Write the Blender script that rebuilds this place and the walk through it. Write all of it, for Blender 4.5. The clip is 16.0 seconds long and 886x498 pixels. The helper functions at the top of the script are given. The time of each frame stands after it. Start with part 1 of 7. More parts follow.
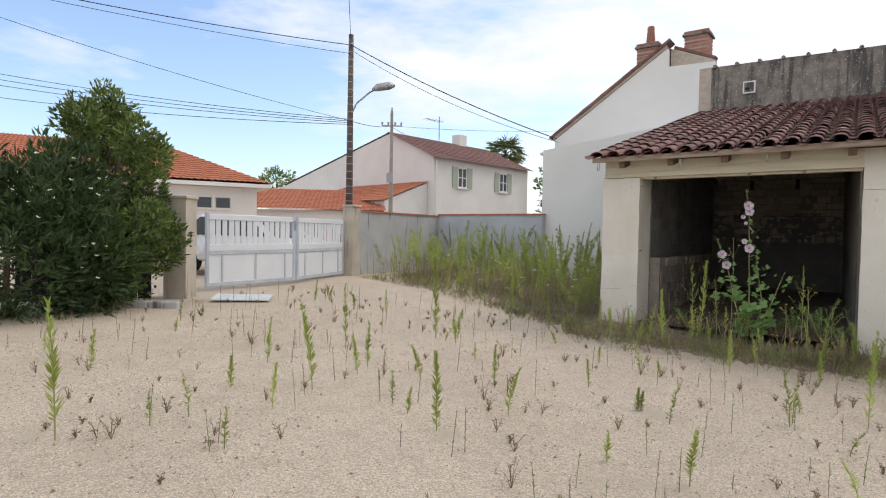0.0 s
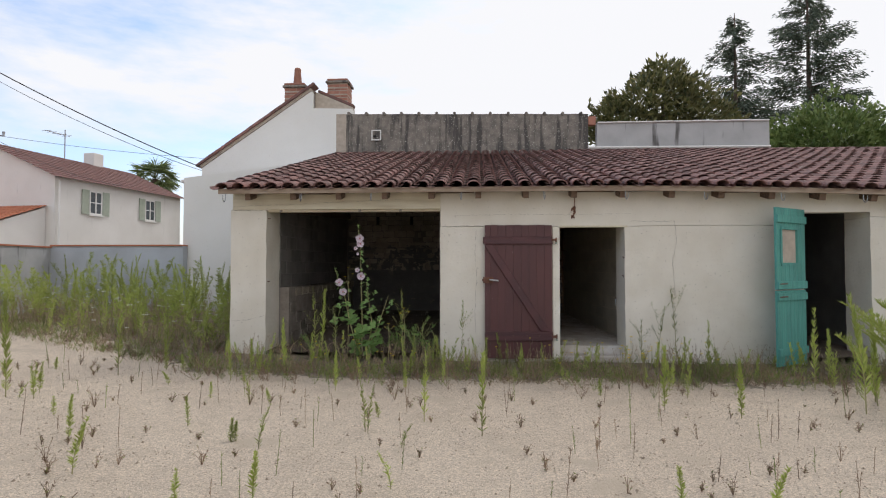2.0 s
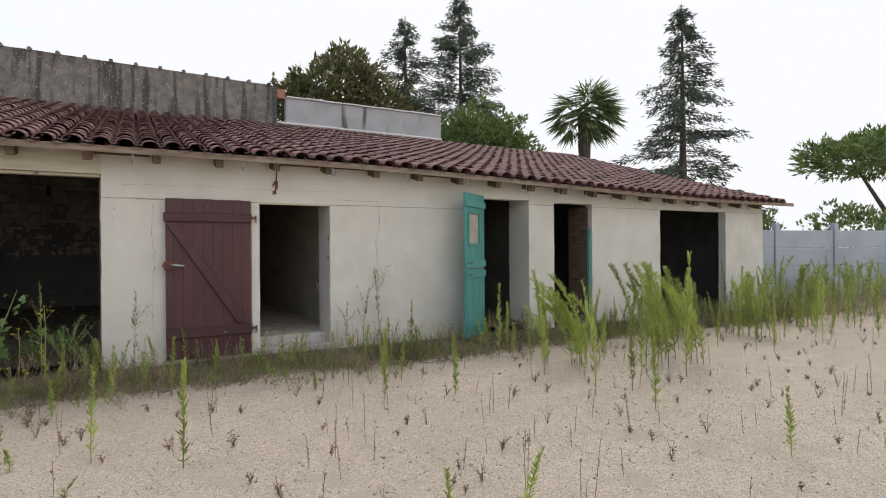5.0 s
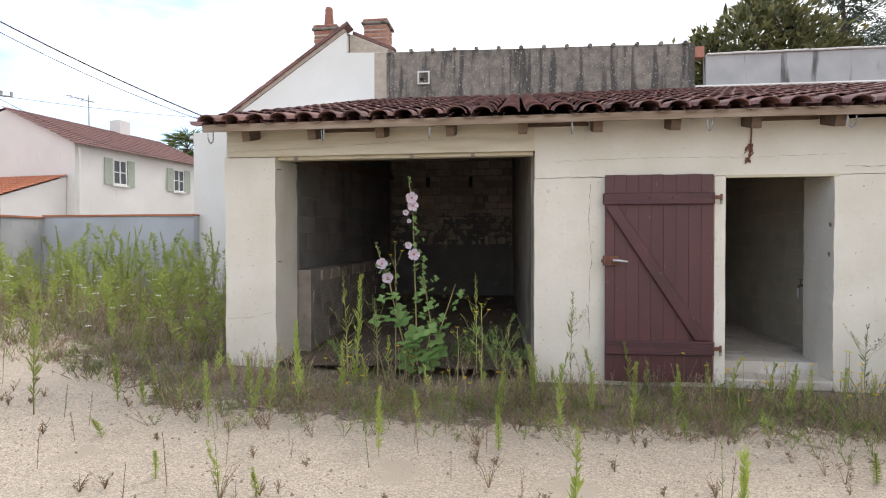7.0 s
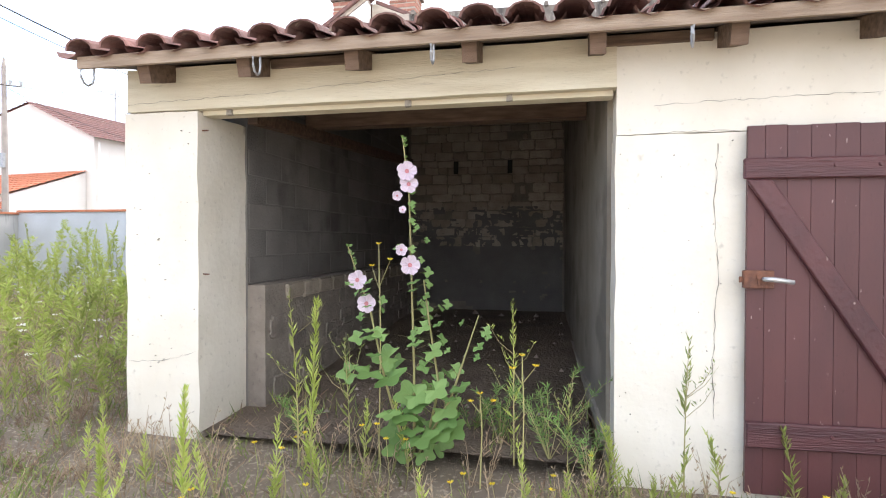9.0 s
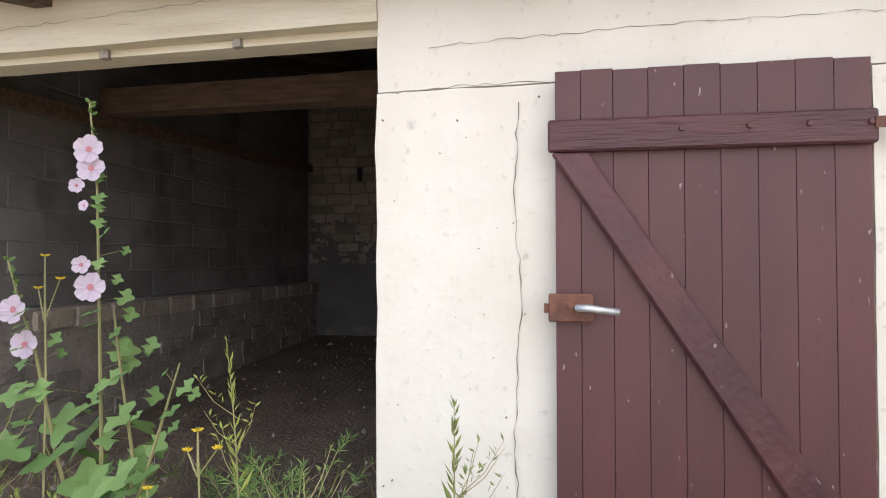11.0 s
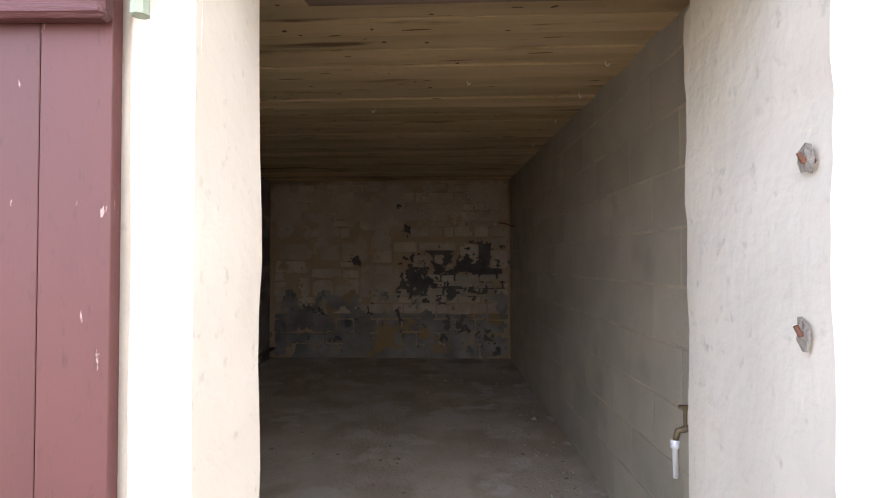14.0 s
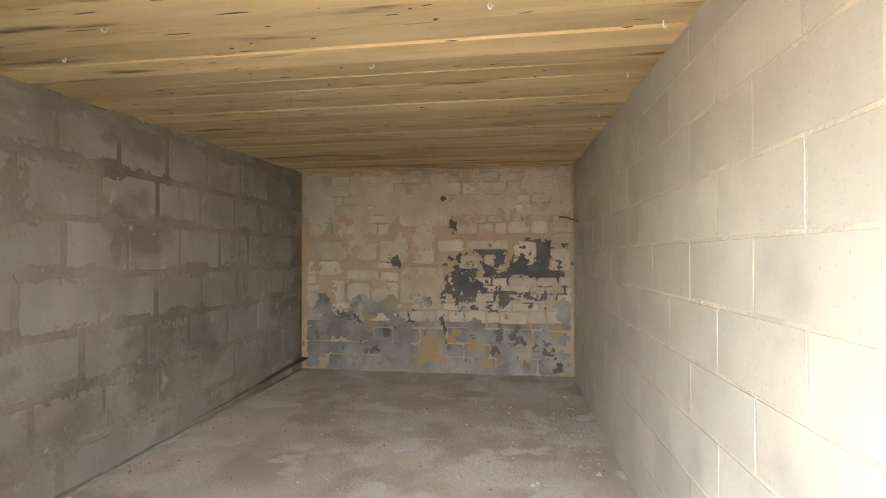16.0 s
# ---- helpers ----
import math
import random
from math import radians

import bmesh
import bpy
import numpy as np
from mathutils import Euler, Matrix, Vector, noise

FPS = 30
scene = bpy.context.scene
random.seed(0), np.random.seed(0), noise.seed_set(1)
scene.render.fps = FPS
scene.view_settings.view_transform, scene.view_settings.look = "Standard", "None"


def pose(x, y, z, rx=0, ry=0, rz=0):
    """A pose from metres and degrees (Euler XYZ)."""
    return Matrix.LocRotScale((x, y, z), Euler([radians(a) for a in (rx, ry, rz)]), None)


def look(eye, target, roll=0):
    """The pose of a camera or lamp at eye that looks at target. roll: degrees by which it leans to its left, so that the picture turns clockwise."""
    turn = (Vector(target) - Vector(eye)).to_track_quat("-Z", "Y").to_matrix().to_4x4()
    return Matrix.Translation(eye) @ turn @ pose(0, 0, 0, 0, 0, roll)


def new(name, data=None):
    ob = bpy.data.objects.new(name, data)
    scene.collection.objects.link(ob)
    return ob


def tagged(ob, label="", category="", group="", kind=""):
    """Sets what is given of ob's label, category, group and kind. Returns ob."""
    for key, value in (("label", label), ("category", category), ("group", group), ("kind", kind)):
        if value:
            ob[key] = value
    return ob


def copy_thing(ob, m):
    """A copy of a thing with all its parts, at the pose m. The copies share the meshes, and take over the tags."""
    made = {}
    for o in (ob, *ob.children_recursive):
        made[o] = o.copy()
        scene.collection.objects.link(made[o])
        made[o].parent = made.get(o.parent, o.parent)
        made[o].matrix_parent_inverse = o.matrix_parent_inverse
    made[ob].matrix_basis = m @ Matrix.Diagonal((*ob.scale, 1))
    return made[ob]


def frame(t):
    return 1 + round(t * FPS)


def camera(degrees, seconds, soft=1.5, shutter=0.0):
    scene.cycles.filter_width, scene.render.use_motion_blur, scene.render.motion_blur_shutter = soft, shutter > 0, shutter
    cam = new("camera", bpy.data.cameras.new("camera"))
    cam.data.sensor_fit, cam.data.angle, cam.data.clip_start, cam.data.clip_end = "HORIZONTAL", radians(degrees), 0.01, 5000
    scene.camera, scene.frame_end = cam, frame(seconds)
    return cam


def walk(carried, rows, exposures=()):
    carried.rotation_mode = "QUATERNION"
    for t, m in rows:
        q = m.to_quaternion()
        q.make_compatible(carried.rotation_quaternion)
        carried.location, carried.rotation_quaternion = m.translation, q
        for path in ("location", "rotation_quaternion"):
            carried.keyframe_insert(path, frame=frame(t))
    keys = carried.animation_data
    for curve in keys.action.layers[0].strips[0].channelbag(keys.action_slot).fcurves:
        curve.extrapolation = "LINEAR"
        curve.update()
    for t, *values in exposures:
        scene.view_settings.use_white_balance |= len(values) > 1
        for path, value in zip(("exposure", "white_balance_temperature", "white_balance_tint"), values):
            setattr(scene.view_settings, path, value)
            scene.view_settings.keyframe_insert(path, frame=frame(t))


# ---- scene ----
cam = camera(76.7, 16.0, 1.1)
PATH = [
    (0, (3.057, -8.14, 1.344), (1.87, -6.531, 1.285), 1.0),
    (0.5, (3.247, -7.977, 1.34), (2.034, -6.388, 1.279), 0.7),
    (1, (3.51, -7.861, 1.354), (2.459, -6.16, 1.322), 0.5),
    (1.5, (3.607, -7.951, 1.347), (3.036, -6.035, 1.386), 0.3),
    (2, (3.657, -8.05, 1.347), (3.529, -6.055, 1.41), -0.0),
    (2.5, (3.74, -8.21, 1.349), (4.037, -6.234, 1.41), -0.4),
    (3, (3.866, -8.155, 1.349), (4.562, -6.281, 1.407), -0.8),
    (3.2, (3.844, -8.161, 1.356), (4.695, -6.352, 1.409), -1.1),
    (4.25, (3.72, -7.8, 1.337), (5.058, -6.314, 1.357), -0.6),
    (5.3, (3.289, -7.069, 1.323), (3.972, -5.19, 1.309), -0.3),
    (5.5, (3.22, -6.937, 1.32), (3.712, -4.998, 1.299), -0.2),
    (6, (3.104, -6.38, 1.34), (3.189, -4.382, 1.308), -0.2),
    (6.5, (3.047, -5.869, 1.362), (2.941, -3.873, 1.329), -0.2),
    (7, (2.941, -5.353, 1.347), (2.678, -3.371, 1.315), -0.1),
    (7.5, (2.873, -4.783, 1.375), (2.518, -2.815, 1.334), -0.1),
    (8, (2.813, -4.236, 1.378), (2.428, -2.274, 1.337), -0.2),
    (8.2, (2.786, -4.015, 1.379), (2.386, -2.057, 1.333), -0.2),
    (10.3, (3.18, -2.213, 1.301), (2.765, -0.257, 1.327), 0.3),
    (10.5, (3.334, -2.119, 1.303), (2.923, -0.162, 1.337), 0.1),
    (11, (3.723, -1.959, 1.315), (3.346, 0.005, 1.352), -0.1),
    (11.5, (4.141, -1.744, 1.334), (3.84, 0.233, 1.368), -0.4),
    (12, (4.522, -1.592, 1.343), (4.312, 0.397, 1.389), -0.3),
    (12.5, (4.794, -1.504, 1.339), (4.643, 0.49, 1.396), -0.2),
    (13, (4.979, -1.307, 1.328), (4.876, 0.689, 1.384), -0.3),
    (13.5, (5.104, -1.069, 1.333), (5.021, 0.929, 1.382), -0.2),
    (14, (5.196, -0.814, 1.324), (5.11, 1.183, 1.372), -0.1),
    (14.5, (5.248, -0.62, 1.309), (5.153, 1.377, 1.356), -0.0),
    (15, (5.286, -0.458, 1.325), (5.177, 1.539, 1.363), -0.1),
    (15.5, (5.321, -0.16, 1.325), (5.171, 1.834, 1.357), -0.1),
    (16, (5.351, 0.069, 1.387), (5.014, 2.041, 1.416), -0.1),
]
EXPOSURES = [(0, 0.0, 6500, 10), (1, -0.08, 6500, 10), (2.5, -0.12, 6500, 11), (3, -0.1, 6500, 11), (5.5, -0.05, 6450, 10), (6, 0.2, 6450, 10), (6.5, 0.3, 6400, 10), (7.5, 0.7, 6400, 11), (8, 0.95, 6350, 11),
             (10.5, 1.8, 6250, 11), (11, 1.15, 6250, 13), (11.5, 1.08, 6200, 14), (12, 1.55, 6150, 14), (12.5, 1.5, 6300, 14), (13, 1.6, 6350, 14), (13.5, 2.1, 6400, 16), (14, 2.3, 6450, 17),
             (14.5, 2.5, 6500, 18), (15, 3.12, 6600, 15), (15.5, 4.4, 6600, 14), (16, 5.12, 6500, 11)]
walk(cam, [(t, look(e, a, r)) for t, e, a, r in PATH], EXPOSURES)

# ---- world and light ----
world = bpy.data.worlds.new("sky")
scene.world = world
world.use_nodes = True
wn, wl = world.node_tree.nodes, world.node_tree.links
wn.clear()
w_out = wn.new("ShaderNodeOutputWorld")
w_bg = wn.new("ShaderNodeBackground")
w_sky = wn.new("ShaderNodeTexSky")
w_sky.sky_type, w_sky.sun_disc = "NISHITA", False
w_sky.sun_elevation, w_sky.sun_rotation = radians(52), radians(35)
w_sky.dust_density, w_sky.ozone_density = 1.5, 1.2
w_gain = wn.new("ShaderNodeMix"); w_gain.data_type, w_gain.blend_type = "RGBA", "MULTIPLY"
w_gain.inputs[0].default_value = 1.0
w_gain.inputs[7].default_value = (0.24, 0.24, 0.245, 1)
w_co = wn.new("ShaderNodeTexCoord")
w_map = wn.new("ShaderNodeMapping")
w_map.inputs["Scale"].default_value = (1.5, 1.5, 5.0)
w_noise = wn.new("ShaderNodeTexNoise")
w_noise.inputs["Scale"].default_value, w_noise.inputs["Detail"].default_value = 1.6, 7.0
w_noise.inputs["Roughness"].default_value = 0.58
w_sep = wn.new("ShaderNodeSeparateXYZ")
w_cov = wn.new("ShaderNodeMath"); w_cov.operation = "MULTIPLY_ADD"
w_cov.inputs[1].default_value, w_cov.inputs[2].default_value = 0.42, 0.23
w_add = wn.new("ShaderNodeMath"); w_add.operation = "ADD"
w_ramp = wn.new("ShaderNodeValToRGB")
w_ramp.color_ramp.elements[0].position, w_ramp.color_ramp.elements[1].position = 0.42, 0.62
w_mix = wn.new("ShaderNodeMix"); w_mix.data_type = "RGBA"
w_mix.inputs[7].default_value = (1.02, 1.03, 1.06, 1)
wl.new(w_sky.outputs[0], w_gain.inputs[6])
wl.new(w_co.outputs["Generated"], w_map.inputs[0])
wl.new(w_map.outputs[0], w_noise.inputs["Vector"])
wl.new(w_co.outputs["Generated"], w_sep.inputs[0])
wl.new(w_sep.outputs[0], w_cov.inputs[0])
wl.new(w_cov.outputs[0], w_add.inputs[0])
wl.new(w_noise.outputs[0], w_add.inputs[1])
wl.new(w_add.outputs[0], w_ramp.inputs[0])
wl.new(w_ramp.outputs[0], w_mix.inputs[0])
wl.new(w_gain.outputs[2], w_mix.inputs[6])
wl.new(w_mix.outputs[2], w_bg.inputs[0])
wl.new(w_bg.outputs[0], w_out.inputs[0])
w_bg.inputs[1].default_value = 1.0

sun_data = bpy.data.lights.new("sun", "SUN")
sun_data.energy, sun_data.angle, sun_data.color = 0.9, radians(16), (1, 0.96, 0.9)
sun = new("sun", sun_data)
sun.matrix_world = look((20, 26, 45), (0, 0, 0))


# ---- materials ----
def mat(name, base, base2=None, rough=0.85, scale=8.0, bump=0.25, bscale=60.0, metal=0.0, spots=None, spot_at=0.62, spot_scale=5.0,
        streak=None, streak_at=0.55, streak_scale=(1.2, 1.2, 0.12), rnd=0.0, grain=None, bdist=0.02, sharp=0.06, island=False):
    """A procedural surface: two tones mixed by noise, optional spots and vertical streaks, fine relief."""
    m = bpy.data.materials.new(name)
    m.use_nodes = True
    n, l = m.node_tree.nodes, m.node_tree.links
    bsdf = n["Principled BSDF"]
    bsdf.inputs["Roughness"].default_value, bsdf.inputs["Metallic"].default_value = rough, metal
    geo = n.new("ShaderNodeNewGeometry")
    place = geo.outputs["Position"]
    if grain:
        co = n.new("ShaderNodeTexCoord")
        place = co.outputs["Object"]
    if grain:
        mp = n.new("ShaderNodeMapping")
        mp.inputs["Scale"].default_value = grain
        l.new(place, mp.inputs[0])
        place = mp.outputs[0]
        if rnd:
            inf = n.new("ShaderNodeObjectInfo")
            l.new(inf.outputs["Random"], mp.inputs["Location"])

    def noise_at(sc, detail=6.0, vec=None):
        t = n.new("ShaderNodeTexNoise")
        t.inputs["Scale"].default_value, t.inputs["Detail"].default_value = sc, detail
        l.new(vec or place, t.inputs["Vector"])
        return t.outputs[0]

    def ramp(value, a, b):
        r = n.new("ShaderNodeMapRange")
        r.inputs[1].default_value, r.inputs[2].default_value = a, b
        l.new(value, r.inputs[0])
        return r.outputs[0]

    def mix(f, a, b):
        x = n.new("ShaderNodeMix")
        x.data_type = "RGBA"
        l.new(f, x.inputs[0])
        for s, v in ((x.inputs[6], a), (x.inputs[7], b)):
            if isinstance(v, tuple):
                s.default_value = (*v, 1)
            else:
                l.new(v, s)
        return x.outputs[2]

    base2 = base2 or tuple(c * 0.82 for c in base)
    col = mix(ramp(noise_at(scale), 0.35, 0.65), base, base2)
    fine = noise_at(bscale, 5.0)
    col = mix(ramp(fine, 0.62, 0.9), col, tuple(c * 0.6 for c in base2))
    if streak:
        mp2 = n.new("ShaderNodeMapping")
        mp2.inputs["Scale"].default_value = streak_scale
        l.new(geo.outputs["Position"], mp2.inputs[0])
        col = mix(ramp(noise_at(5.0, 8.0, mp2.outputs[0]), streak_at, streak_at + 0.1), col, streak)
    if spots:
        col = mix(ramp(noise_at(spot_scale, 9.0), spot_at, spot_at + sharp), col, spots)
    if rnd or island:
        if island:
            rv = geo.outputs["Random Per Island"]
        else:
            rv = n.new("ShaderNodeObjectInfo").outputs["Random"]
        hs = n.new("ShaderNodeHueSaturation")
        r2 = n.new("ShaderNodeMapRange")
        r2.inputs[3].default_value, r2.inputs[4].default_value = 1 - (rnd or 0.22), 1 + (rnd or 0.22)
        l.new(rv, r2.inputs[0])
        l.new(r2.outputs[0], hs.inputs["Value"])
        l.new(col, hs.inputs["Color"])
        col = hs.outputs[0]
    l.new(col, bsdf.inputs["Base Color"])
    bp = n.new("ShaderNodeBump")
    bp.inputs["Strength"].default_value, bp.inputs["Distance"].default_value = bump, bdist
    l.new(fine, bp.inputs["Height"])
    l.new(bp.outputs[0], bsdf.inputs["Normal"])
    return m


M_render = mat("aged_cream_limewash", (0.78, 0.735, 0.65), (0.69, 0.64, 0.545), scale=1.6, bump=0.3, bscale=26, bdist=0.012,
               spots=(0.40, 0.36, 0.30), spot_at=0.70, spot_scale=3.0)
M_white = mat("white_house_render", (0.80, 0.79, 0.77), (0.74, 0.73, 0.70), scale=0.7, bump=0.2, bscale=40)
M_white2 = mat("weathered_white_render", (0.79, 0.765, 0.735), (0.73, 0.705, 0.67), scale=0.8, streak=(0.60, 0.58, 0.55), streak_at=0.64)
M_beam = mat("cream_painted_timber", (0.70, 0.64, 0.50), (0.60, 0.53, 0.39), scale=3, bump=0.3, bscale=30, grain=(0.5, 6, 6),
             spots=(0.30, 0.25, 0.2), spot_at=0.72, spot_scale=6)
M_wood = mat("old_brown_timber", (0.20, 0.13, 0.09), (0.10, 0.065, 0.045), scale=4, grain=(1, 8, 8), bump=0.4)
M_tile = mat("weathered_canal_tile", (0.245, 0.125, 0.108), (0.16, 0.092, 0.084), scale=7, bump=0.4, bscale=45,
             spots=(0.34, 0.27, 0.22), spot_at=0.64, spot_scale=9, rnd=0.28)
M_tile2 = mat("weathered_canal_tiles", (0.245, 0.125, 0.108), (0.16, 0.092, 0.084), scale=7, bump=0.4, bscale=45,
              spots=(0.34, 0.27, 0.22), spot_at=0.64, spot_scale=9, island=True)
M_under = mat("roof_boards", (0.12, 0.09, 0.07), (0.07, 0.05, 0.04))
M_orange = mat("orange_roof_tile", (0.52, 0.20, 0.11), (0.42, 0.15, 0.08), scale=3, bump=0.3)
M_stain = mat("mould_stained_cement", (0.28, 0.248, 0.212), (0.17, 0.153, 0.136), scale=6, bump=0.6, bscale=18,
              streak=(0.085, 0.078, 0.072), streak_at=0.49, spots=(0.44, 0.42, 0.37), spot_at=0.605, spot_scale=26)
M_grey = mat("grey_cement", (0.48, 0.48, 0.48), (0.40, 0.40, 0.40), scale=2, streak=(0.12, 0.115, 0.11), streak_at=0.58)
M_bluegrey = mat("pale_blue_grey_render", (0.50, 0.53, 0.57), (0.42, 0.44, 0.47), scale=1.2, streak=(0.3, 0.3, 0.3), streak_at=0.66)
M_brick = mat("chimney_brick", (0.42, 0.20, 0.14), (0.33, 0.15, 0.11), scale=9, rnd=0.2)
M_mortar = mat("pale_mortar", (0.50, 0.43, 0.36), scale=8)
M_maroon = mat("maroon_painted_boards", (0.104, 0.036, 0.036), (0.078, 0.029, 0.031), rough=0.5, scale=2.2, grain=(1.6, 1.6, 0.55), bump=0.25,
               bscale=55, spots=(0.34, 0.25, 0.23), spot_at=0.70, spot_scale=30, sharp=0.025, rnd=0.06, bdist=0.004)
M_ledge = mat("cracked_maroon_timber_along", (0.098, 0.032, 0.035), (0.062, 0.022, 0.026), rough=0.45, scale=3, grain=(0.5, 4, 5), bump=0.9,
              bscale=22, spots=(0.30, 0.20, 0.19), spot_at=0.72, spot_scale=14, sharp=0.03, bdist=0.008)
M_brace = mat("cracked_maroon_timber", (0.098, 0.032, 0.035), (0.062, 0.022, 0.026), rough=0.45, scale=3, grain=(1.3, 4, 1.1), bump=0.8,
              bscale=24, spots=(0.36, 0.27, 0.25), spot_at=0.70, spot_scale=16, sharp=0.03, bdist=0.008)
M_eave = mat("weathered_eave_board", (0.40, 0.315, 0.24), (0.25, 0.18, 0.13), scale=3, grain=(0.6, 7, 7), bump=0.4, bscale=20)
M_teal = mat("teal_painted_boards", (0.10, 0.36, 0.31), (0.08, 0.28, 0.25), rough=0.6, scale=4, grain=(6, 6, 0.7), rnd=0.08,
             spots=(0.28, 0.30, 0.25), spot_at=0.72, spot_scale=12)
M_rust = mat("rusty_iron", (0.20, 0.085, 0.05), (0.11, 0.05, 0.035), rough=0.8, scale=25, bump=0.4)
M_alu = mat("dull_aluminium", (0.62, 0.62, 0.63), rough=0.4, metal=0.7, scale=20, bump=0.05)
M_zinc = mat("zinc_bracket", (0.42, 0.43, 0.45), rough=0.5, metal=0.6, scale=20, bump=0.1)
M_pvc = mat("white_pvc", (0.78, 0.80, 0.84), (0.72, 0.74, 0.78), rough=0.4, scale=1.5, bump=0.03)
M_pvcgrey = mat("grey_aluminium_frame", (0.56, 0.60, 0.66), rough=0.45, scale=4, bump=0.03)
# Near-black for tyres and fence boards; also stands for shade inside holes.
M_dark = mat("black_and_hole_shade", (0.02, 0.02, 0.02), rough=0.9)
M_block = mat("concrete_block", (0.535, 0.505, 0.42), (0.45, 0.425, 0.355), scale=3, bump=0.13, bscale=80, rnd=0.06, bdist=0.008,
              streak=(0.39, 0.36, 0.30), streak_at=0.63, streak_scale=(0.35, 0.35, 0.35))
M_joint = mat("cement_joint", (0.60, 0.545, 0.43), (0.46, 0.42, 0.345), scale=5, bump=0.4)
M_blockold = mat("old_grimy_block", (0.325, 0.300, 0.270), (0.25, 0.224, 0.194), scale=2.6, bump=0.35, bscale=45, rnd=0.13, bdist=0.008,
                 streak=(0.185, 0.163, 0.137), streak_at=0.53, streak_scale=(0.3, 0.3, 0.5), spots=(0.335, 0.315, 0.29), spot_at=0.62, spot_scale=9)
M_jointdark = mat("dirty_joint", (0.285, 0.254, 0.213), (0.215, 0.189, 0.158), scale=2.5, bump=0.25,
                  streak=(0.165, 0.145, 0.12), streak_at=0.52, streak_scale=(0.3, 0.3, 0.42))
M_stone = mat("pale_limestone", (0.58, 0.50, 0.39), (0.46, 0.39, 0.30), scale=5, bump=0.6, bscale=40, rnd=0.14, spots=(0.2, 0.18, 0.15),
              spot_at=0.68, spot_scale=7, bdist=0.012)
M_stonemortar = mat("ochre_lime_mortar", (0.50, 0.375, 0.25), (0.42, 0.32, 0.215), scale=4, bump=0.6)
M_soot = mat("black_damp_cement", (0.085, 0.08, 0.078), (0.14, 0.13, 0.12), scale=6, bump=0.5, bscale=40)
M_damp = mat("grey_damp_render", (0.185, 0.18, 0.168), (0.35, 0.335, 0.305), scale=4, bump=0.6, bscale=40, spots=(0.36, 0.26, 0.135), spot_at=0.57,
             spot_scale=2.8, streak=(0.10, 0.095, 0.09), streak_at=0.6, streak_scale=(1, 1, 0.8))
M_plank = mat("pine_ceiling_board", (0.575, 0.435, 0.245), (0.44, 0.32, 0.17), scale=1.7, grain=(0.7, 5, 5), bump=0.3, bscale=13, island=True,
              spots=(0.16, 0.092, 0.045), spot_at=0.615, spot_scale=1.9, bdist=0.006, sharp=0.09)
M_concrete = mat("dusty_concrete_floor", (0.62, 0.58, 0.53), (0.48, 0.435, 0.38), scale=2.4, bump=0.3, bscale=50, spots=(0.62, 0.60, 0.57),
                 spot_at=0.58, spot_scale=3.2, streak=(0.44, 0.39, 0.33), streak_at=0.50, streak_scale=(0.5, 0.35, 0.4))
M_earth = mat("dark_earth_floor", (0.175, 0.135, 0.105), (0.115, 0.086, 0.066), scale=3, bump=0.9, bscale=30, bdist=0.03, spots=(0.24, 0.2, 0.17),
              spot_at=0.66, spot_scale=25)
# Dark render, its tone lowered so rooms behind the openings look unlit.
M_darkrender = mat("shade_toned_dark_render", (0.15, 0.14, 0.135), (0.10, 0.095, 0.092), scale=2, bump=0.3)
M_pierlike = mat("chipped_grey_mortar", (0.42, 0.38, 0.33), (0.26, 0.23, 0.2), scale=20, bump=0.6)
M_rubble = mat("old_rubble_stone", (0.26, 0.225, 0.195), (0.19, 0.165, 0.145), scale=6, bump=0.7, bscale=30, rnd=0.22)


# ---- mesh helpers ----
def box(bm, x0, y0, z0, x1, y1, z1, m=None):
    """One box between two corners; m places it."""
    vs = [bm.verts.new((x, y, z)) for z in (z0, z1) for x, y in ((x0, y0), (x1, y0), (x1, y1), (x0, y1))]
    for f in ((3, 2, 1, 0), (4, 5, 6, 7), (0, 1, 5, 4), (1, 2, 6, 5), (2, 3, 7, 6), (3, 0, 4, 7)):
        bm.faces.new([vs[i] for i in f])
    if m is not None:
        for v in vs:
            v.co = m @ v.co
    return vs


def tube(bm, points, radii, sides=8, caps=True):
    """A tube along points with a radius at each."""
    pts = [Vector(p) for p in points]
    rings = []
    for i, p in enumerate(pts):
        d = (pts[min(i + 1, len(pts) - 1)] - pts[max(i - 1, 0)]).normalized()
        u = d.orthogonal().normalized() if abs(d.z) > 0.99 else d.cross(Vector((0, 0, 1))).normalized()
        w = d.cross(u)
        r = radii[i] if isinstance(radii, (list, tuple)) else radii
        rings.append([bm.verts.new(p + (u * math.cos(a) + w * math.sin(a)) * r) for a in (2 * math.pi * k / sides for k in range(sides))])
    for a, b in zip(rings, rings[1:]):
        for k in range(sides):
            bm.faces.new((a[k], a[(k + 1) % sides], b[(k + 1) % sides], b[k]))
    if caps:
        bm.faces.new(rings[0][::-1])
        bm.faces.new(rings[-1])


def mesh_of(bm, name, material, bevel=0.0, smooth=False):
    if bevel:
        bmesh.ops.bevel(bm, geom=bm.edges[:], offset=bevel, segments=1, affect="EDGES", clamp_overlap=True)
    bmesh.ops.recalc_face_normals(bm, faces=bm.faces[:])
    me = bpy.data.meshes.new(name)
    bm.to_mesh(me)
    bm.free()
    if material:
        me.materials.append(material)
    if smooth:
        for p in me.polygons:
            p.use_smooth = True
    return me


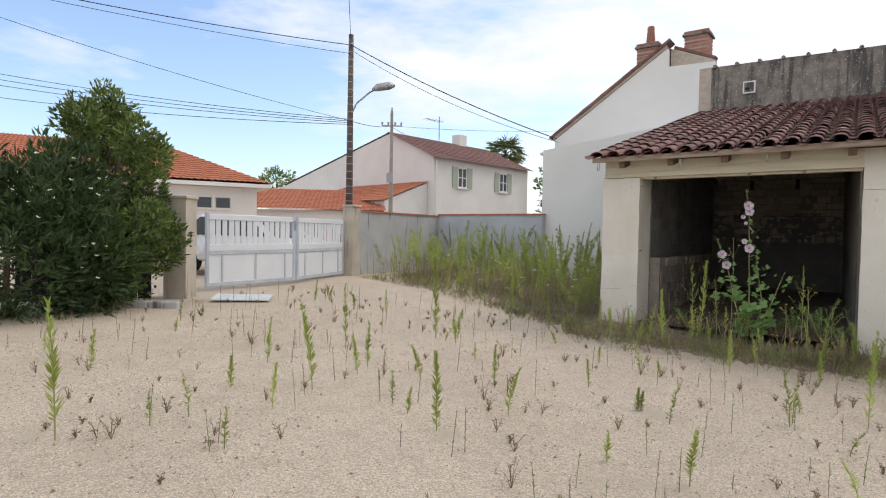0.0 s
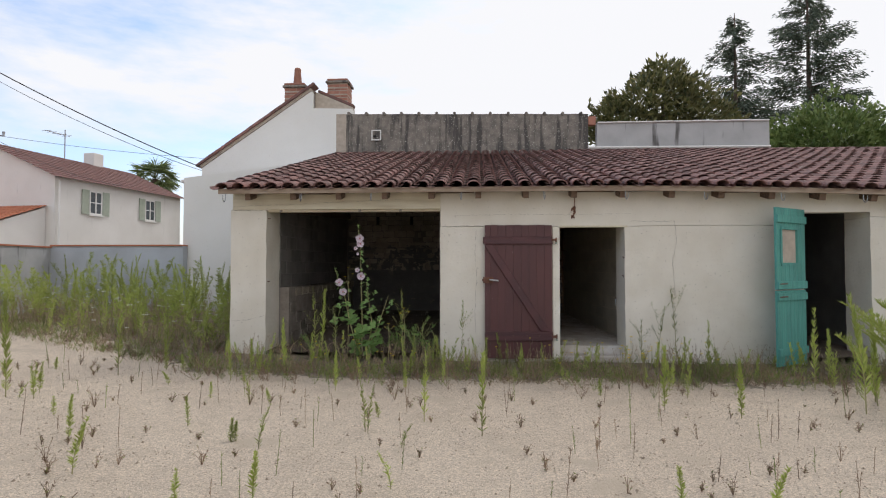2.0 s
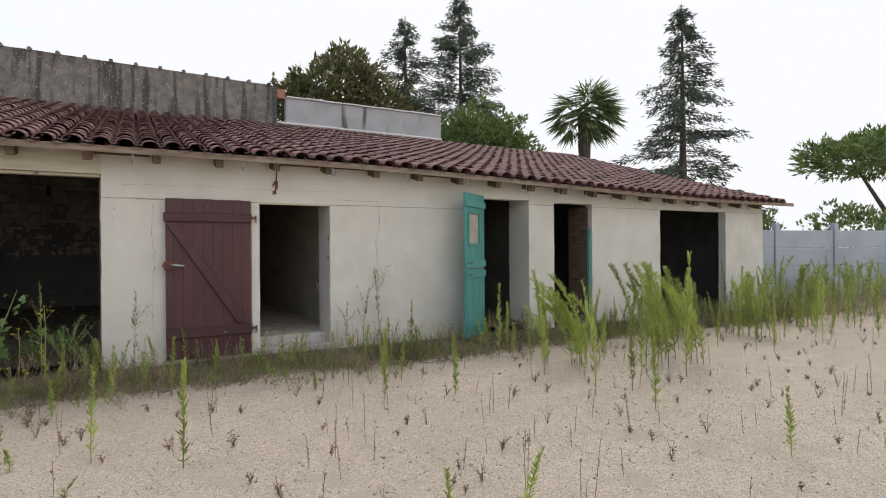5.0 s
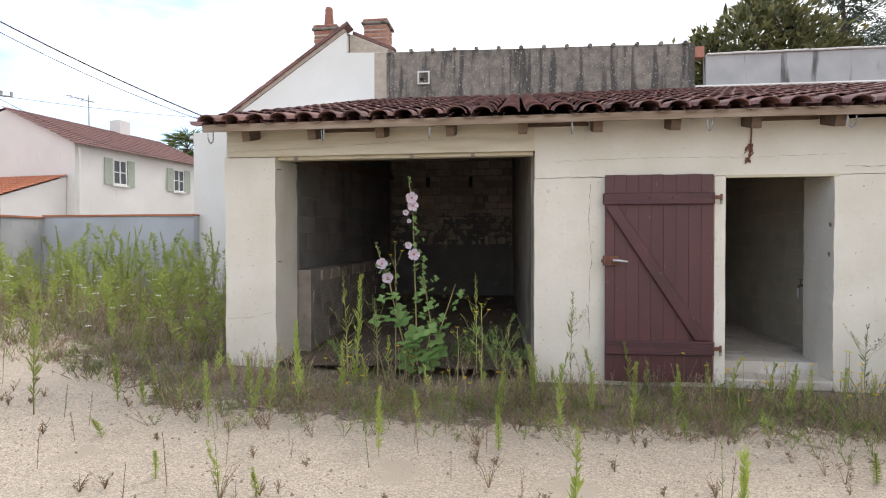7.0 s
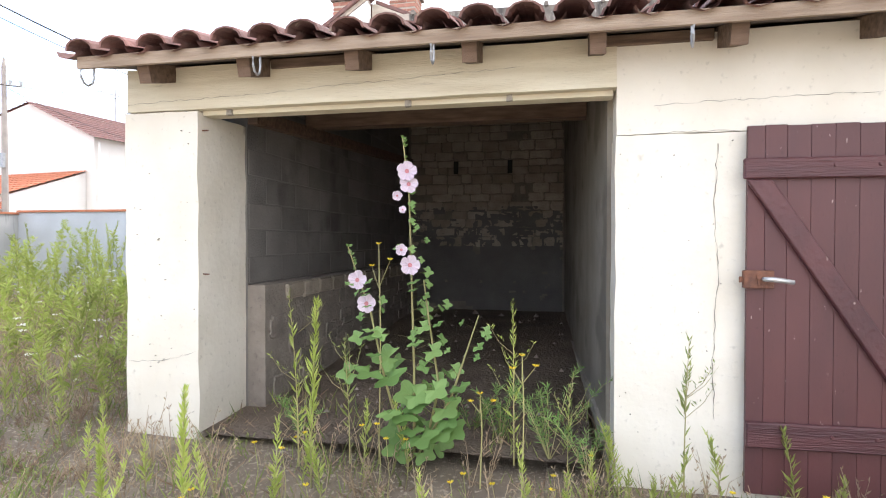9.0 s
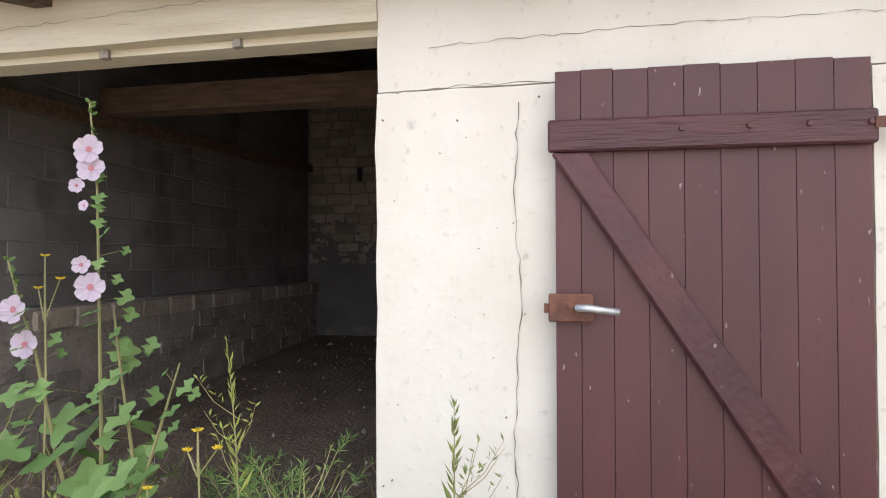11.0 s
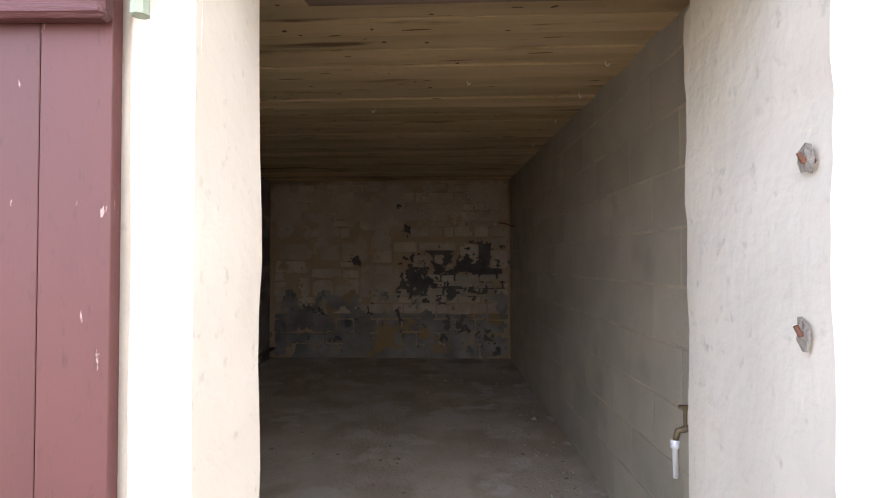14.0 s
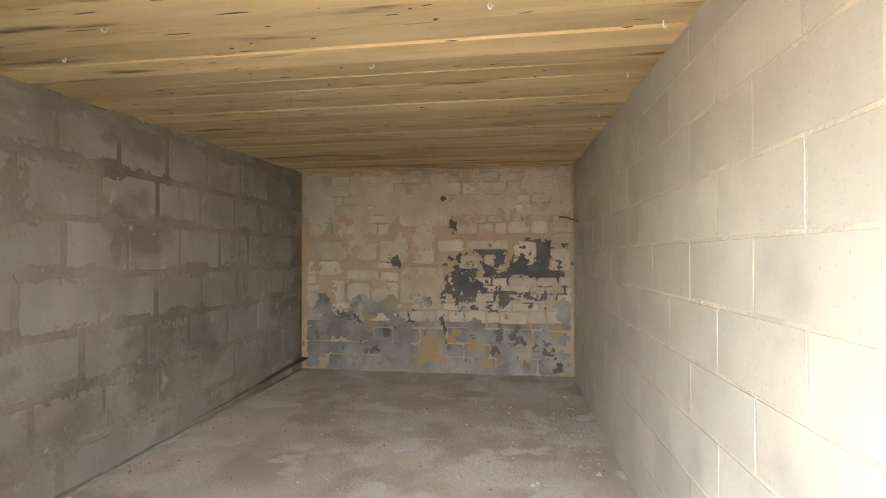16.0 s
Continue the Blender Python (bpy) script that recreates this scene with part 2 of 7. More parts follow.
def part(name, bm, material, parent=None, label="", bevel=0.0, smooth=False, m=None):
    ob = new(name, mesh_of(bm, name, material, bevel, smooth))
    if parent is not None:
        ob.parent = parent
    if m is not None:
        ob.matrix_basis = m
    if label:
        ob["label"] = label
    return ob


def thing(name, label, category, m=None, group="", kind=""):
    ob = new(name)
    if m is not None:
        ob.matrix_basis = m
    return tagged(ob, label, category, group, kind)


def slab(name, material, x0, y0, z0, x1, y1, z1, parent=None, label="", bevel=0.0, m=None):
    bm = bmesh.new()
    box(bm, x0, y0, z0, x1, y1, z1)
    return part(name, bm, material, parent, label, bevel, m=m)


def smooth(a, b, v):
    t = max(0.0, min(1.0, (v - a) / (b - a)))
    return t * t * (3 - 2 * t)


def ground_z(x, y):
    """Height of the yard: level before the sheds, rising gently to the gate."""
    return 0.25 * smooth(3.0, -5.0, x) + 0.012 * noise.noise((x * 0.7, y * 0.7, 0)) + (-0.03 if y < 0 else 0.0)


def roof_z(x, y):
    """Upper side of the shed's roof."""
    sag = 0.20 * smooth(5.0, 14.0, x)
    return 2.47 - sag * (1 - smooth(0, 9, y)) + (y + 0.30) * 0.273


def rough_box(bm, x0, y0, z0, x1, y1, z1, step=0.12, amp=0.008, freq=5.0):
    """A box cut into small cells with an uneven, hand-plastered surface."""
    def cuts(a, b):
        k = max(1, round((b - a) / step))
        return [a + (b - a) * i / k for i in range(k + 1)]
    X, Y, Z = cuts(x0, x1), cuts(y0, y1), cuts(z0, z1)
    made = {}

    def vert(x, y, z):
        k = (round(x, 4), round(y, 4), round(z, 4))
        if k not in made:
            p = Vector((x, y, z))
            made[k] = bm.verts.new(p + noise.noise_vector(p * freq) * amp + noise.noise_vector(p * freq * 4) * amp * 0.35)
        return made[k]
    for A, B, at in ((X, Z, lambda a, b, c: (a, c, b)), (X, Y, lambda a, b, c: (a, b, c)), (Y, Z, lambda a, b, c: (c, a, b))):
        ends = (y0, y1) if at(1, 2, 3) == (1, 3, 2) else (z0, z1) if at(1, 2, 3) == (1, 2, 3) else (x0, x1)
        for c in ends:
            for i in range(len(A) - 1):
                for j in range(len(B) - 1):
                    bm.faces.new([vert(*at(a, b, c)) for a, b in ((A[i], B[j]), (A[i + 1], B[j]), (A[i + 1], B[j + 1]), (A[i], B[j + 1]))])


# ---- large structure ----
def build_ground():
    xs = sorted(set([-400, -200, -100, -60, -40, -30, -24] + [round(-20 + 0.5 * i, 2) for i in range(85)] + [26, 30, 40, 60, 100, 200, 400]))
    ys = sorted(set([-400, -200, -100, -60, -40, -25] + [round(-16 + 0.5 * i, 2) for i in range(65)] + [18, 22, 30, 45, 70, 120, 200, 400]))
    bm = bmesh.new()
    g = [[bm.verts.new((x, y, ground_z(x, y))) for y in ys] for x in xs]
    for i in range(len(xs) - 1):
        for j in range(len(ys) - 1):
            bm.faces.new((g[i][j], g[i + 1][j], g[i + 1][j + 1], g[i][j + 1]))
    m = bpy.data.materials.new("gravel_and_soil")
    m.use_nodes = True
    n, l = m.node_tree.nodes, m.node_tree.links
    bsdf = n["Principled BSDF"]
    bsdf.inputs["Roughness"].default_value = 0.95
    geo = n.new("ShaderNodeNewGeometry")

    def tex(kind, sc, detail=None):
        t = n.new(kind)
        t.inputs["Scale"].default_value = sc
        if detail is not None:
            t.inputs["Detail"].default_value = detail
        l.new(geo.outputs["Position"], t.inputs["Vector"])
        return t

    def rng(v, a, b):
        r = n.new("ShaderNodeMapRange")
        r.inputs[1].default_value, r.inputs[2].default_value = a, b
        l.new(v, r.inputs[0])
        return r.outputs[0]

    def mixc(f, a, b):
        x = n.new("ShaderNodeMix")
        x.data_type = "RGBA"
        l.new(f, x.inputs[0])
        for s, v in ((x.inputs[6], a), (x.inputs[7], b)):
            if isinstance(v, tuple):
                s.default_value = (*v, 1)
            else:
                l.new(v, s)
        return x.outputs[2]
    big, mid = tex("ShaderNodeTexNoise", 0.5, 6.0), tex("ShaderNodeTexNoise", 4.0, 6.0)
    peb = tex("ShaderNodeTexVoronoi", 105.0)
    speck = tex("ShaderNodeTexNoise", 38.0, 4.0)
    patchy = tex("ShaderNodeTexNoise", 1.7, 9.0)
    peb2 = tex("ShaderNodeTexVoronoi", 190.0)
    sand = mixc(rng(big.outputs[0], 0.35, 0.65), (0.65, 0.54, 0.42), (0.565, 0.465, 0.36))
    sand = mixc(rng(mid.outputs[0], 0.5, 0.75), sand, (0.53, 0.435, 0.335))
    tone = n.new("ShaderNodeHueSaturation")
    sepc = n.new("ShaderNodeSeparateColor")
    l.new(peb.outputs["Color"], sepc.inputs[0])
    r3 = n.new("ShaderNodeMapRange")
    r3.inputs[3].default_value, r3.inputs[4].default_value = 0.72, 1.28
    l.new(sepc.outputs[0], r3.inputs[0])
    l.new(r3.outputs[0], tone.inputs["Value"])
    l.new(sand, tone.inputs["Color"])
    gravel = mixc(rng(peb.outputs["Distance"], 0.55, 0.95), tone.outputs[0], (0.45, 0.365, 0.28))
    gravel = mixc(rng(speck.outputs[0], 0.63, 0.76), gravel, (0.36, 0.285, 0.22))
    gravel = mixc(rng(patchy.outputs[0], 0.60, 0.68), gravel, (0.52, 0.43, 0.33))
    soil = mixc(rng(mid.outputs[0], 0.3, 0.7), (0.155, 0.12, 0.09), (0.29, 0.235, 0.175))
    soil = mixc(rng(speck.outputs[0], 0.56, 0.66), soil, (0.42, 0.35, 0.27))
    sep = n.new("ShaderNodeSeparateXYZ")
    l.new(geo.outputs["Position"], sep.inputs[0])
    neg = n.new("ShaderNodeMath"); neg.operation = "MINIMUM"; neg.inputs[1].default_value = 0.0
    l.new(sep.outputs[0], neg.inputs[0])
    lean = n.new("ShaderNodeMath"); lean.operation = "MULTIPLY_ADD"; lean.inputs[1].default_value = 0.75
    l.new(neg.outputs[0], lean.inputs[0]); l.new(sep.outputs[1], lean.inputs[2])
    wob = n.new("ShaderNodeMath"); wob.operation = "MULTIPLY_ADD"; wob.inputs[1].default_value = 2.0
    edge_noise = tex("ShaderNodeTexNoise", 1.6, 12.0)
    edge_noise.inputs["Roughness"].default_value = 0.72
    l.new(edge_noise.outputs[0], wob.inputs[0]); l.new(lean.outputs[0], wob.inputs[2])
    rag = n.new("ShaderNodeMath"); rag.operation = "MULTIPLY_ADD"; rag.inputs[1].default_value = 0.9
    l.new(tex("ShaderNodeTexNoise", 14.0, 8.0).outputs[0], rag.inputs[0]); l.new(wob.outputs[0], rag.inputs[2])
    mask = rng(rag.outputs[0], 0.22, 0.34)
    l.new(mixc(mask, gravel, soil), bsdf.inputs["Base Color"])
    hsum = n.new("ShaderNodeMath"); hsum.operation = "ADD"
    l.new(peb.outputs["Distance"], hsum.inputs[0]); l.new(peb2.outputs["Distance"], hsum.inputs[1])
    bp = n.new("ShaderNodeBump")
    bp.invert = True
    bp.inputs["Strength"].default_value, bp.inputs["Distance"].default_value = 0.6, 0.012
    l.new(hsum.outputs[0], bp.inputs["Height"])
    l.new(bp.outputs[0], bsdf.inputs["Normal"])
    tagged(part("ground", bm, m, smooth=True), "pale gravel yard with dark soil strip along sheds", "ground", kind="structure")


build_ground()

# The shed's front wall, 0.55 m thick: piers and heads between the openings.
def build_front():
    bm = bmesh.new()
    D = 0.55
    for x0, x1 in ((0.0, 0.535), (3.10, 4.80), (5.735, 8.14), (9.03, 9.55), (10.40, 12.12), (14.08, 15.35)):
        rough_box(bm, x0, 0, -0.15, x1, 0.24 if x0 == 3.10 else 0.16 if x0 > 14 else D, 2.18 if x0 == 0 else 1.92 if x0 < 9 else 2.03, 0.10 if x0 != 5.735 else 0.05, 0.008 if x0 != 5.735 else 0.007, 5.0)
    # the doorway's jamb splays inwards and its arris is worn
    for v in bm.verts:
        if 5.6 < v.co.x < 5.78:
            k = max(0.0, 1 - v.co.y / 0.55)
            v.co.x += -0.013 - 0.015 * k + 0.004 * (1 - k) ** 3 * noise.noise((3.0, v.co.z * 27, 0)) + 0.010 * k ** 4 * (0.5 + noise.noise((0, v.co.z * 31, 2.0)))
    tagged(part("wall_front", bm, M_render, smooth=False), "cream limewashed thick shed wall, cracked and patched", "wall", kind="structure")
    # heads: timber lintels over the openings and the plastered band under the eaves
    head = bmesh.new()
    rough_box(head, 3.104, 0.0, 1.925, 4.80, 0.24, 2.455, 0.12, 0.006)
    rough_box(head, 4.80, 0.0, 1.925, 5.735, 0.035, 2.45, 0.12, 0.004)
    rough_box(head, 5.735, 0.0, 1.925, 8.14, D, 2.41, 0.12, 0.006)
    rough_box(head, 8.14, 0.0, 2.10, 9.03, 0.2, 2.385, 0.12, 0.004)
    rough_box(head, 9.035, 0.0, 2.035, 9.55, D, 2.365, 0.12, 0.006)
    rough_box(head, 9.55, 0.0, 2.08, 10.40, 0.2, 2.34, 0.12, 0.004)
    rough_box(head, 10.40, 0.0, 2.035, 15.35, 0.16, 2.265, 0.12, 0.006)
    tagged(part("wall_front_head", head, M_render), "cream painted plaster band below the eaves", "wall", kind="structure")


build_front()
bm = bmesh.new()
rough_box(bm, 0.03, -0.012, 2.185, 3.103, 0.24, 2.455, 0.15, 0.004)
lintel = tagged(part("lintel", bm, M_beam, bevel=0), "cream painted timber lintel beam with long cracks", "beam", kind="structure")
slab("batten", M_beam, 0.54, 0.05, 2.155, 3.09, 0.16, 2.184, lintel)

def under_roof(name, x0, x1, y0, y1, material, label):
    """A cross wall whose top follows the roof."""
    bm = bmesh.new()
    vs = [bm.verts.new((x, y, z)) for x in (x0, x1) for y, z in ((y0, -0.1), (y1, -0.1), (y1, roof_z(x, y1) - 0.09), (y0, roof_z(x, y0) - 0.09))]
    for f in ((0, 1, 2, 3), (7, 6, 5, 4), (0, 4, 5, 1), (1, 5, 6, 2), (2, 6, 7, 3), (3, 7, 4, 0)):
        bm.faces.new([vs[i] for i in f])
    return tagged(part(name, bm, material), label, "wall", kind="structure")


def plain_wall(name, x0, y0, z0, x1, y1, z1, material, label):
    return tagged(slab(name, material, x0, y0, z0, x1, y1, z1), label, "wall", kind="structure")


# boarded soffit of the doorway's lintel
soffit = thing("doorway_soffit", "dark brown boards under the doorway lintel", "soffit", kind="structure")
for k in range(3):
    bm = bmesh.new()
    y0 = 0.045 + 0.168 * k
    for v in box(bm, 4.805, y0, 0, 5.76, y0 + 0.163, 0.03):
        v.co.z += 1.915 + 0.08 * v.co.y
    part("board", bm, M_wood, soffit, bevel=0.002)

# outer and dividing walls of the shed
# Block and joint greys are darkened to keep the garage interior dim.
M_garage = mat("shade_toned_block", (0.205, 0.192, 0.178), (0.145, 0.135, 0.126), scale=2, bump=0.4, bscale=40, rnd=0.16, bdist=0.01,
               streak=(0.11, 0.10, 0.094), streak_at=0.56, streak_scale=(0.4, 0.4, 0.3))
M_garjoint = mat("shade_toned_joint", (0.19, 0.178, 0.165), (0.135, 0.126, 0.118), scale=3, bump=0.4)
under_roof("wall_west", 0.02, 0.55, 0.551, 6.55, M_garjoint, "grey concrete block wall of the garage, toned down for shade")
dv = under_roof("wall_divider", 3.085, 3.15, 0.245, 6.55, M_jointdark, "old concrete block wall between garage and store")
for v in dv.data.vertices:
    v.co.x -= 0.0425 * v.co.y
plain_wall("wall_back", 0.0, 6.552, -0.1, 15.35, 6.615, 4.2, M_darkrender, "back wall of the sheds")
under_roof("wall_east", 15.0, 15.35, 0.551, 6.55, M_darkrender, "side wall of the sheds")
under_roof("wall_store_far", 7.4, 7.6, 0.551, 6.55, M_darkrender, "dividing wall inside the sheds, toned dark as unlit")
under_roof("wall_store_mid", 9.2, 9.38, 0.551, 6.55, M_darkrender, "dividing wall inside the sheds, toned dark as unlit")
under_roof("wall_store_end", 11.5, 11.7, 0.551, 6.55, M_darkrender, "dividing wall inside the sheds, toned dark as unlit")
for nm, x0, x1 in (("floor_garage", 0.3, 3.0), ("floor_store", 7.6, 15.0)):
    bm = bmesh.new()
    ny, nx = 24, max(6, int((x1 - x0) * 5))
    g = [[bm.verts.new((x0 + (x1 - x0) * i / nx, 0.02 + 6.5 * j / ny, 0.10 + 0.045 * (6.5 * j / ny) + 0.02 * noise.noise((i * 0.6, j * 0.6, 3))))
          for j in range(ny + 1)] for i in range(nx + 1)]
    for i in range(nx):
        for j in range(ny):
            bm.faces.new((g[i][j], g[i + 1][j], g[i + 1][j + 1], g[i][j + 1]))
    tagged(part(nm, bm, M_earth, smooth=True), "dark dirt floor strewn with rubble", "floor", kind="structure")

# garage: rear rubble wall and low stone plinth along the side
plain_wall("wall_garage_back", 0.551, 5.02, -0.1, 2.865, 5.3, 3.80, M_rubble, "rough rubble stone back wall, half rendered")
plain_wall("plinth", 0.551, 0.553, -0.1, 0.69, 5.0, 1.02, M_rubble, "low rubble stone plinth wall")

# the store that the walk enters
plain_wall("wall_store_back", 2.9, 5.585, -0.1, 5.75, 5.78, 2.4, M_stonemortar, "limestone rubble wall with ochre and black mortar")
bm = bmesh.new()
for v in box(bm, 3.12, 0.245, 0.02, 5.98, 5.60, 0.20):
    v.co.x -= 0.0425 * v.co.y if v.co.x < 4 else 0
    v.co.z += 0.035 if v.co.y > 3 and v.co.z > 0.1 else 0
tagged(part("floor_room", bm, M_concrete), "dusty worn concrete floor", "floor", kind="structure")
slab("threshold", M_concrete, 4.80, -0.03, 0.0, 5.72, 0.244, 0.09, bevel=0.012)["kind"] = "structure"
bm = bmesh.new()
for v in box(bm, 5.962, 0.551, -0.1, 6.16, 5.62, 2.4):
    v.co.x -= 0.05 * v.co.y
rw = part("wall_store_right", bm, M_joint)
tagged(rw, "grey concrete block wall with pale joints", "wall", kind="structure")
# roof: boards below, rafters, tiles above
bm = bmesh.new()
xs = [-0.05 + i * 0.5 for i in range(33)]
ys = [-0.30, 0.3, 1.2, 2.4, 3.6, 4.8, 6.6]
top = [[bm.verts.new((min(x, 15.75), y, roof_z(min(x, 15.75), y) - 0.045)) for y in ys] for x in xs]
low = [[bm.verts.new((min(x, 15.75), y, roof_z(min(x, 15.75), y) - 0.075)) for y in ys] for x in xs]
for i in range(len(xs) - 1):
    for j in range(len(ys) - 1):
        bm.faces.new((top[i][j], top[i + 1][j], top[i + 1][j + 1], top[i][j + 1]))
        bm.faces.new((low[i][j], low[i][j + 1], low[i + 1][j + 1], low[i + 1][j]))
for i in range(len(xs) - 1):
    bm.faces.new((low[i][0], low[i + 1][0], top[i + 1][0], top[i][0]))
    bm.faces.new((low[i][-1], top[i][-1], top[i + 1][-1], low[i + 1][-1]))
for j in range(len(ys) - 1):
    bm.faces.new((low[0][j], top[0][j], top[0][j + 1], low[0][j + 1]))
    bm.faces.new((low[-1][j], low[-1][j + 1], top[-1][j + 1], top[-1][j]))
roof = tagged(part("roof", bm, M_under), "low shed roof of weathered brown canal tiles", "roof", kind="structure")

for i in range(23):
    x = 0.35 + i * 0.66
    z = roof_z(x, 0) - 0.075
    ob = slab("rafter", M_wood, -0.04, -0.27, -0.11, 0.04, 6.4, -0.002, roof, m=pose(x, 0, z, math.degrees(math.atan(0.273)), 0, 0))
slab("purlin", M_wood, 0.56, 1.5, 2.36, 3.01, 1.66, 2.54)["kind"] = "structure"

# stained parapet behind the roof, and the lower grey one beside it
bm = bmesh.new()
rough_box(bm, 0.12, 6.62, 4.0, 6.50, 6.85, 5.30, 0.3, 0.01)
for v in bm.verts:
    if v.co.z > 5.2:
        v.co.z += 0.02 + 0.11 * (1 - v.co.x / 6.5)
parapet = tagged(part("parapet", bm, M_stain), "mould-streaked cement parapet with a tile coping", "wall", kind="structure")
slab("plaster_strip", M_mortar, -0.15, 6.615, 3.5, 0.118, 6.86, 5.43, parapet)
bm = bmesh.new()
box(bm, 6.72, 6.62, 4.0, 11.05, 6.8, 5.06)
parapet2 = tagged(part("parapet_low", bm, M_grey), "grey rendered parapet with black run marks", "wall", kind="structure")

# neighbouring white house: gable wall set back, and a lower annex wall in front of it
NH = pose(-1.66, 9.36, 0)
ang = 0.0
prof = [(-3.58, 0), (-3.58, 4.52), (0.0, 6.95), (0.0, 6.40), (1.3, 6.36), (1.3, 0)]
bm = bmesh.new()
fr = [bm.verts.new((x, 0, z)) for x, z in prof]
bk = [bm.verts.new((x, 0.3, z)) for x, z in prof]
bm.faces.new(fr)
bm.faces.new(bk[::-1])
for i in range(len(prof)):
    j = (i + 1) % len(prof)
    bm.faces.new((fr[i], bk[i], bk[j], fr[j]))
gable = thing("white_house", "white rendered gable house with tiled roof edge", "house", NH)
part("wall", bm, M_white, gable)
annex = thing("white_annex", "plain white rendered annex beside the sheds", "outbuilding", pose(-3.88, 5.78, 0))
bm = bmesh.new()
vs = box(bm, 0, 0, 0, 3.75, 3.5, 3.62)
for v in vs:
    if v.co.z > 1 and v.co.x > 1:
        v.co.z = 4.05
part("wall", bm, M_white, annex)
slab("gutter", M_white2, -0.10, 0.0, 3.50, -0.01, 3.5, 3.58, annex, bevel=0.02)

# garden walls
def wall_run(name, a, b, h0, h1, thick, material, label):
    a, b = Vector(a), Vector(b)
    d = b - a
    m = pose(a.x, a.y, 0, 0, 0, math.degrees(math.atan2(d.y, d.x)))
    ob = tagged(slab(name, material, 0, 0, -0.2, d.length, thick, h0, m=m), label, "wall", kind="structure")
    slab("coping", M_orange, 0, -0.03, h0 + 0.002, d.length, thick + 0.03, h0 + 0.04, ob)
    return ob


wall_run("wall_garden_west", (-6.9, 1.75), (-7.2, 5.5), 1.82, 1.82, 0.2, M_grey, "grey cement garden wall")
wall_run("wall_garden_north", (-7.2, 5.5), (-3.75, 5.55), 1.86, 1.9, 0.2, M_bluegrey, "blue-grey rendered garden wall with tile coping")


# ---- doors ----
def strap_screws(bm, xs, z, y):
    for x in xs:
        tube(bm, [(x, y, z), (x, y - 0.008, z)], [0.011, 0.008], 8)


def build_maroon_door():
    m = pose(4.690, -0.040, 0, 0, 0, 2.0)
    d = thing("plank_door", "maroon painted plank door folded open against wall", "door", m)
    edges = [-0.95, -0.868, -0.765, -0.655, -0.545, -0.435, -0.325, -0.215, -0.105, 0.0]
    for i, (a, b) in enumerate(zip(edges, edges[1:])):
        bm = bmesh.new()
        top = 1.937 + 0.0025 * math.sin(i * 2.1)
        box(bm, a + 0.0007, 0, 0.05 + 0.004 * math.cos(i), b - 0.0007, 0.026, top)
        part("plank", bm, M_maroon, d, bevel=0.0012)
    for nm, z0, z1, x0 in (("upper_ledge", 1.665, 1.770, -0.975), ("lower_ledge", 0.30, 0.43, -0.955)):
        bm = bmesh.new()
        box(bm, x0, -0.032, z0, 0.004, -0.001, z1)
        ob = part(nm, bm, M_ledge, d, bevel=0.007)
        bm = bmesh.new()
        strap_screws(bm, (-0.56, -0.36, -0.19, -0.02), (z0 + z1) / 2 + 0.01, -0.031)
        part("bolt_heads", bm, M_maroon, ob)
    bm = bmesh.new()
    f = [bm.verts.new(p) for p in ((-0.965, -0.030, 1.662), (-0.845, -0.030, 1.662), (-0.035, -0.030, 0.435), (-0.165, -0.030, 0.435))]
    k = [bm.verts.new((v.co.x, -0.001, v.co.z)) for v in f]
    bm.faces.new(f)
    bm.faces.new(k[::-1])
    for i in range(4):
        bm.faces.new((f[i], k[i], k[(i + 1) % 4], f[(i + 1) % 4]))
    part("brace", bm, M_brace, d, bevel=0.007)
    lock = slab("lock_case", M_rust, -0.975, -0.034, 1.112, -0.832, -0.001, 1.202, d, "rusty iron lock case", 0.004)
    bm = bmesh.new()
    tube(bm, [(-0.905, -0.034, 1.17), (-0.905, -0.042, 1.17)], 0.014, 10)
    box(bm, -0.911, -0.039, 1.13, -0.899, -0.033, 1.165)
    part("keyhole_plate", bm, M_rust, lock)
    bm = bmesh.new()
    tube(bm, [(-0.885, -0.033, 1.160), (-0.885, -0.066, 1.160), (-0.855, -0.078, 1.160), (-0.760, -0.078, 1.148)], [0.010, 0.012, 0.013, 0.012], 8)
    part("lever_handle", bm, M_alu, lock, "dull aluminium lever handle", smooth=True)
    slab("latch_bolt", M_rust, -0.99, -0.022, 1.14, -0.974, -0.008, 1.17, lock)
    for z in (1.725, 0.365):
        bm = bmesh.new()
        box(bm, -0.01, -0.038, z - 0.017, 0.052, -0.032, z + 0.017)
        tube(bm, [(0.055, -0.030, z - 0.03), (0.055, -0.030, z + 0.03)], 0.011, 8)
        h = part("hinge", bm, M_rust, d, "rusty strap hinge with pin")
        bm = bmesh.new()
        tube(bm, [(0.055, -0.030, z - 0.06), (0.055, -0.030, z - 0.031)], 0.013, 8)
        part("pin_cup", bm, mat("pale_green_paint", (0.35, 0.42, 0.34)) if "pale_green_paint" not in bpy.data.materials
             else bpy.data.materials["pale_green_paint"], h)


build_maroon_door()


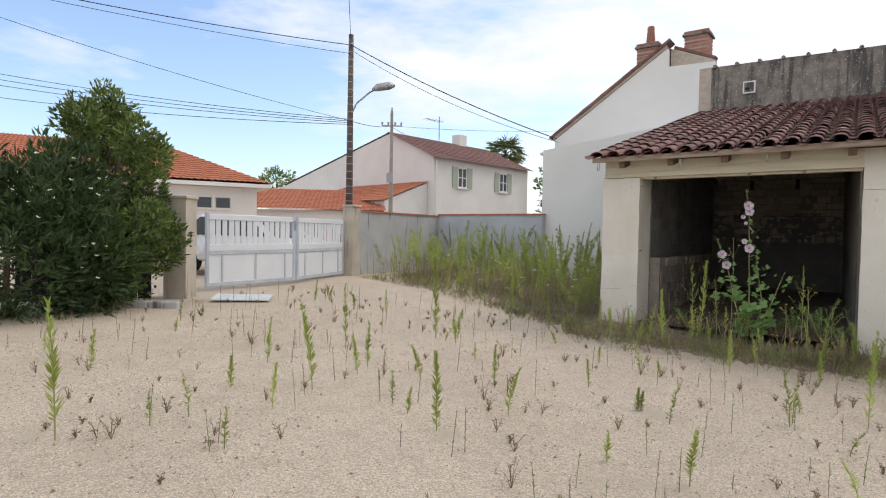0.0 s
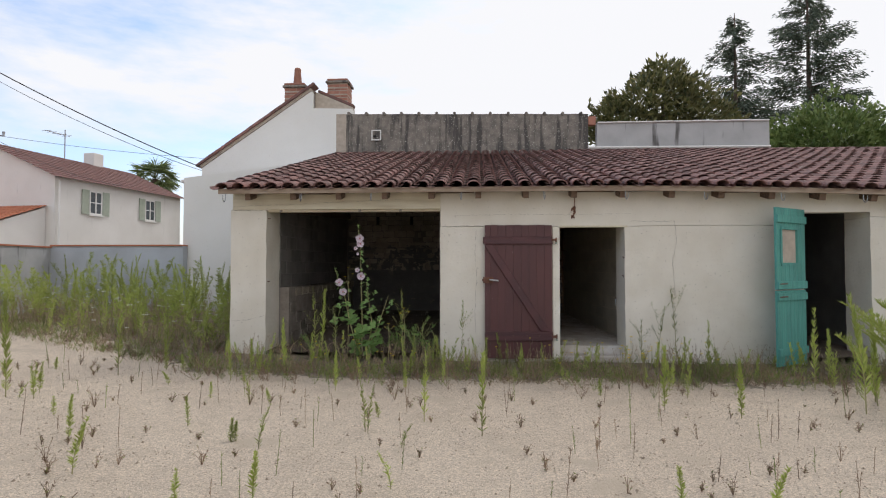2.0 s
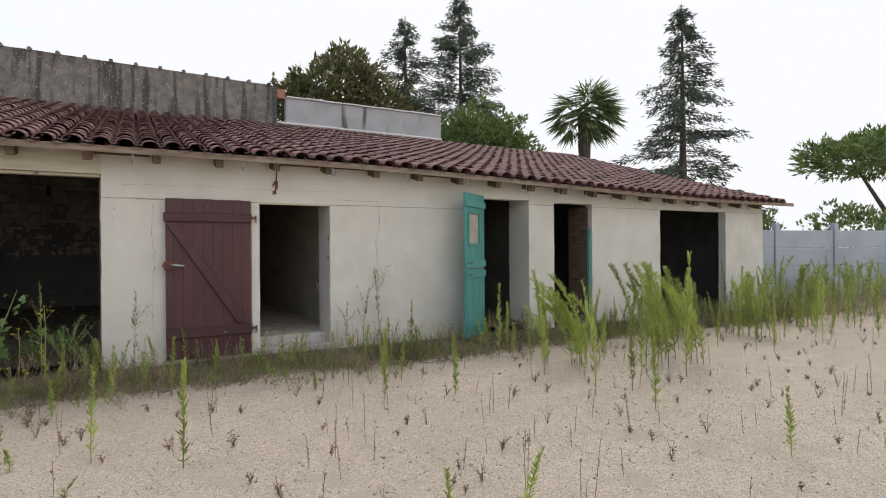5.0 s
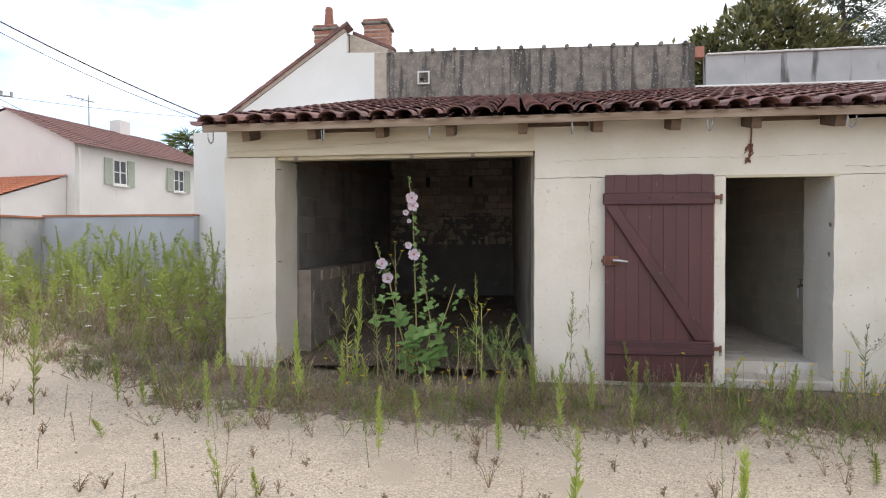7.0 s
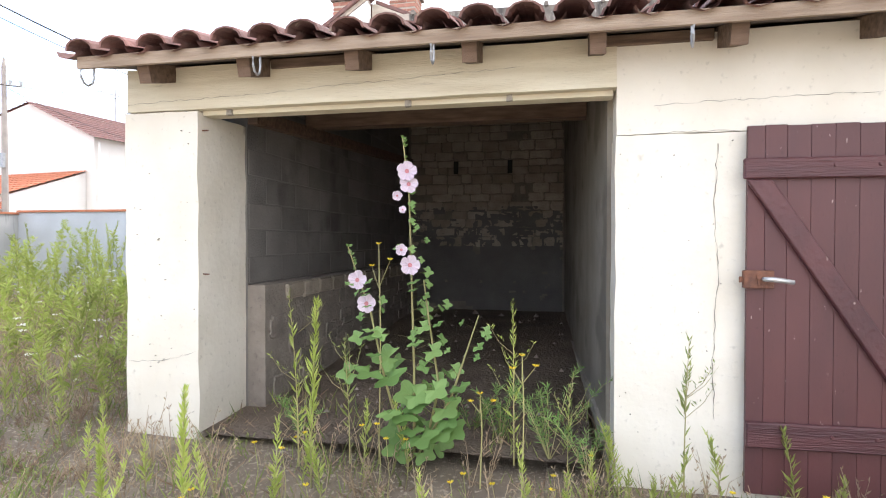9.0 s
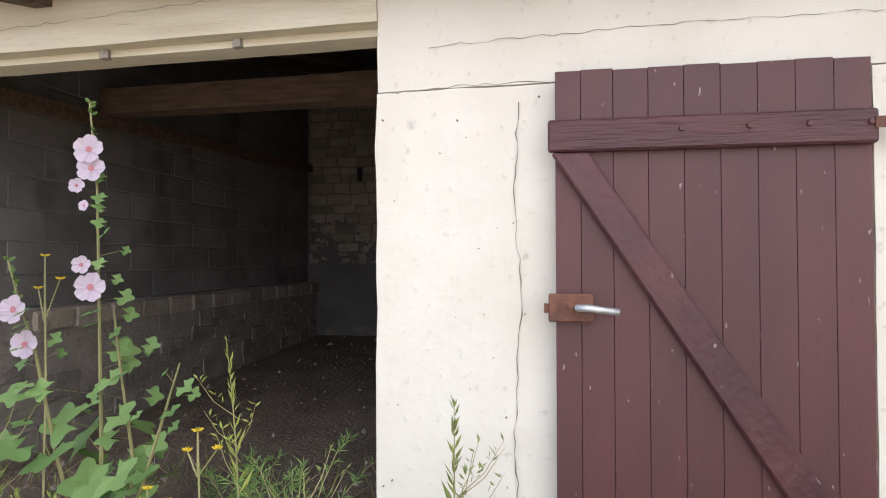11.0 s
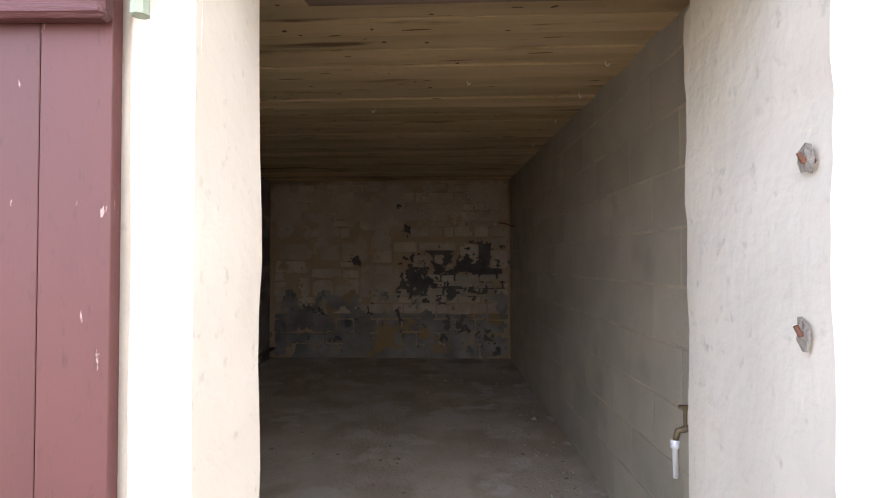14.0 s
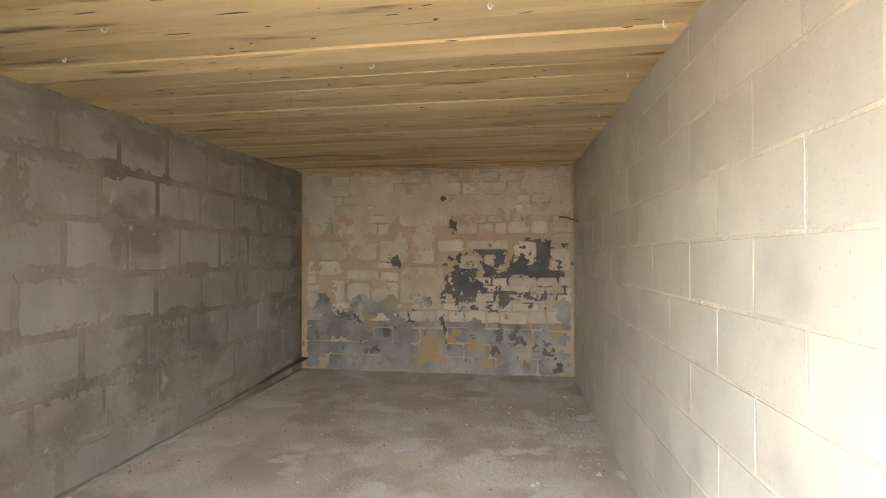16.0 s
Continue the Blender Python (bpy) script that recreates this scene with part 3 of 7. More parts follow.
def build_teal_door():
    hinge, free = Vector((8.13, -0.03)), Vector((7.53, -0.46))
    dv = free - hinge
    d = thing("stable_door", "teal painted plank door standing open with small window", "door",
              pose(hinge.x, hinge.y, 0, 0, 0, math.degrees(math.atan2(dv.y, dv.x))))
    n = 7
    W = 0.74
    for i in range(n):
        a, b = W * i / n, W * (i + 1) / n
        for z0, z1 in (((0.04, 1.03), (1.045, 1.38), (1.86, 2.13)) if 1 < i < 6 else ((0.04, 1.03), (1.045, 2.13))):
            bm = bmesh.new()
            box(bm, a + 0.0015, -0.015, z0, b - 0.0015, 0.015, z1)
            part("plank", bm, M_teal, d, bevel=0.002)
    x0, x1 = W * 2 / n, W * 6 / n
    bm = bmesh.new()
    for a, b, c, e in ((x0, x1, 1.36, 1.40), (x0, x1, 1.84, 1.88), (x0 - 0.02, x0 + 0.02, 1.40, 1.84), (x1 - 0.02, x1 + 0.02, 1.40, 1.84)):
        box(bm, a, -0.024, c, b, 0.030, e)
    fr = part("window_frame", bm, M_teal, d)
    # Opaque pane; its mortar tone replaces the view through the glass.
    slab("pane", M_mortar, x0 + 0.021, -0.004, 1.401, x1 - 0.021, 0.004, 1.839, fr, "opaque pane in the pale tone seen through it")
    for z in (0.22, 0.95, 1.10, 1.98):
        slab("ledge", M_teal, 0.0, 0.016, z - 0.05, W, 0.040, z + 0.05, d, bevel=0.004)
    for z in (0.95, 1.12):
        bm = bmesh.new()
        tube(bm, [(W - 0.2, 0.045, z), (W - 0.02, 0.045, z)], 0.008, 6)
        part("bolt", bm, M_rust, d, "rusty sliding bolt")


build_teal_door()
# Dark planks put the leaf's shade into its colour; only the edge stays teal.
d2 = thing("inner_teal_door", "teal-edged door swung inside, planks coloured dark for shade", "door", pose(10.385, 0.03, 0, 0, 0, 90))
for i in range(4):
    slab("plank", M_wood, 0.05 + 0.12 * i, 0.004, 0.14, 0.12 * i + 0.167, 0.03, 2.03, d2, bevel=0.002)
slab("edge_strip", M_teal, 0.0, 0.0, 0.10, 0.048, 0.034, 1.66, d2, "teal painted edge", 0.003)

# post between the folded door and the doorway, and the slim door head
bm = bmesh.new()
rough_box(bm, 4.705, -0.018, 0.02, 4.800, 0.10, 1.915, 0.08, 0.003)
tagged(part("door_post", bm, M_render), "cream painted timber door post", "post", kind="structure")
bm = bmesh.new()
rough_box(bm, 4.802, -0.012, 1.905, 5.75, 0.04, 1.928, 0.1, 0.002)
tagged(part("door_head", bm, M_beam), "slim cream door head board", "trim", kind="structure")

# timber blocks and hooks below the eaves
for i in range(22):
    x = 0.35 + i * 0.66
    if i % 3 == 1:
        slab("eave_board", M_wood, x + 0.05, -0.026, 2.405 - 0.2 * smooth(5, 14, x), x + 0.60, 0.02, roof_z(x, 0) - 0.09, roof, bevel=0.003)
bm = bmesh.new()
pts = [(-0.05 + 0.5 * i, -0.302, roof_z(-0.05 + 0.5 * i, -0.3) - 0.075) for i in range(33)]
for a, b in zip(pts, pts[1:]):
    vs = [bm.verts.new(p) for p in ((a[0], -0.325, a[2] - 0.012), (b[0], -0.325, b[2] - 0.012), (b[0], -0.325, b[2] + 0.058), (a[0], -0.325, a[2] + 0.058),
                                    (a[0], -0.302, a[2] - 0.012), (b[0], -0.302, b[2] - 0.012), (b[0], -0.302, b[2] + 0.058), (a[0], -0.302, a[2] + 0.058))]
    for f in ((0, 1, 2, 3), (7, 6, 5, 4), (0, 4, 5, 1), (3, 2, 6, 7)):
        bm.faces.new([vs[i] for i in f])
part("eave_edge", bm, M_eave, roof, "weathered brown timber eave edge")


def hook_mesh():
    bm = bmesh.new()
    pts = [(0, 0, 0.02), (0, -0.005, -0.03)] + [(0, -0.055 + 0.052 * math.cos(a), -0.05 + 0.062 * math.sin(a)) for a in
                                                [math.radians(v) for v in (0, -40, -80, -120, -160, -200)]]
    tube(bm, pts, 0.007, 5)
    return mesh_of(bm, "gutter_hook", M_zinc)


hm = hook_mesh()
for x in (0.05, 1.15, 2.15, 3.42, 4.55, 5.65, 6.7, 7.7, 8.75, 9.4, 9.9, 10.5, 11.2, 11.8, 12.6, 13.4, 14.3, 15.2):
    ob = new("gutter_hook", hm)
    ob.matrix_basis = pose(x, -0.30, roof_z(x, -0.3) - 0.09, 0, 0, 8 * math.sin(x * 7))
    tagged(ob, "bare zinc gutter hook under the eaves", "gutter hook", "gutter hooks")

# broken cable and stain on the wall head, and wall hairline cracks
def crack(name, pts, w=0.0025, parent=None):
    bm = bmesh.new()
    rnd = random.Random(len(pts))
    line = []
    for a, b in zip(pts, pts[1:]):
        k = max(2, int((Vector(b) - Vector(a)).length / 0.035))
        for i in range(k):
            p = Vector(a).lerp(Vector(b), i / k)
            line.append(p + Vector((rnd.uniform(-1, 1) * 0.006, 0, rnd.uniform(-1, 1) * 0.006)))
    line.append(Vector(pts[-1]))
    tube(bm, line, [w * 0.36 * rnd.uniform(0.2, 1.4) for _ in line], 4)
    tagged(part(name, bm, M_jointdark), "dark hairline crack in the plaster", "crack", kind="structure")


crack("crack", [(3.615, -0.003, 1.86), (3.60, -0.003, 1.5), (3.625, -0.003, 1.2), (3.60, -0.003, 0.75), (3.61, -0.003, 0.4)], 0.006)
crack("crack", [(0.03, -0.015, 2.235), (1.0, -0.015, 2.26), (1.9, -0.015, 2.30), (2.6, -0.015, 2.325)], 0.003)
crack("crack", [(3.11, 0.002, 1.923), (3.5, -0.002, 1.935), (3.72, -0.002, 1.925)], 0.004)
crack("crack", [(3.3, -0.004, 2.08), (4.2, -0.004, 2.10), (4.9, -0.004, 2.085), (5.8, -0.004, 2.10)], 0.0025)
crack("crack", [(5.8, -0.003, 1.99), (6.4, -0.003, 1.985), (6.43, -0.004, 1.72), (6.37, -0.004, 1.45), (6.40, -0.004, 0.9)], 0.006)
crack("crack", [(0.02, -0.003, 0.55), (0.3, -0.003, 0.57), (0.53, -0.003, 0.64)], 0.003)
crack("crack", [(0.0, -0.002, 2.182), (0.3, -0.004, 2.178), (0.54, -0.002, 2.183)], 0.004)
bm = bmesh.new()
tube(bm, [(5.02, -0.012, 2.40), (5.01, -0.012, 2.16), (5.03, -0.02, 2.12), (4.99, -0.012, 2.07), (5.01, -0.010, 2.03)], 0.006, 6)
tagged(part("cable_stub", bm, M_rust), "cut rusty cable hanging from the eaves", "cable")

# tap on the store's wall, white hose below it
tap = thing("wall_tap", "old brass tap with a white hose stub", "tap", pose(5.775, 0.70, 0.0))
bm = bmesh.new()
tube(bm, [(0.14, 0, 0.885), (0.0, 0, 0.885), (-0.025, 0, 0.878), (-0.032, 0, 0.85)], [0.008, 0.010, 0.009, 0.008], 8)
part("spout", bm, mat("tarnished_brass", (0.24, 0.18, 0.10), (0.14, 0.11, 0.08), rough=0.5, metal=0.6), tap, smooth=True)
bm = bmesh.new()
tube(bm, [(-0.005, 0, 0.885), (-0.005, 0, 0.93), (-0.005, 0, 0.945)], [0.005, 0.005, 0.008], 6)
box(bm, -0.022, -0.004, 0.938, 0.014, 0.004, 0.946)
part("tap_handle", bm, bpy.data.materials["tarnished_brass"], tap)
bm = bmesh.new()
tube(bm, [(-0.032, 0, 0.855), (-0.032, 0, 0.835), (-0.032, 0, 0.832), (-0.030, 0.003, 0.755)], [0.0125, 0.0125, 0.008, 0.008], 8)
part("hose", bm, M_pvc, tap, "short white plastic hose", smooth=True)

# old painted board leaning behind the door post: maroon rounded top, cream below
bd = thing("painted_board", "round-topped board painted maroon over cream", "board", pose(4.448, 0.81, 0.2, 0, 0, 0))
def board_piece(name, prof, y0, y1, material):
    bm = bmesh.new()
    a = [bm.verts.new((x, y0, z)) for x, z in prof]
    b = [bm.verts.new((x, y1, z)) for x, z in prof]
    bm.faces.new(a)
    bm.faces.new(b[::-1])
    for i in range(len(prof)):
        j = (i + 1) % len(prof)
        bm.faces.new((a[i], b[i], b[j], a[j]))
    return part(name, bm, material, bd, bevel=0.003)
arc = [(-0.07 + 0.08 * math.cos(math.radians(v)), 0.918 + 0.08 * math.sin(math.radians(v))) for v in (0, 20, 40, 60, 80, 90)]
board_piece("maroon_top", [(-0.24, 0.60), (0.01, 0.812)] + arc + [(-0.24, 0.998)], -0.02, 0.02, M_maroon)
board_piece("cream_body", [(-0.24, 0.0), (0.01, 0.0), (0.01, 0.810), (-0.24, 0.598)], -0.02, 0.02, M_beam)

# vent in the parapet, coping tiles, brick end
vent = thing("wall_vent", "white framed vent set in stained parapet", "vent", pose(0.94, 6.605, 4.84))
bm = bmesh.new()
for a in ((-0.13, -0.14, 0.13, -0.11), (-0.13, 0.11, 0.13, 0.14), (-0.13, -0.11, -0.10, 0.11), (0.10, -0.11, 0.13, 0.11)):
    box(bm, a[0], -0.03, a[1], a[2], 0.01, a[3])
part("frame", bm, M_white, vent)
slab("grille", M_stain, -0.10, -0.012, -0.11, 0.10, 0.0, 0.11, vent)
# Solid black slab on the grille, painted shade of the vent hole.
slab("opening", M_dark, -0.08, -0.016, -0.06, 0.0, -0.013, 0.0, vent)
for i in range(14):
    bm = bmesh.new()
    x = 0.2 + i * 0.47
    zt = 5.325 + 0.11 * (1 - x / 6.5)
    tube(bm, [(x, 6.56, zt), (x, 6.9, zt + 0.03)], [0.042, 0.038], 8)
    part("coping_tile", bm, M_stain, parapet)
slab("brick_end", M_brick, 6.515, 6.66, 5.05, 6.70, 6.86, 5.27, parapet)
for i in range(9):
    slab("coping_tile", M_white2, 6.73 + i * 0.48, 6.57, 5.064 + 0.006 * (i % 2), 6.73 + i * 0.48 + 0.47, 6.85, 5.10 + 0.006 * (i % 2), parapet2, bevel=0.008)
bm = bmesh.new()
tube(bm, [(6.5, 6.58, roof_z(6.5, 6.58) + 0.08), (11.05, 6.58, roof_z(11, 6.58) + 0.08)], 0.035, 6)
part("flashing", bm, M_white2, parapet2, "pale mortar fillet")

# rusty iron stubs left in the jambs, and small pock marks in the plaster
for x, y, z in ((5.703, 0.06, 1.215), (5.703, 0.045, 1.475), (0.528, 0.05, 2.06), (0.528, 0.05, 1.13)):
    st0 = thing("iron_stub", "rusty pintle stub set in chipped plaster", "iron stub", pose(x, y, z), "iron stubs")
    bm = bmesh.new()
    tube(bm, [(0.05, 0, 0), (-0.006, -0.004, 0.0), (-0.012, -0.004, 0.012)], [0.005, 0.005, 0.004], 6)
    part("pin", bm, M_rust, st0)
    bm = bmesh.new()
    rq = random.Random(int(z * 100))
    wide = (0.022, 0.065) if x < 1 else (0.022, 0.03)
    rim = [(0.0, wide[0] * rq.uniform(0.5, 1.2) * math.cos(k * 0.785), wide[1] * rq.uniform(0.5, 1.2) * math.sin(k * 0.785)) for k in range(8)]
    c0 = bm.verts.new((-0.004, 0, 0))
    vs = [bm.verts.new(q) for q in rim]
    for k in range(8):
        bm.faces.new((c0, vs[k], vs[(k + 1) % 8]))
    part("chipped_mortar", bm, M_pierlike, st0)
rnd = random.Random(9)
bm = bmesh.new()
for i in range(100):
    if i < 50:
        x, z = rnd.uniform(5.75, 6.9), rnd.uniform(0.3, 1.9)
    elif i < 75:
        x, z = rnd.uniform(3.12, 3.7), rnd.uniform(0.2, 1.9)
    else:
        x, z = rnd.uniform(0.02, 0.52), rnd.uniform(0.2, 2.1)
    r = rnd.uniform(0.0014, 0.004)
    tube(bm, [(x, 0.012, z), (x, -0.0105, z)], [r * 1.2, r], 6)
tagged(part("pock_marks", bm, M_jointdark), "small dark pock marks in the plaster", "wall marks", kind="stuff")
for x0, x1, z in ((0.72, 0.9, 2.178), (1.9, 1.98, 2.178), (2.5, 2.56, 2.18)):
    bm = bmesh.new()
    rough_box(bm, x0, 0.03, z - 0.03, x0 + 0.035, 0.06, z + 0.005, 0.02, 0.006, 30)
    tagged(part("wasp_nest", bm, M_pierlike), "small mud nest under the lintel", "mud nest", "mud nests")


# ---- neighbouring houses, gate, street ----
def corrugated(name, a, b, c, d, material, parent, pitch=0.22, rise=0.035, label=""):
    """A tiled roof slope: ridges of tiles run from edge a-b (eave) to edge d-c (top)."""
    a, b, c, d = (Vector(v) for v in (a, b, c, d))
    nrm = (b - a).cross(d - a).normalized()
    if nrm.z < 0:
        nrm = -nrm
    n = max(2, int((b - a).length / pitch)) * 6
    rows = max(2, int((d - a).length / 0.34))
    verts, faces = [], []
    for j in range(rows):
        for e, lift in ((0.0, 0.03), (1.0, 0.0)):
            v = min(1.0, (j + e) / rows)
            for i in range(n + 1):
                u = i / n
                p = a.lerp(b, u).lerp(d.lerp(c, u), v) + nrm * (rise * abs(math.sin(i * math.pi / 6)) + lift + 0.02)
                verts.append(p)
    for j in range(2 * rows - 1):
        for i in range(n):
            k = j * (n + 1) + i
            faces.append((k, k + 1, k + n + 2, k + n + 1))
    me = bpy.data.meshes.new(name)
    me.from_pydata(verts, [], faces)
    me.materials.append(material)
    ob = new(name, me)
    ob.parent = parent
    if label:
        ob["label"] = label
    return ob


def prism(bm, prof, y0, y1, swap=False):
    """Extrude a profile of (x, z) from y0 to y1; swap: of (y, z) from x0 to x1."""
    put = (lambda p, t: (t, p[0], p[1])) if swap else (lambda p, t: (p[0], t, p[1]))
    a = [bm.verts.new(put(p, y0)) for p in prof]
    b = [bm.verts.new(put(p, y1)) for p in prof]
    bm.faces.new(a)
    bm.faces.new(b[::-1])
    for i in range(len(prof)):
        j = (i + 1) % len(prof)
        bm.faces.new((a[i], b[i], b[j], a[j]))


# white house: rake tiles, roof, chimneys
def strip(name, p, q, depth, thick, material, parent):
    """A sloping band from p to q (x, z in the gable's plane)."""
    bm = bmesh.new()
    d = Vector((q[0] - p[0], q[1] - p[1])).normalized()
    nx, nz = -d.y, d.x
    prism(bm, [p, q, (q[0] + nx * thick, q[1] + nz * thick), (p[0] + nx * thick, p[1] + nz * thick)], depth[0], depth[1])
    return part(name, bm, material, parent)


strip("rake_band", (-3.60, 4.53), (0.02, 6.98), (-0.02, 0.25), 0.09, M_mortar, gable)
for i in range(11):
    t0, t1 = i / 11, (i + 1) / 11 + 0.01
    p = (-3.72 + 3.80 * t0, 4.55 + 2.58 * t0)
    q = (-3.72 + 3.80 * t1, 4.55 + 2.58 * t1)
    strip("rake_tile", p, q, (-0.10 - 0.01 * (i % 2), 0.4), 0.07, M_tile, gable)
strip("notch_band", (0.10, 7.02), (1.25, 6.52), (0.32, 0.6), 0.08, M_tile, gable)
bm = bmesh.new()
prism(bm, [(0.03, 5.5), (1.25, 5.5), (1.25, 6.50), (0.12, 6.99), (0.03, 6.99)], 0.30, 0.62)
part("notch_wall", bm, M_mortar, gable)
slab("notch_trim", M_white, -0.01, -0.014, 6.40, 0.035, 0.02, 6.93, gable)
corrugated("roof", (-3.75, 0.42, 4.5), (-3.75, 9, 4.5), (0.0, 9, 7.05), (0.0, 0.42, 7.05), M_tile2, gable)
corrugated("roof", (4.0, 9, 4.6), (4.0, 0.7, 4.6), (0.02, 0.7, 7.03), (0.02, 9, 7.03), M_tile2, gable)
slab("side_wall", M_white, -3.58, 0.301, 0.0, -3.3, 9, 4.4, gable)


def chimney(x, y, z0, z1, w, pot):
    ch = thing("chimney", "banded red brick and mortar chimney stack", "chimney", pose(x, y, z0, 0, 0, ang), "chimneys")
    slab("stack", M_mortar, -w / 2 + 0.01, -w / 2 + 0.01, 0, w / 2 - 0.01, w / 2 - 0.01, z1 - z0 - 0.1, ch)
    k = int((z1 - z0 - 0.15) / 0.115)
    for i in range(k):
        for j in range(3):
            a = -w / 2 + w * j / 3 + 0.006
            sh = 0.04 * (i % 2)
            for side in range(4):
                bm = bmesh.new()
                box(bm, max(-w / 2, a - sh), -w / 2, i * 0.115, min(w / 2, a - sh + w / 3 - 0.014), -w / 2 + 0.05, i * 0.115 + (0.085 if i % 2 else 0.06))
                part("brick", bm, M_brick, ch, m=pose(0, 0, 0, 0, 0, 90 * side))
    for e, za, zb in ((0.06, -0.16, -0.08), (0.02, -0.08, 0.0)):
        slab("crown", M_stain if e > 0.05 else M_brick, -w / 2 - e, -w / 2 - e, z1 - z0 + za, w / 2 + e, w / 2 + e, z1 - z0 + zb, ch, bevel=0.02)
    if pot:
        bm = bmesh.new()
        tube(bm, [(0, 0, z1 - z0), (0, 0, z1 - z0 + 0.45), (0, 0, z1 - z0 + 0.55), (0, 0, z1 - z0 + 0.6)], [0.15, 0.11, 0.11, 0.09], 10)
        part("chimney_pot", bm, M_brick, ch, "clay chimney pot")


chimney(-2.45, 10.35, 5.0, 7.45, 0.66, True)
chimney(-1.10, 10.75, 5.0, 7.70, 0.68, False)

# far two-storey house with catslide gable
FH = thing("far_house", "pale two-storey house with shutters and tiled roof", "house", pose(-15.2, 15.65, 0, 0, 0, 82.3))
bm = bmesh.new()
prism(bm, [(0, 0), (0, 5.40), (3.65, 7.0), (15.5, 4.45), (17.5, 4.4), (17.5, 0)], 0, 8.5, swap=True)
wall = part("wall", bm, M_white2, FH)
corrugated("roof", (-0.25, -0.35, 5.28), (8.75, -0.35, 5.28), (8.75, 3.65, 7.04), (-0.25, 3.65, 7.04), M_tile2, FH)
corrugated("roof", (8.75, 15.5, 4.5), (-0.05, 15.5, 4.5), (-0.05, 3.65, 7.04), (8.75, 3.65, 7.04), M_tile2, FH)
M_shutter = mat("grey_green_shutter", (0.42, 0.46, 0.38), (0.36, 0.40, 0.33))
M_glass = mat("dark_window_glass", (0.05, 0.06, 0.07), rough=0.12, bump=0.0)
for s in (2.25, 5.95):
    w = new("window")
    w.parent = FH
    w.location = (s, 0, 4.42)
    bm = bmesh.new()
    for a in ((-0.38, -0.56, 0.38, -0.50), (-0.38, 0.50, 0.38, 0.56), (-0.38, -0.50, -0.32, 0.50), (0.32, -0.50, 0.38, 0.50), (-0.03, -0.50, 0.03, 0.50),
              (-0.32, -0.02, -0.03, 0.02), (0.03, -0.02, 0.32, 0.02)):
        box(bm, a[0], -0.05, a[1], a[2], 0.02, a[3])
    part("frame", bm, M_white, w)
    slab("pane", M_glass, -0.32, -0.02, -0.50, 0.32, -0.004, 0.50, w)
    slab("sill", M_white, -0.45, -0.12, -0.64, 0.45, 0.0, -0.57, w)
    for sx in (-0.82, 0.42):
        slab("shutter", M_shutter, sx, -0.06, -0.58, sx + 0.40, -0.02, 0.58, w)
bm = bmesh.new()
tube(bm, [(0.15, -0.10, 5.2), (0.15, -0.10, 0.2)], 0.05, 6)
part("downpipe", bm, M_white, FH)
bm = bmesh.new()
tube(bm, [(4.0, 3.6, 7.0), (4.0, 3.6, 8.6)], 0.03, 5)
tube(bm, [(2.8, 3.6, 8.3), (4.3, 3.6, 8.3)], 0.02, 5)
for i in range(5):
    tube(bm, [(2.9 + i * 0.3, 3.3, 8.3), (2.9 + i * 0.3, 3.9, 8.3)], 0.012, 4)
part("antenna", bm, M_zinc, FH)
slab("roof_chimney", M_white2, 5.6, 3.3, 6.8, 6.3, 4.0, 7.7, FH, bevel=0.03)

LT = thing("lean_to", "white lean-to with orange tiled roof", "outbuilding", pose(-15.2, 15.65, 0, 0, 0, 82.3))
bm = bmesh.new()
prism(bm, [(-3.0, 0), (-3.0, 2.9), (-0.02, 4.0), (-0.02, 0)], 0.45, 7.6)
part("wall", bm, M_white2, LT)
corrugated("roof", (-3.25, 7.7, 2.86), (-3.25, 0.35, 2.86), (-0.02, 0.35, 4.05), (-0.02, 7.7, 4.05), M_orange, LT)

LH = thing("bungalow", "white bungalow with an orange hipped tile roof", "house",
           pose(-14.93, 4.52, 0, 0, 0, math.degrees(math.atan2(-0.905, -0.426))))
bm = bmesh.new()
box(bm, 0, -8, 0, 16, 0, 2.85)
part("wall", bm, M_white2, LH)
E4, R4 = 3.0, 4.65
for q in (((-0.4, 0.4, E4), (16.4, 0.4, E4), (13, -4, R4), (3.0, -4, R4)), ((-0.4, -8.4, E4), (-0.4, 0.4, E4), (3.0, -4, R4), (2.99, -4, R4)),
          ((16.4, -8.4, E4), (-0.4, -8.4, E4), (3.0, -4, R4), (13, -4, R4))):
    corrugated("roof", *q, M_orange, LH)
bm = bmesh.new()
box(bm, -0.42, -8.42, 2.86, 16.42, 0.42, 2.99)
part("fascia", bm, M_white, LH)
for i in range(4):
    slab("window_pane", M_glass, 0.95 + i * 0.62, 0.005, 2.10, 0.95 + i * 0.62 + 0.46, 0.02, 2.45, LH)
bm = bmesh.new()
for a in ((0.85, 2.02, 3.45, 2.08), (0.85, 2.47, 3.45, 2.53)):
    box(bm, a[0], 0.0, a[1], a[2], 0.06, a[3])
for i in range(5):
    box(bm, 0.83 + i * 0.62, 0.0, 2.08, 0.92 + i * 0.62, 0.06, 2.47)
part("window_frame", bm, M_white, LH)

OB = thing("outbuilding", "low outbuilding with an orange tiled roof", "outbuilding", pose(-18.4, 9.2, 0, 0, 0, 45))
slab("wall", M_white2, -4, 0, 0, 4, 5, 2.3, OB)
corrugated("roof", (-4.2, -0.3, 2.28), (4.2, -0.3, 2.28), (4.2, 5, 3.6), (-4.2, 5, 3.6), M_orange, OB)

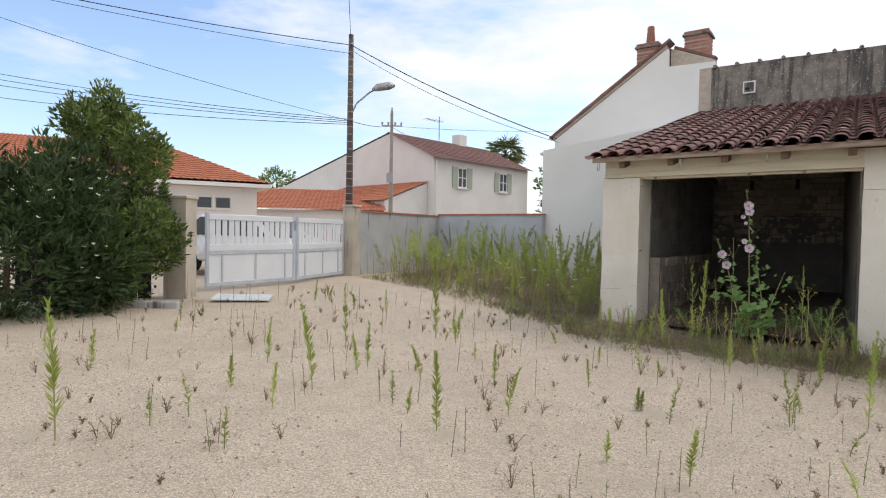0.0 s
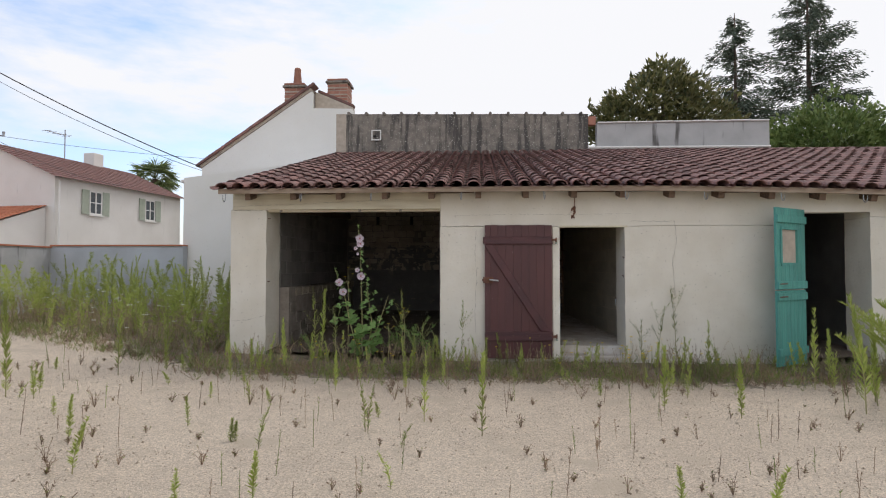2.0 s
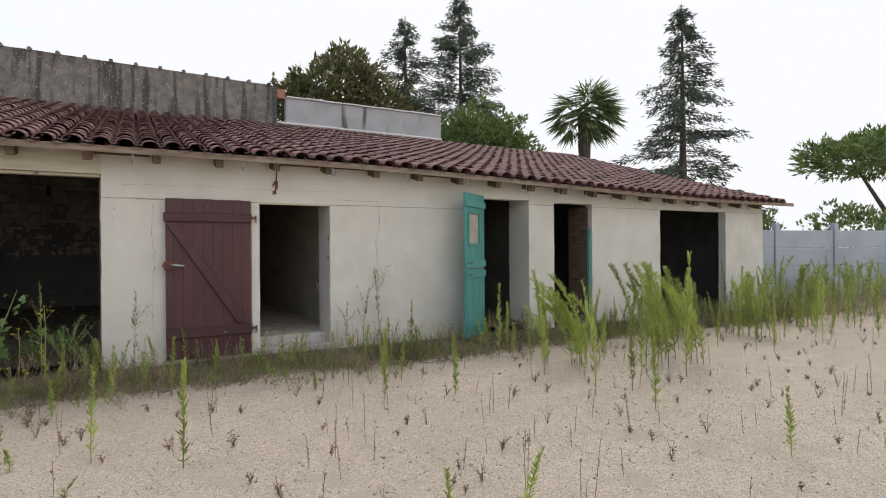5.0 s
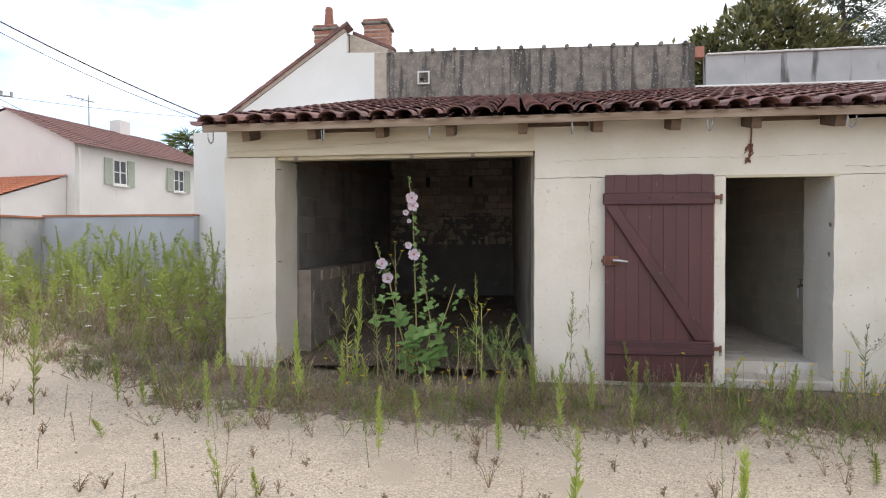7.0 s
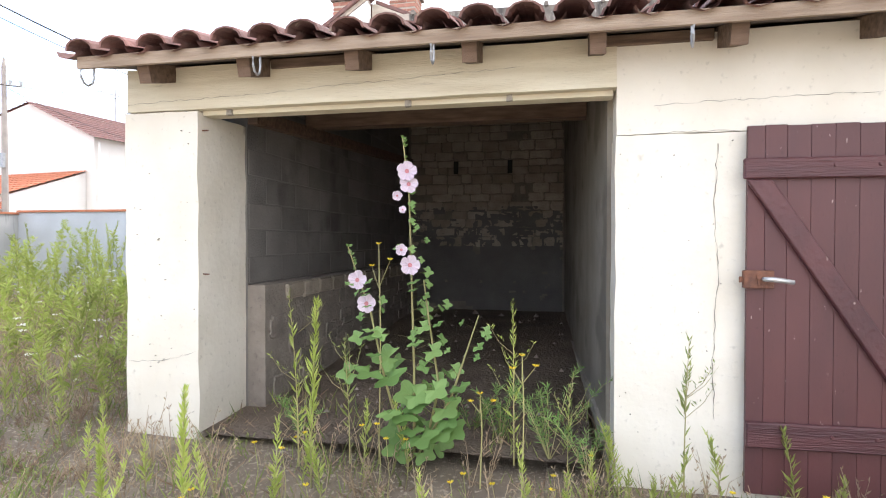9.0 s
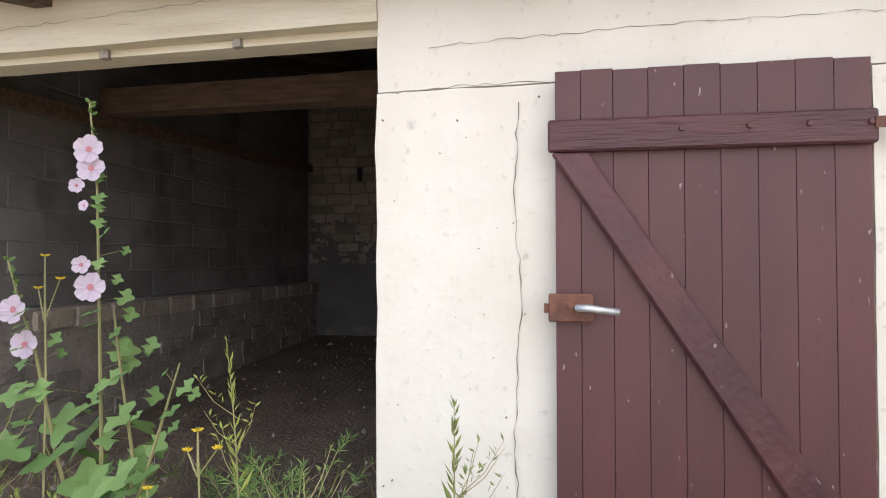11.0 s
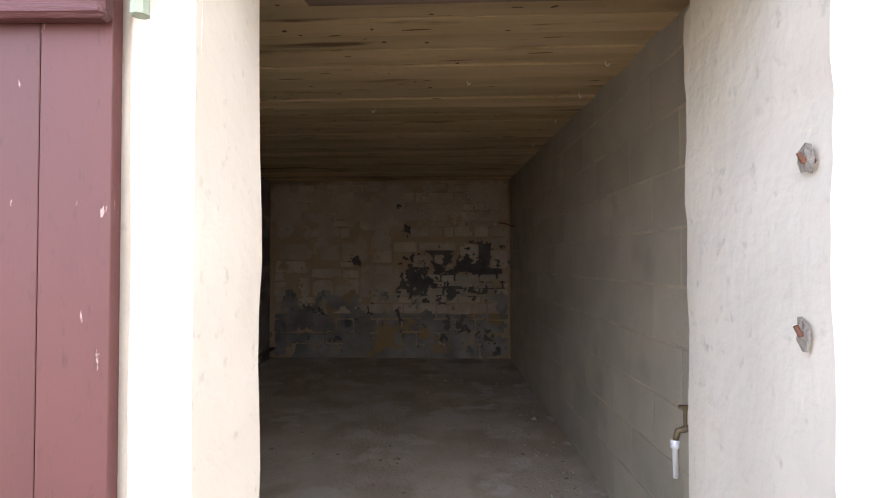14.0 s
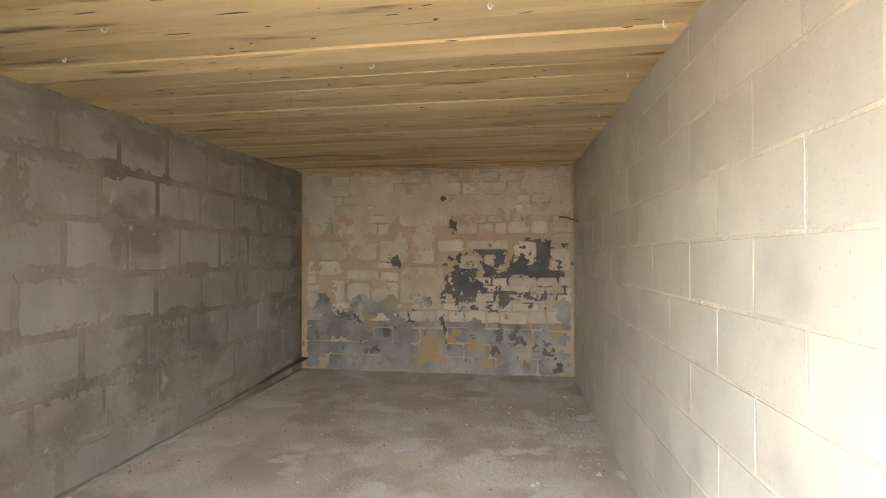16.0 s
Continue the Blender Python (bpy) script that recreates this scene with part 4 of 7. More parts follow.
# gate between two rendered piers
M_pier = mat("stained_pier_render", (0.56, 0.50, 0.42), (0.44, 0.39, 0.32), scale=2.5, bump=0.4, streak=(0.30, 0.26, 0.2), streak_at=0.6)


def pier(x, y, w, top, rz):
    p = thing("gate_pier", "stained beige rendered gate pier with cap", "gate pier", pose(x, y, 0, 0, 0, rz), "gate piers")
    bm = bmesh.new()
    rough_box(bm, -w / 2, -w / 2, 0.1, w / 2, w / 2, top, 0.15, 0.005)
    part("shaft", bm, M_pier, p)
    slab("cap", M_pier, -w / 2 - 0.03, -w / 2 - 0.03, top + 0.002, w / 2 + 0.03, w / 2 + 0.03, top + 0.06, p, bevel=0.015)


pier(-5.70, -3.40, 0.36, 1.80, 35)
pier(-6.95, 1.62, 0.30, 1.92, 10)


def gate_leaf(a, b, z0, z1, latch):
    a, b = Vector(a), Vector(b)
    d = b - a
    w = d.length
    g = thing("gate_leaf", "white PVC gate leaf with grey metal frame", "gate", pose(a.x, a.y, 0, 0, 0, math.degrees(math.atan2(d.y, d.x))), "gate leaves")
    mid = z0 + (z1 - z0) * 0.47
    for x in (0.0, w - 0.06):
        slab("stile", M_pvcgrey, x, -0.035, z0, x + 0.06, 0.025, z1 + 0.03, g, bevel=0.006)
    for z, h, mt in ((z0, 0.07, M_pvcgrey), (mid - 0.04, 0.07, M_pvcgrey), (z1 - 0.10, 0.10, M_pvc), (mid + 0.03, 0.12, M_pvc)):
        slab("rail", mt, 0.06, -0.03, z, w - 0.06, 0.02, z + h, g, bevel=0.005)
    slab("lower_panel", M_pvc, 0.06, -0.015, z0 + 0.071, w - 0.06, 0.005, mid - 0.041, g)
    for f in (0.16, 0.52, 0.87):
        slab("stiffener", M_pvcgrey, w * f - 0.022, -0.028, z0 + 0.071, w * f + 0.022, -0.016, mid - 0.041, g, bevel=0.004)
    n = 14
    for i in range(n):
        x = 0.08 + (w - 0.18) * i / n
        slab("slat", M_pvc, x, -0.012, mid + 0.151, x + (w - 0.18) / n * (0.66 if i % 3 else 0.8), 0.006, z1 - 0.101, g)
    if latch:
        slab("latch_plate", M_zinc, w - 0.05, -0.06, mid + 0.42, w - 0.01, -0.036, mid + 0.62, g, bevel=0.004)
        bm = bmesh.new()
        tube(bm, [(w - 0.03, -0.04, mid + 0.55), (w - 0.03, -0.09, mid + 0.55), (w - 0.16, -0.09, mid + 0.55)], 0.009, 6)
        part("gate_handle", bm, M_zinc, g)


gate_leaf((-6.22, -2.66), (-6.32, -0.62), 0.30, 1.60, True)
gate_leaf((-6.36, -0.55), (-6.98, 1.36), 0.30, 1.60, False)
fp = thing("fallen_panel", "pale panel lying flat on the gravel", "panel", pose(-4.72, -2.90, 0.262, 1.5, 1, 48))
slab("sheet", mat("pale_foam_sheet", (0.70, 0.74, 0.76), (0.55, 0.60, 0.62), rough=0.3), -0.42, -0.30, -0.008, 0.42, 0.30, 0.012, fp, bevel=0.004)
slab("edge_strip", M_white, -0.43, -0.31, -0.01, -0.40, 0.31, 0.02, fp)

# dark board fence, letter box and drain cover beside the gate
bf = thing("board_fence", "dark board fence behind the evergreen", "fence", pose(-5.98, -3.72, 0.1, 0, 0, 238))
for i in range(9):
    slab("board", M_dark, i * 0.2, 0, 0, i * 0.2 + 0.19, 0.03, 1.65, bf)
mb = thing("letter_box", "pale grey metal letter box on the fence", "letter box", pose(-5.80, -3.80, 1.02, 0, 0, 35))
slab("body", M_white, -0.14, -0.16, 0, 0.14, 0.0, 0.34, mb, bevel=0.01)
slab("flap", M_pvcgrey, -0.10, -0.168, 0.23, 0.10, -0.161, 0.28, mb)
dc = thing("stone_kerb", "weathered concrete kerb edging by the bush", "kerb", pose(-4.98, -4.50, 0.2, 0, 0, 40))
for i in range(3):
    slab("kerb_stone", M_grey, i * 0.42 - 0.6, 0, -0.05, i * 0.42 - 0.2, 0.12, 0.12, dc, bevel=0.015)
bm = bmesh.new()
tube(bm, [(-0.3, -0.2, -0.05), (-0.3, -0.2, 0.28), (-0.3, -0.26, 0.30)], 0.02, 6)
part("standpipe", bm, M_zinc, dc)

# cars parked behind the gate
def car(x, y, rz, paint, label):
    c = thing("parked_car", label, "car", pose(x, y, 0.27, 0, 0, rz))
    bm = bmesh.new()
    prism(bm, [(-1.95, 0.28), (-1.95, 0.75), (-1.15, 0.86), (-0.55, 1.40), (0.85, 1.42), (1.6, 0.92), (1.95, 0.85), (1.98, 0.3)], -0.82, 0.82)
    part("body", bm, paint, c, bevel=0.06, smooth=True)
    bm = bmesh.new()
    prism(bm, [(-1.02, 0.90), (-0.53, 1.34), (0.82, 1.35), (1.42, 0.93)], -0.832, 0.832)
    part("cabin_glass", bm, M_glass, c)
    bm = bmesh.new()
    prism(bm, [(-1.10, 0.88), (-0.56, 1.375), (-0.60, 1.385), (-1.16, 0.885)], -0.66, 0.66)
    part("windscreen", bm, M_glass, c)
    for wx in (-1.25, 1.2):
        for wy in (-0.83, 0.66):
            bm = bmesh.new()
            tube(bm, [(wx, wy, 0.30), (wx, wy + 0.17, 0.30)], 0.30, 16)
            w = part("wheel", bm, M_dark, c)
            bm = bmesh.new()
            tube(bm, [(wx, wy - 0.01, 0.30), (wx, wy + 0.18, 0.30)], 0.18, 12)
            part("rim", bm, M_zinc, w)


car(-9.0, 0.2, 200, mat("white_car_paint", (0.75, 0.76, 0.78), rough=0.25, bump=0.0), "white car parked outside the gate")
car(-10.2, 2.6, 215, mat("red_car_paint", (0.55, 0.03, 0.05), rough=0.25, bump=0.0), "red car parked outside the gate")

# poles, lamp and cables
M_pole = mat("dark_tarred_pole", (0.13, 0.10, 0.085), (0.08, 0.065, 0.055), scale=5)
M_pole2 = mat("concrete_pole", (0.38, 0.34, 0.31), (0.30, 0.27, 0.25), scale=4)
M_wire = mat("black_cable", (0.03, 0.03, 0.035), rough=0.6)
up = thing("utility_pole", "tall dark wooden utility pole with street lamp", "utility pole", pose(-9.17, 3.67, 0))
bm = bmesh.new()
tube(bm, [(0, 0, 0), (0, 0, 3.5), (0.0, 0, 7.15)], [0.12, 0.095, 0.07], 10)
part("shaft", bm, M_pole, up, smooth=True)
for i in range(22):
    bm = bmesh.new()
    z = 2.0 + i * 0.22
    tube(bm, [(0, 0, z), (0, 0, z + 0.025)], 0.107 - 0.007 * i * 0.22, 10)
    part("band", bm, M_pole2, up)
bm = bmesh.new()
tube(bm, [(0.05, 0.05, 4.9), (0.12, 0.14, 5.15), (0.40, 0.42, 5.50), (0.55, 0.56, 5.60)], 0.028, 6)
lamp_arm = part("lamp_arm", bm, M_zinc, up)
bm = bmesh.new()
tube(bm, [(0.45, 0.46, 5.56), (0.55, 0.56, 5.64), (0.80, 0.82, 5.72), (0.92, 0.94, 5.73)], [0.04, 0.11, 0.12, 0.04], 10)
part("lamp_head", bm, M_zinc, lamp_arm, "grey street lamp head", smooth=True)
bm = bmesh.new()
tube(bm, [(-0.18, 0.1, 4.62), (0.18, -0.1, 4.62)], 0.03, 6)
tube(bm, [(-0.15, 0.1, 6.85), (0.15, -0.1, 6.85)], 0.03, 6)
part("bracket", bm, M_zinc, up)
up2 = thing("concrete_post", "slender grey concrete utility post", "utility pole", pose(-14.28, 11.23, 0))
bm = bmesh.new()
tube(bm, [(0, 0, 0), (0, 0, 6.8), (0, 0, 7.05)], [0.11, 0.065, 0.02], 6)
part("shaft", bm, M_pole2, up2)
bm = bmesh.new()
tube(bm, [(-0.35, -0.3, 6.2), (0.35, 0.3, 6.2)], 0.03, 6)
for k in (-0.33, -0.12, 0.12, 0.33):
    tube(bm, [(k, k * 0.86, 6.2), (k, k * 0.86, 6.36)], [0.035, 0.05], 6)
part("cross_arm", bm, M_zinc, up2, "short arm with cable insulators")
slab("meter_box", M_zinc, -0.14, -0.17, 3.6, 0.14, -0.09, 4.05, up2, bevel=0.01)


def cable(a, b, sag, r=0.012):
    a, b = Vector(a), Vector(b)
    pts = [a.lerp(b, i / 20) - Vector((0, 0, sag * 4 * (i / 20) * (1 - i / 20))) for i in range(21)]
    bm = bmesh.new()
    tube(bm, pts, r * 0.75, 5)
    tagged(part("overhead_cable", bm, M_wire), "thin black overhead cable in the sky", "cable", "overhead cables")


P1, P1b = (-9.17, 3.67, 6.85), (-9.17, 3.67, 4.62)
cable(P1, (-3.60, 6.0, 3.95), 0.15, 0.018)
cable((-9.17, 3.67, 6.7), (-3.55, 6.05, 3.85), 0.25, 0.009)
cable(P1, (-15.2, -7.2, 7.3), 0.2, 0.016)
cable((-9.17, 3.67, 6.6), (-15.4, -7.2, 7.3), 0.2, 0.010)
cable(P1b, (-14.4, -6.5, 6.9), 0.2, 0.009)
for i, z in enumerate((6.75, 6.5, 6.25, 5.7)):
    cable((-9.17, 3.67, 4.66 - 0.05 * i), (-24.5, -4.2, z + 0.6), 0.25, 0.013)
cable(P1b, (-14.28, 11.23, 6.2), 0.1, 0.014)
cable((-14.28, 11.23, 6.15), (-14.6, 19.5, 5.5), 0.3, 0.012)
cable((-14.28, 11.23, 6.2), (-2.0, 16.0, 5.9), 0.3, 0.010)
cable(P1, (3.3, -9.0, 9.4), 0.1, 0.010)

# concrete panel fence past the sheds
fz = thing("panel_fence", "blue-grey concrete panel fence with posts", "fence", pose(15.9, 1.6, 0, 0, 0, -12))
for i in range(12):
    slab("post", M_bluegrey, i * 2.0 - 0.07, -0.07, -0.1, i * 2.0 + 0.07, 0.07, 1.92, fz, bevel=0.01)
    for k in range(4):
        slab("panel", M_bluegrey, i * 2.0 + 0.071, -0.025, k * 0.46 - 0.1, i * 2.0 + 1.929, 0.025, k * 0.46 + 0.355, fz, bevel=0.012)


# ---- plants ----
def leaf_mat(name, a, b, rough=0.6, val=0.35):
    m = bpy.data.materials.new(name)
    m.use_nodes = True
    n, l = m.node_tree.nodes, m.node_tree.links
    bs = n["Principled BSDF"]
    bs.inputs["Roughness"].default_value = rough
    g = n.new("ShaderNodeNewGeometry")
    r = n.new("ShaderNodeMix")
    r.data_type = "RGBA"
    r.inputs[6].default_value, r.inputs[7].default_value = (*a, 1), (*b, 1)
    l.new(g.outputs["Random Per Island"], r.inputs[0])
    t = n.new("ShaderNodeTexNoise")
    t.inputs["Scale"].default_value = 1.2
    l.new(g.outputs["Position"], t.inputs["Vector"])
    h = n.new("ShaderNodeHueSaturation")
    mr = n.new("ShaderNodeMapRange")
    mr.inputs[1].default_value, mr.inputs[2].default_value = 0.3, 0.7
    mr.inputs[3].default_value, mr.inputs[4].default_value = 1 - val, 1 + val
    l.new(t.outputs[0], mr.inputs[0])
    l.new(mr.outputs[0], h.inputs["Value"])
    l.new(r.outputs[2], h.inputs["Color"])
    l.new(h.outputs[0], bs.inputs["Base Color"])
    tr = n.new("ShaderNodeBsdfTranslucent")
    l.new(h.outputs[0], tr.inputs[0])
    mx = n.new("ShaderNodeMixShader")
    mx.inputs[0].default_value = 0.28
    l.new(bs.outputs[0], mx.inputs[1])
    l.new(tr.outputs[0], mx.inputs[2])
    l.new(mx.outputs[0], n["Material Output"].inputs[0])
    return m


L_weed = leaf_mat("weed_green", (0.30, 0.38, 0.07), (0.46, 0.50, 0.15))
L_weedstem = leaf_mat("weed_stem", (0.30, 0.32, 0.11), (0.42, 0.36, 0.19))
L_grass = leaf_mat("strip_grass", (0.13, 0.18, 0.045), (0.32, 0.36, 0.11))
L_dry = leaf_mat("dry_stalk", (0.28, 0.20, 0.13), (0.46, 0.37, 0.25))
L_redry = leaf_mat("reddish_dry_weed", (0.19, 0.12, 0.08), (0.38, 0.27, 0.18))
L_ever = leaf_mat("evergreen_leaf", (0.045, 0.085, 0.02), (0.22, 0.28, 0.075), 0.4, 0.45)
L_olean = leaf_mat("oleander_leaf", (0.035, 0.07, 0.025), (0.085, 0.13, 0.045), 0.45)
L_mag = leaf_mat("magnolia_leaf", (0.07, 0.085, 0.03), (0.24, 0.22, 0.09), 0.4)
L_bush = leaf_mat("broadleaf_green", (0.10, 0.16, 0.04), (0.24, 0.30, 0.10))
L_con = leaf_mat("conifer_needles", (0.06, 0.085, 0.06), (0.17, 0.20, 0.14), 0.8)
L_palm = leaf_mat("palm_frond", (0.07, 0.115, 0.035), (0.24, 0.28, 0.11), 0.45)
L_holly = leaf_mat("hollyhock_leaf", (0.14, 0.25, 0.07), (0.26, 0.40, 0.13), 0.6, 0.2)
L_petal = leaf_mat("pale_pink_petal", (0.62, 0.50, 0.60), (0.73, 0.63, 0.72), 0.6, 0.05)
L_heart = leaf_mat("flower_heart", (0.50, 0.16, 0.22), (0.62, 0.30, 0.30), 0.6, 0.05)
L_white = leaf_mat("white_petal", (0.78, 0.78, 0.70), (0.85, 0.84, 0.78), 0.6, 0.05)
L_yellow = leaf_mat("yellow_petal", (0.75, 0.55, 0.03), (0.85, 0.68, 0.06), 0.6, 0.05)
M_bark = mat("grey_brown_bark", (0.14, 0.10, 0.075), (0.08, 0.06, 0.045), scale=6, bump=0.8, bscale=18)


class Soup:
    """Collects loose faces quickly."""
    def __init__(self):
        self.v, self.f = [], []

    def leaf(self, p, d, ln, wd, roll=None, rnd=random):
        d = Vector(d).normalized()
        s = d.orthogonal().normalized()
        s = Matrix.Rotation(rnd.uniform(0, 6.283) if roll is None else roll, 3, d) @ s
        p = Vector(p)
        b = len(self.v)
        n = d.cross(s)
        self.v += [p, p + d * ln * 0.45 + s * wd / 2 + n * ln * 0.05, p + d * ln, p + d * ln * 0.45 - s * wd / 2 + n * ln * 0.05]
        self.f.append((b, b + 1, b + 2, b + 3))

    def stem(self, pts, r0, r1, sides=3):
        b = len(self.v)
        k = len(pts)
        for i, p in enumerate(pts):
            r = r0 + (r1 - r0) * i / (k - 1)
            for s in range(sides):
                a = 6.283 * s / sides
                self.v.append(Vector((p[0] + r * math.cos(a), p[1] + r * math.sin(a), p[2])))
        for i in range(k - 1):
            for s in range(sides):
                q = b + i * sides
                self.f.append((q + s, q + (s + 1) % sides, q + sides + (s + 1) % sides, q + sides + s))

    def make(self, name, material, parent=None, label=""):
        me = bpy.data.meshes.new(name)
        me.from_pydata(self.v, [], self.f)
        me.materials.append(material)
        ob = new(name, me)
        if parent is not None:
            ob.parent = parent
        if label:
            ob["label"] = label
        return ob


def grow_stalk(leaves, stems, x, y, z, h, rnd, lean=0.12, dens=95, plume=0.35):
    """A slim spire: short leaves rise close round the stem, longest below the middle, tight at the tip."""
    a = rnd.uniform(0, 6.283)
    dx, dy = math.cos(a) * lean * h * rnd.random(), math.sin(a) * lean * h * rnd.random()
    pt = lambda t: (x + dx * t * t, y + dy * t * t, z + h * t)
    stems.stem([pt(i / 5) for i in range(6)], 0.003 + 0.003 * h, 0.0015)
    size = 0.6 + 0.5 * min(h, 1.0)
    for i in range(int(h * dens * 1.7) + 14):
        t = 0.06 + 0.94 * rnd.random() ** 0.8
        b = rnd.uniform(0, 6.283)
        up = 0.7 + 1.5 * t + rnd.uniform(-0.3, 0.5)
        ln = (0.05 + 0.035 * math.sin(math.pi * min(1, t * 1.15))) * rnd.uniform(0.6, 1.2) * size
        leaves.leaf(pt(t), (math.cos(b), math.sin(b), up), ln, ln * 0.17, None, rnd)
    for i in range(int(h * dens * plume)):
        t = rnd.uniform(0.72, 1.02)
        b = rnd.uniform(0, 6.283)
        leaves.leaf(pt(t), (math.cos(b), math.sin(b), 1.3), rnd.uniform(0.02, 0.045), 0.007, None, rnd)


# single tall weeds in the gravel: five forms, copied
forms = []
for k in range(6):
    rnd = random.Random(50 + k)
    th = thing("tall_weed", "tall narrow yellow-green weed growing in gravel", "weed", pose(0, 0, -50), "tall weeds in the gravel")
    lv, st = Soup(), Soup()
    grow_stalk(lv, st, 0, 0, 0, 0.7, rnd, 0.22, (100, 150, 70, 120, 90, 60)[k], (0.3, 0.9, 0.2, 0.5, 1.2, 0.1)[k])
    st.make("stem", L_weedstem, th)
    lv.make("leaves", L_weed, th)
    forms.append(th)
SPOTS_A = [(-0.70, -6.86, 0.82), (0.83, -5.16, 0.53), (-1.21, -4.04, 0.67), (-0.41, -5.17, 0.68), (-0.29, -5.64, 0.33), (-0.52, -6.14, 0.30),
           (-0.58, -4.37, 0.42), (-0.89, -2.90, 0.93), (-0.56, -1.71, 0.96), (1.18, -1.03, 0.67), (1.48, -0.37, 1.02), (2.71, -3.40, 0.40),
           (-1.33, -4.92, 0.42), (0.76, -1.02, 0.41), (0.26, -4.96, 0.26), (1.03, -4.55, 0.36), (3.68, -3.43, 0.66), (2.72, -3.31, 0.35)]
SPOTS_B = [(7.57, -0.93, 0.45), (6.03, -2.77, 0.53), (6.52, -0.79, 0.69), (5.20, -4.94, 0.33), (4.76, -4.89, 0.30), (7.12, -3.45, 1.04),
           (8.47, -3.37, 1.26), (7.23, -4.03, 0.69), (7.41, -1.48, 0.89), (7.26, -2.54, 1.09), (12.61, -1.28, 0.99), (11.83, -2.99, 1.13),
           (7.13, -5.19, 0.45), (5.44, -2.49, 0.61), (3.17, -3.05, 0.61), (8.81, -1.64, 0.77), (8.56, -2.77, 0.72), (9.4, -2.2, 1.0)]
rnd = random.Random(77)
spots = SPOTS_A + SPOTS_B
for i in range(46):
    spots.append((rnd.uniform(-4.5, 3.5), rnd.uniform(-6.6, -1.3), rnd.uniform(0.14, 0.36)))
for i in range(26):
    spots.append((rnd.uniform(-0.4, 7.6), rnd.uniform(-2.0, -1.0), rnd.uniform(0.15, 0.55)))
for i in range(46):
    spots.append((rnd.uniform(7.5, 14.5), rnd.uniform(-3.6, -1.0), rnd.uniform(0.35, 0.95)))
for i, (x, y, h) in enumerate(spots):
    if -0.8 < y + 1.55 < 0.8 and 4.2 < x < 5.6:
        h *= 0.5
    f = forms[i % 6]
    s = h / 0.7
    m = pose(x, y, ground_z(x, y) - 0.01, 0, 0, rnd.uniform(0, 360)) @ Matrix.Diagonal((0.55 + 0.45 * s, 0.55 + 0.45 * s, s, 1))
    if i < 6:
        ob = f
    else:
        ob = copy_thing(f, Matrix())
    ob.matrix_basis = m

# feathery goldenrod leaning over the gravel before the far openings
for gi, (x, y, n, h, lx) in enumerate(((8.0, -2.3, 11, 1.15, -0.75), (9.6, -2.0, 10, 1.25, -0.45), (8.9, -2.9, 9, 1.3, -0.6), (10.6, -1.6, 8, 1.2, -0.2), (11.6, -2.1, 9, 1.25, -0.1), (13.4, -1.9, 9, 1.15, 0.1))):
    th = thing("goldenrod", "clump of feathery bright green goldenrod leaning", "weed", pose(x, y, ground_z(x, y)), "goldenrod clumps")
    lv, st = Soup(), Soup()
    rnd = random.Random(300 + gi)
    for k in range(n):
        hh = h * rnd.uniform(0.6, 1.05)
        bx, by = rnd.gauss(0, 0.14), rnd.gauss(0, 0.14)
        ex, ey = bx + lx * hh * rnd.uniform(0.5, 1.2), by + rnd.uniform(-0.25, 0.15) * hh
        pt = lambda t: (bx + (ex - bx) * t * t, by + (ey - by) * t * t, hh * t * (1 - 0.12 * t))
        one = Soup()
        one.stem([pt(i / 6) for i in range(7)], 0.006, 0.002)
        one.make("stem", L_weedstem, th)
        for i in range(int(hh * 300)):
            t = 0.1 + 0.9 * rnd.random() ** 0.7
            b = rnd.uniform(0, 6.283)
            ln = rnd.uniform(0.05, 0.10) * (1.25 - 0.5 * t)
            lv.leaf(pt(t), (math.cos(b) + lx, math.sin(b), 0.9), ln, ln * 0.13, None, rnd)
    lv.make("foliage", L_weed, th)


def edge_y(x):
    return -1.05 + (0.38 * -x if x < 0 else 0.0)


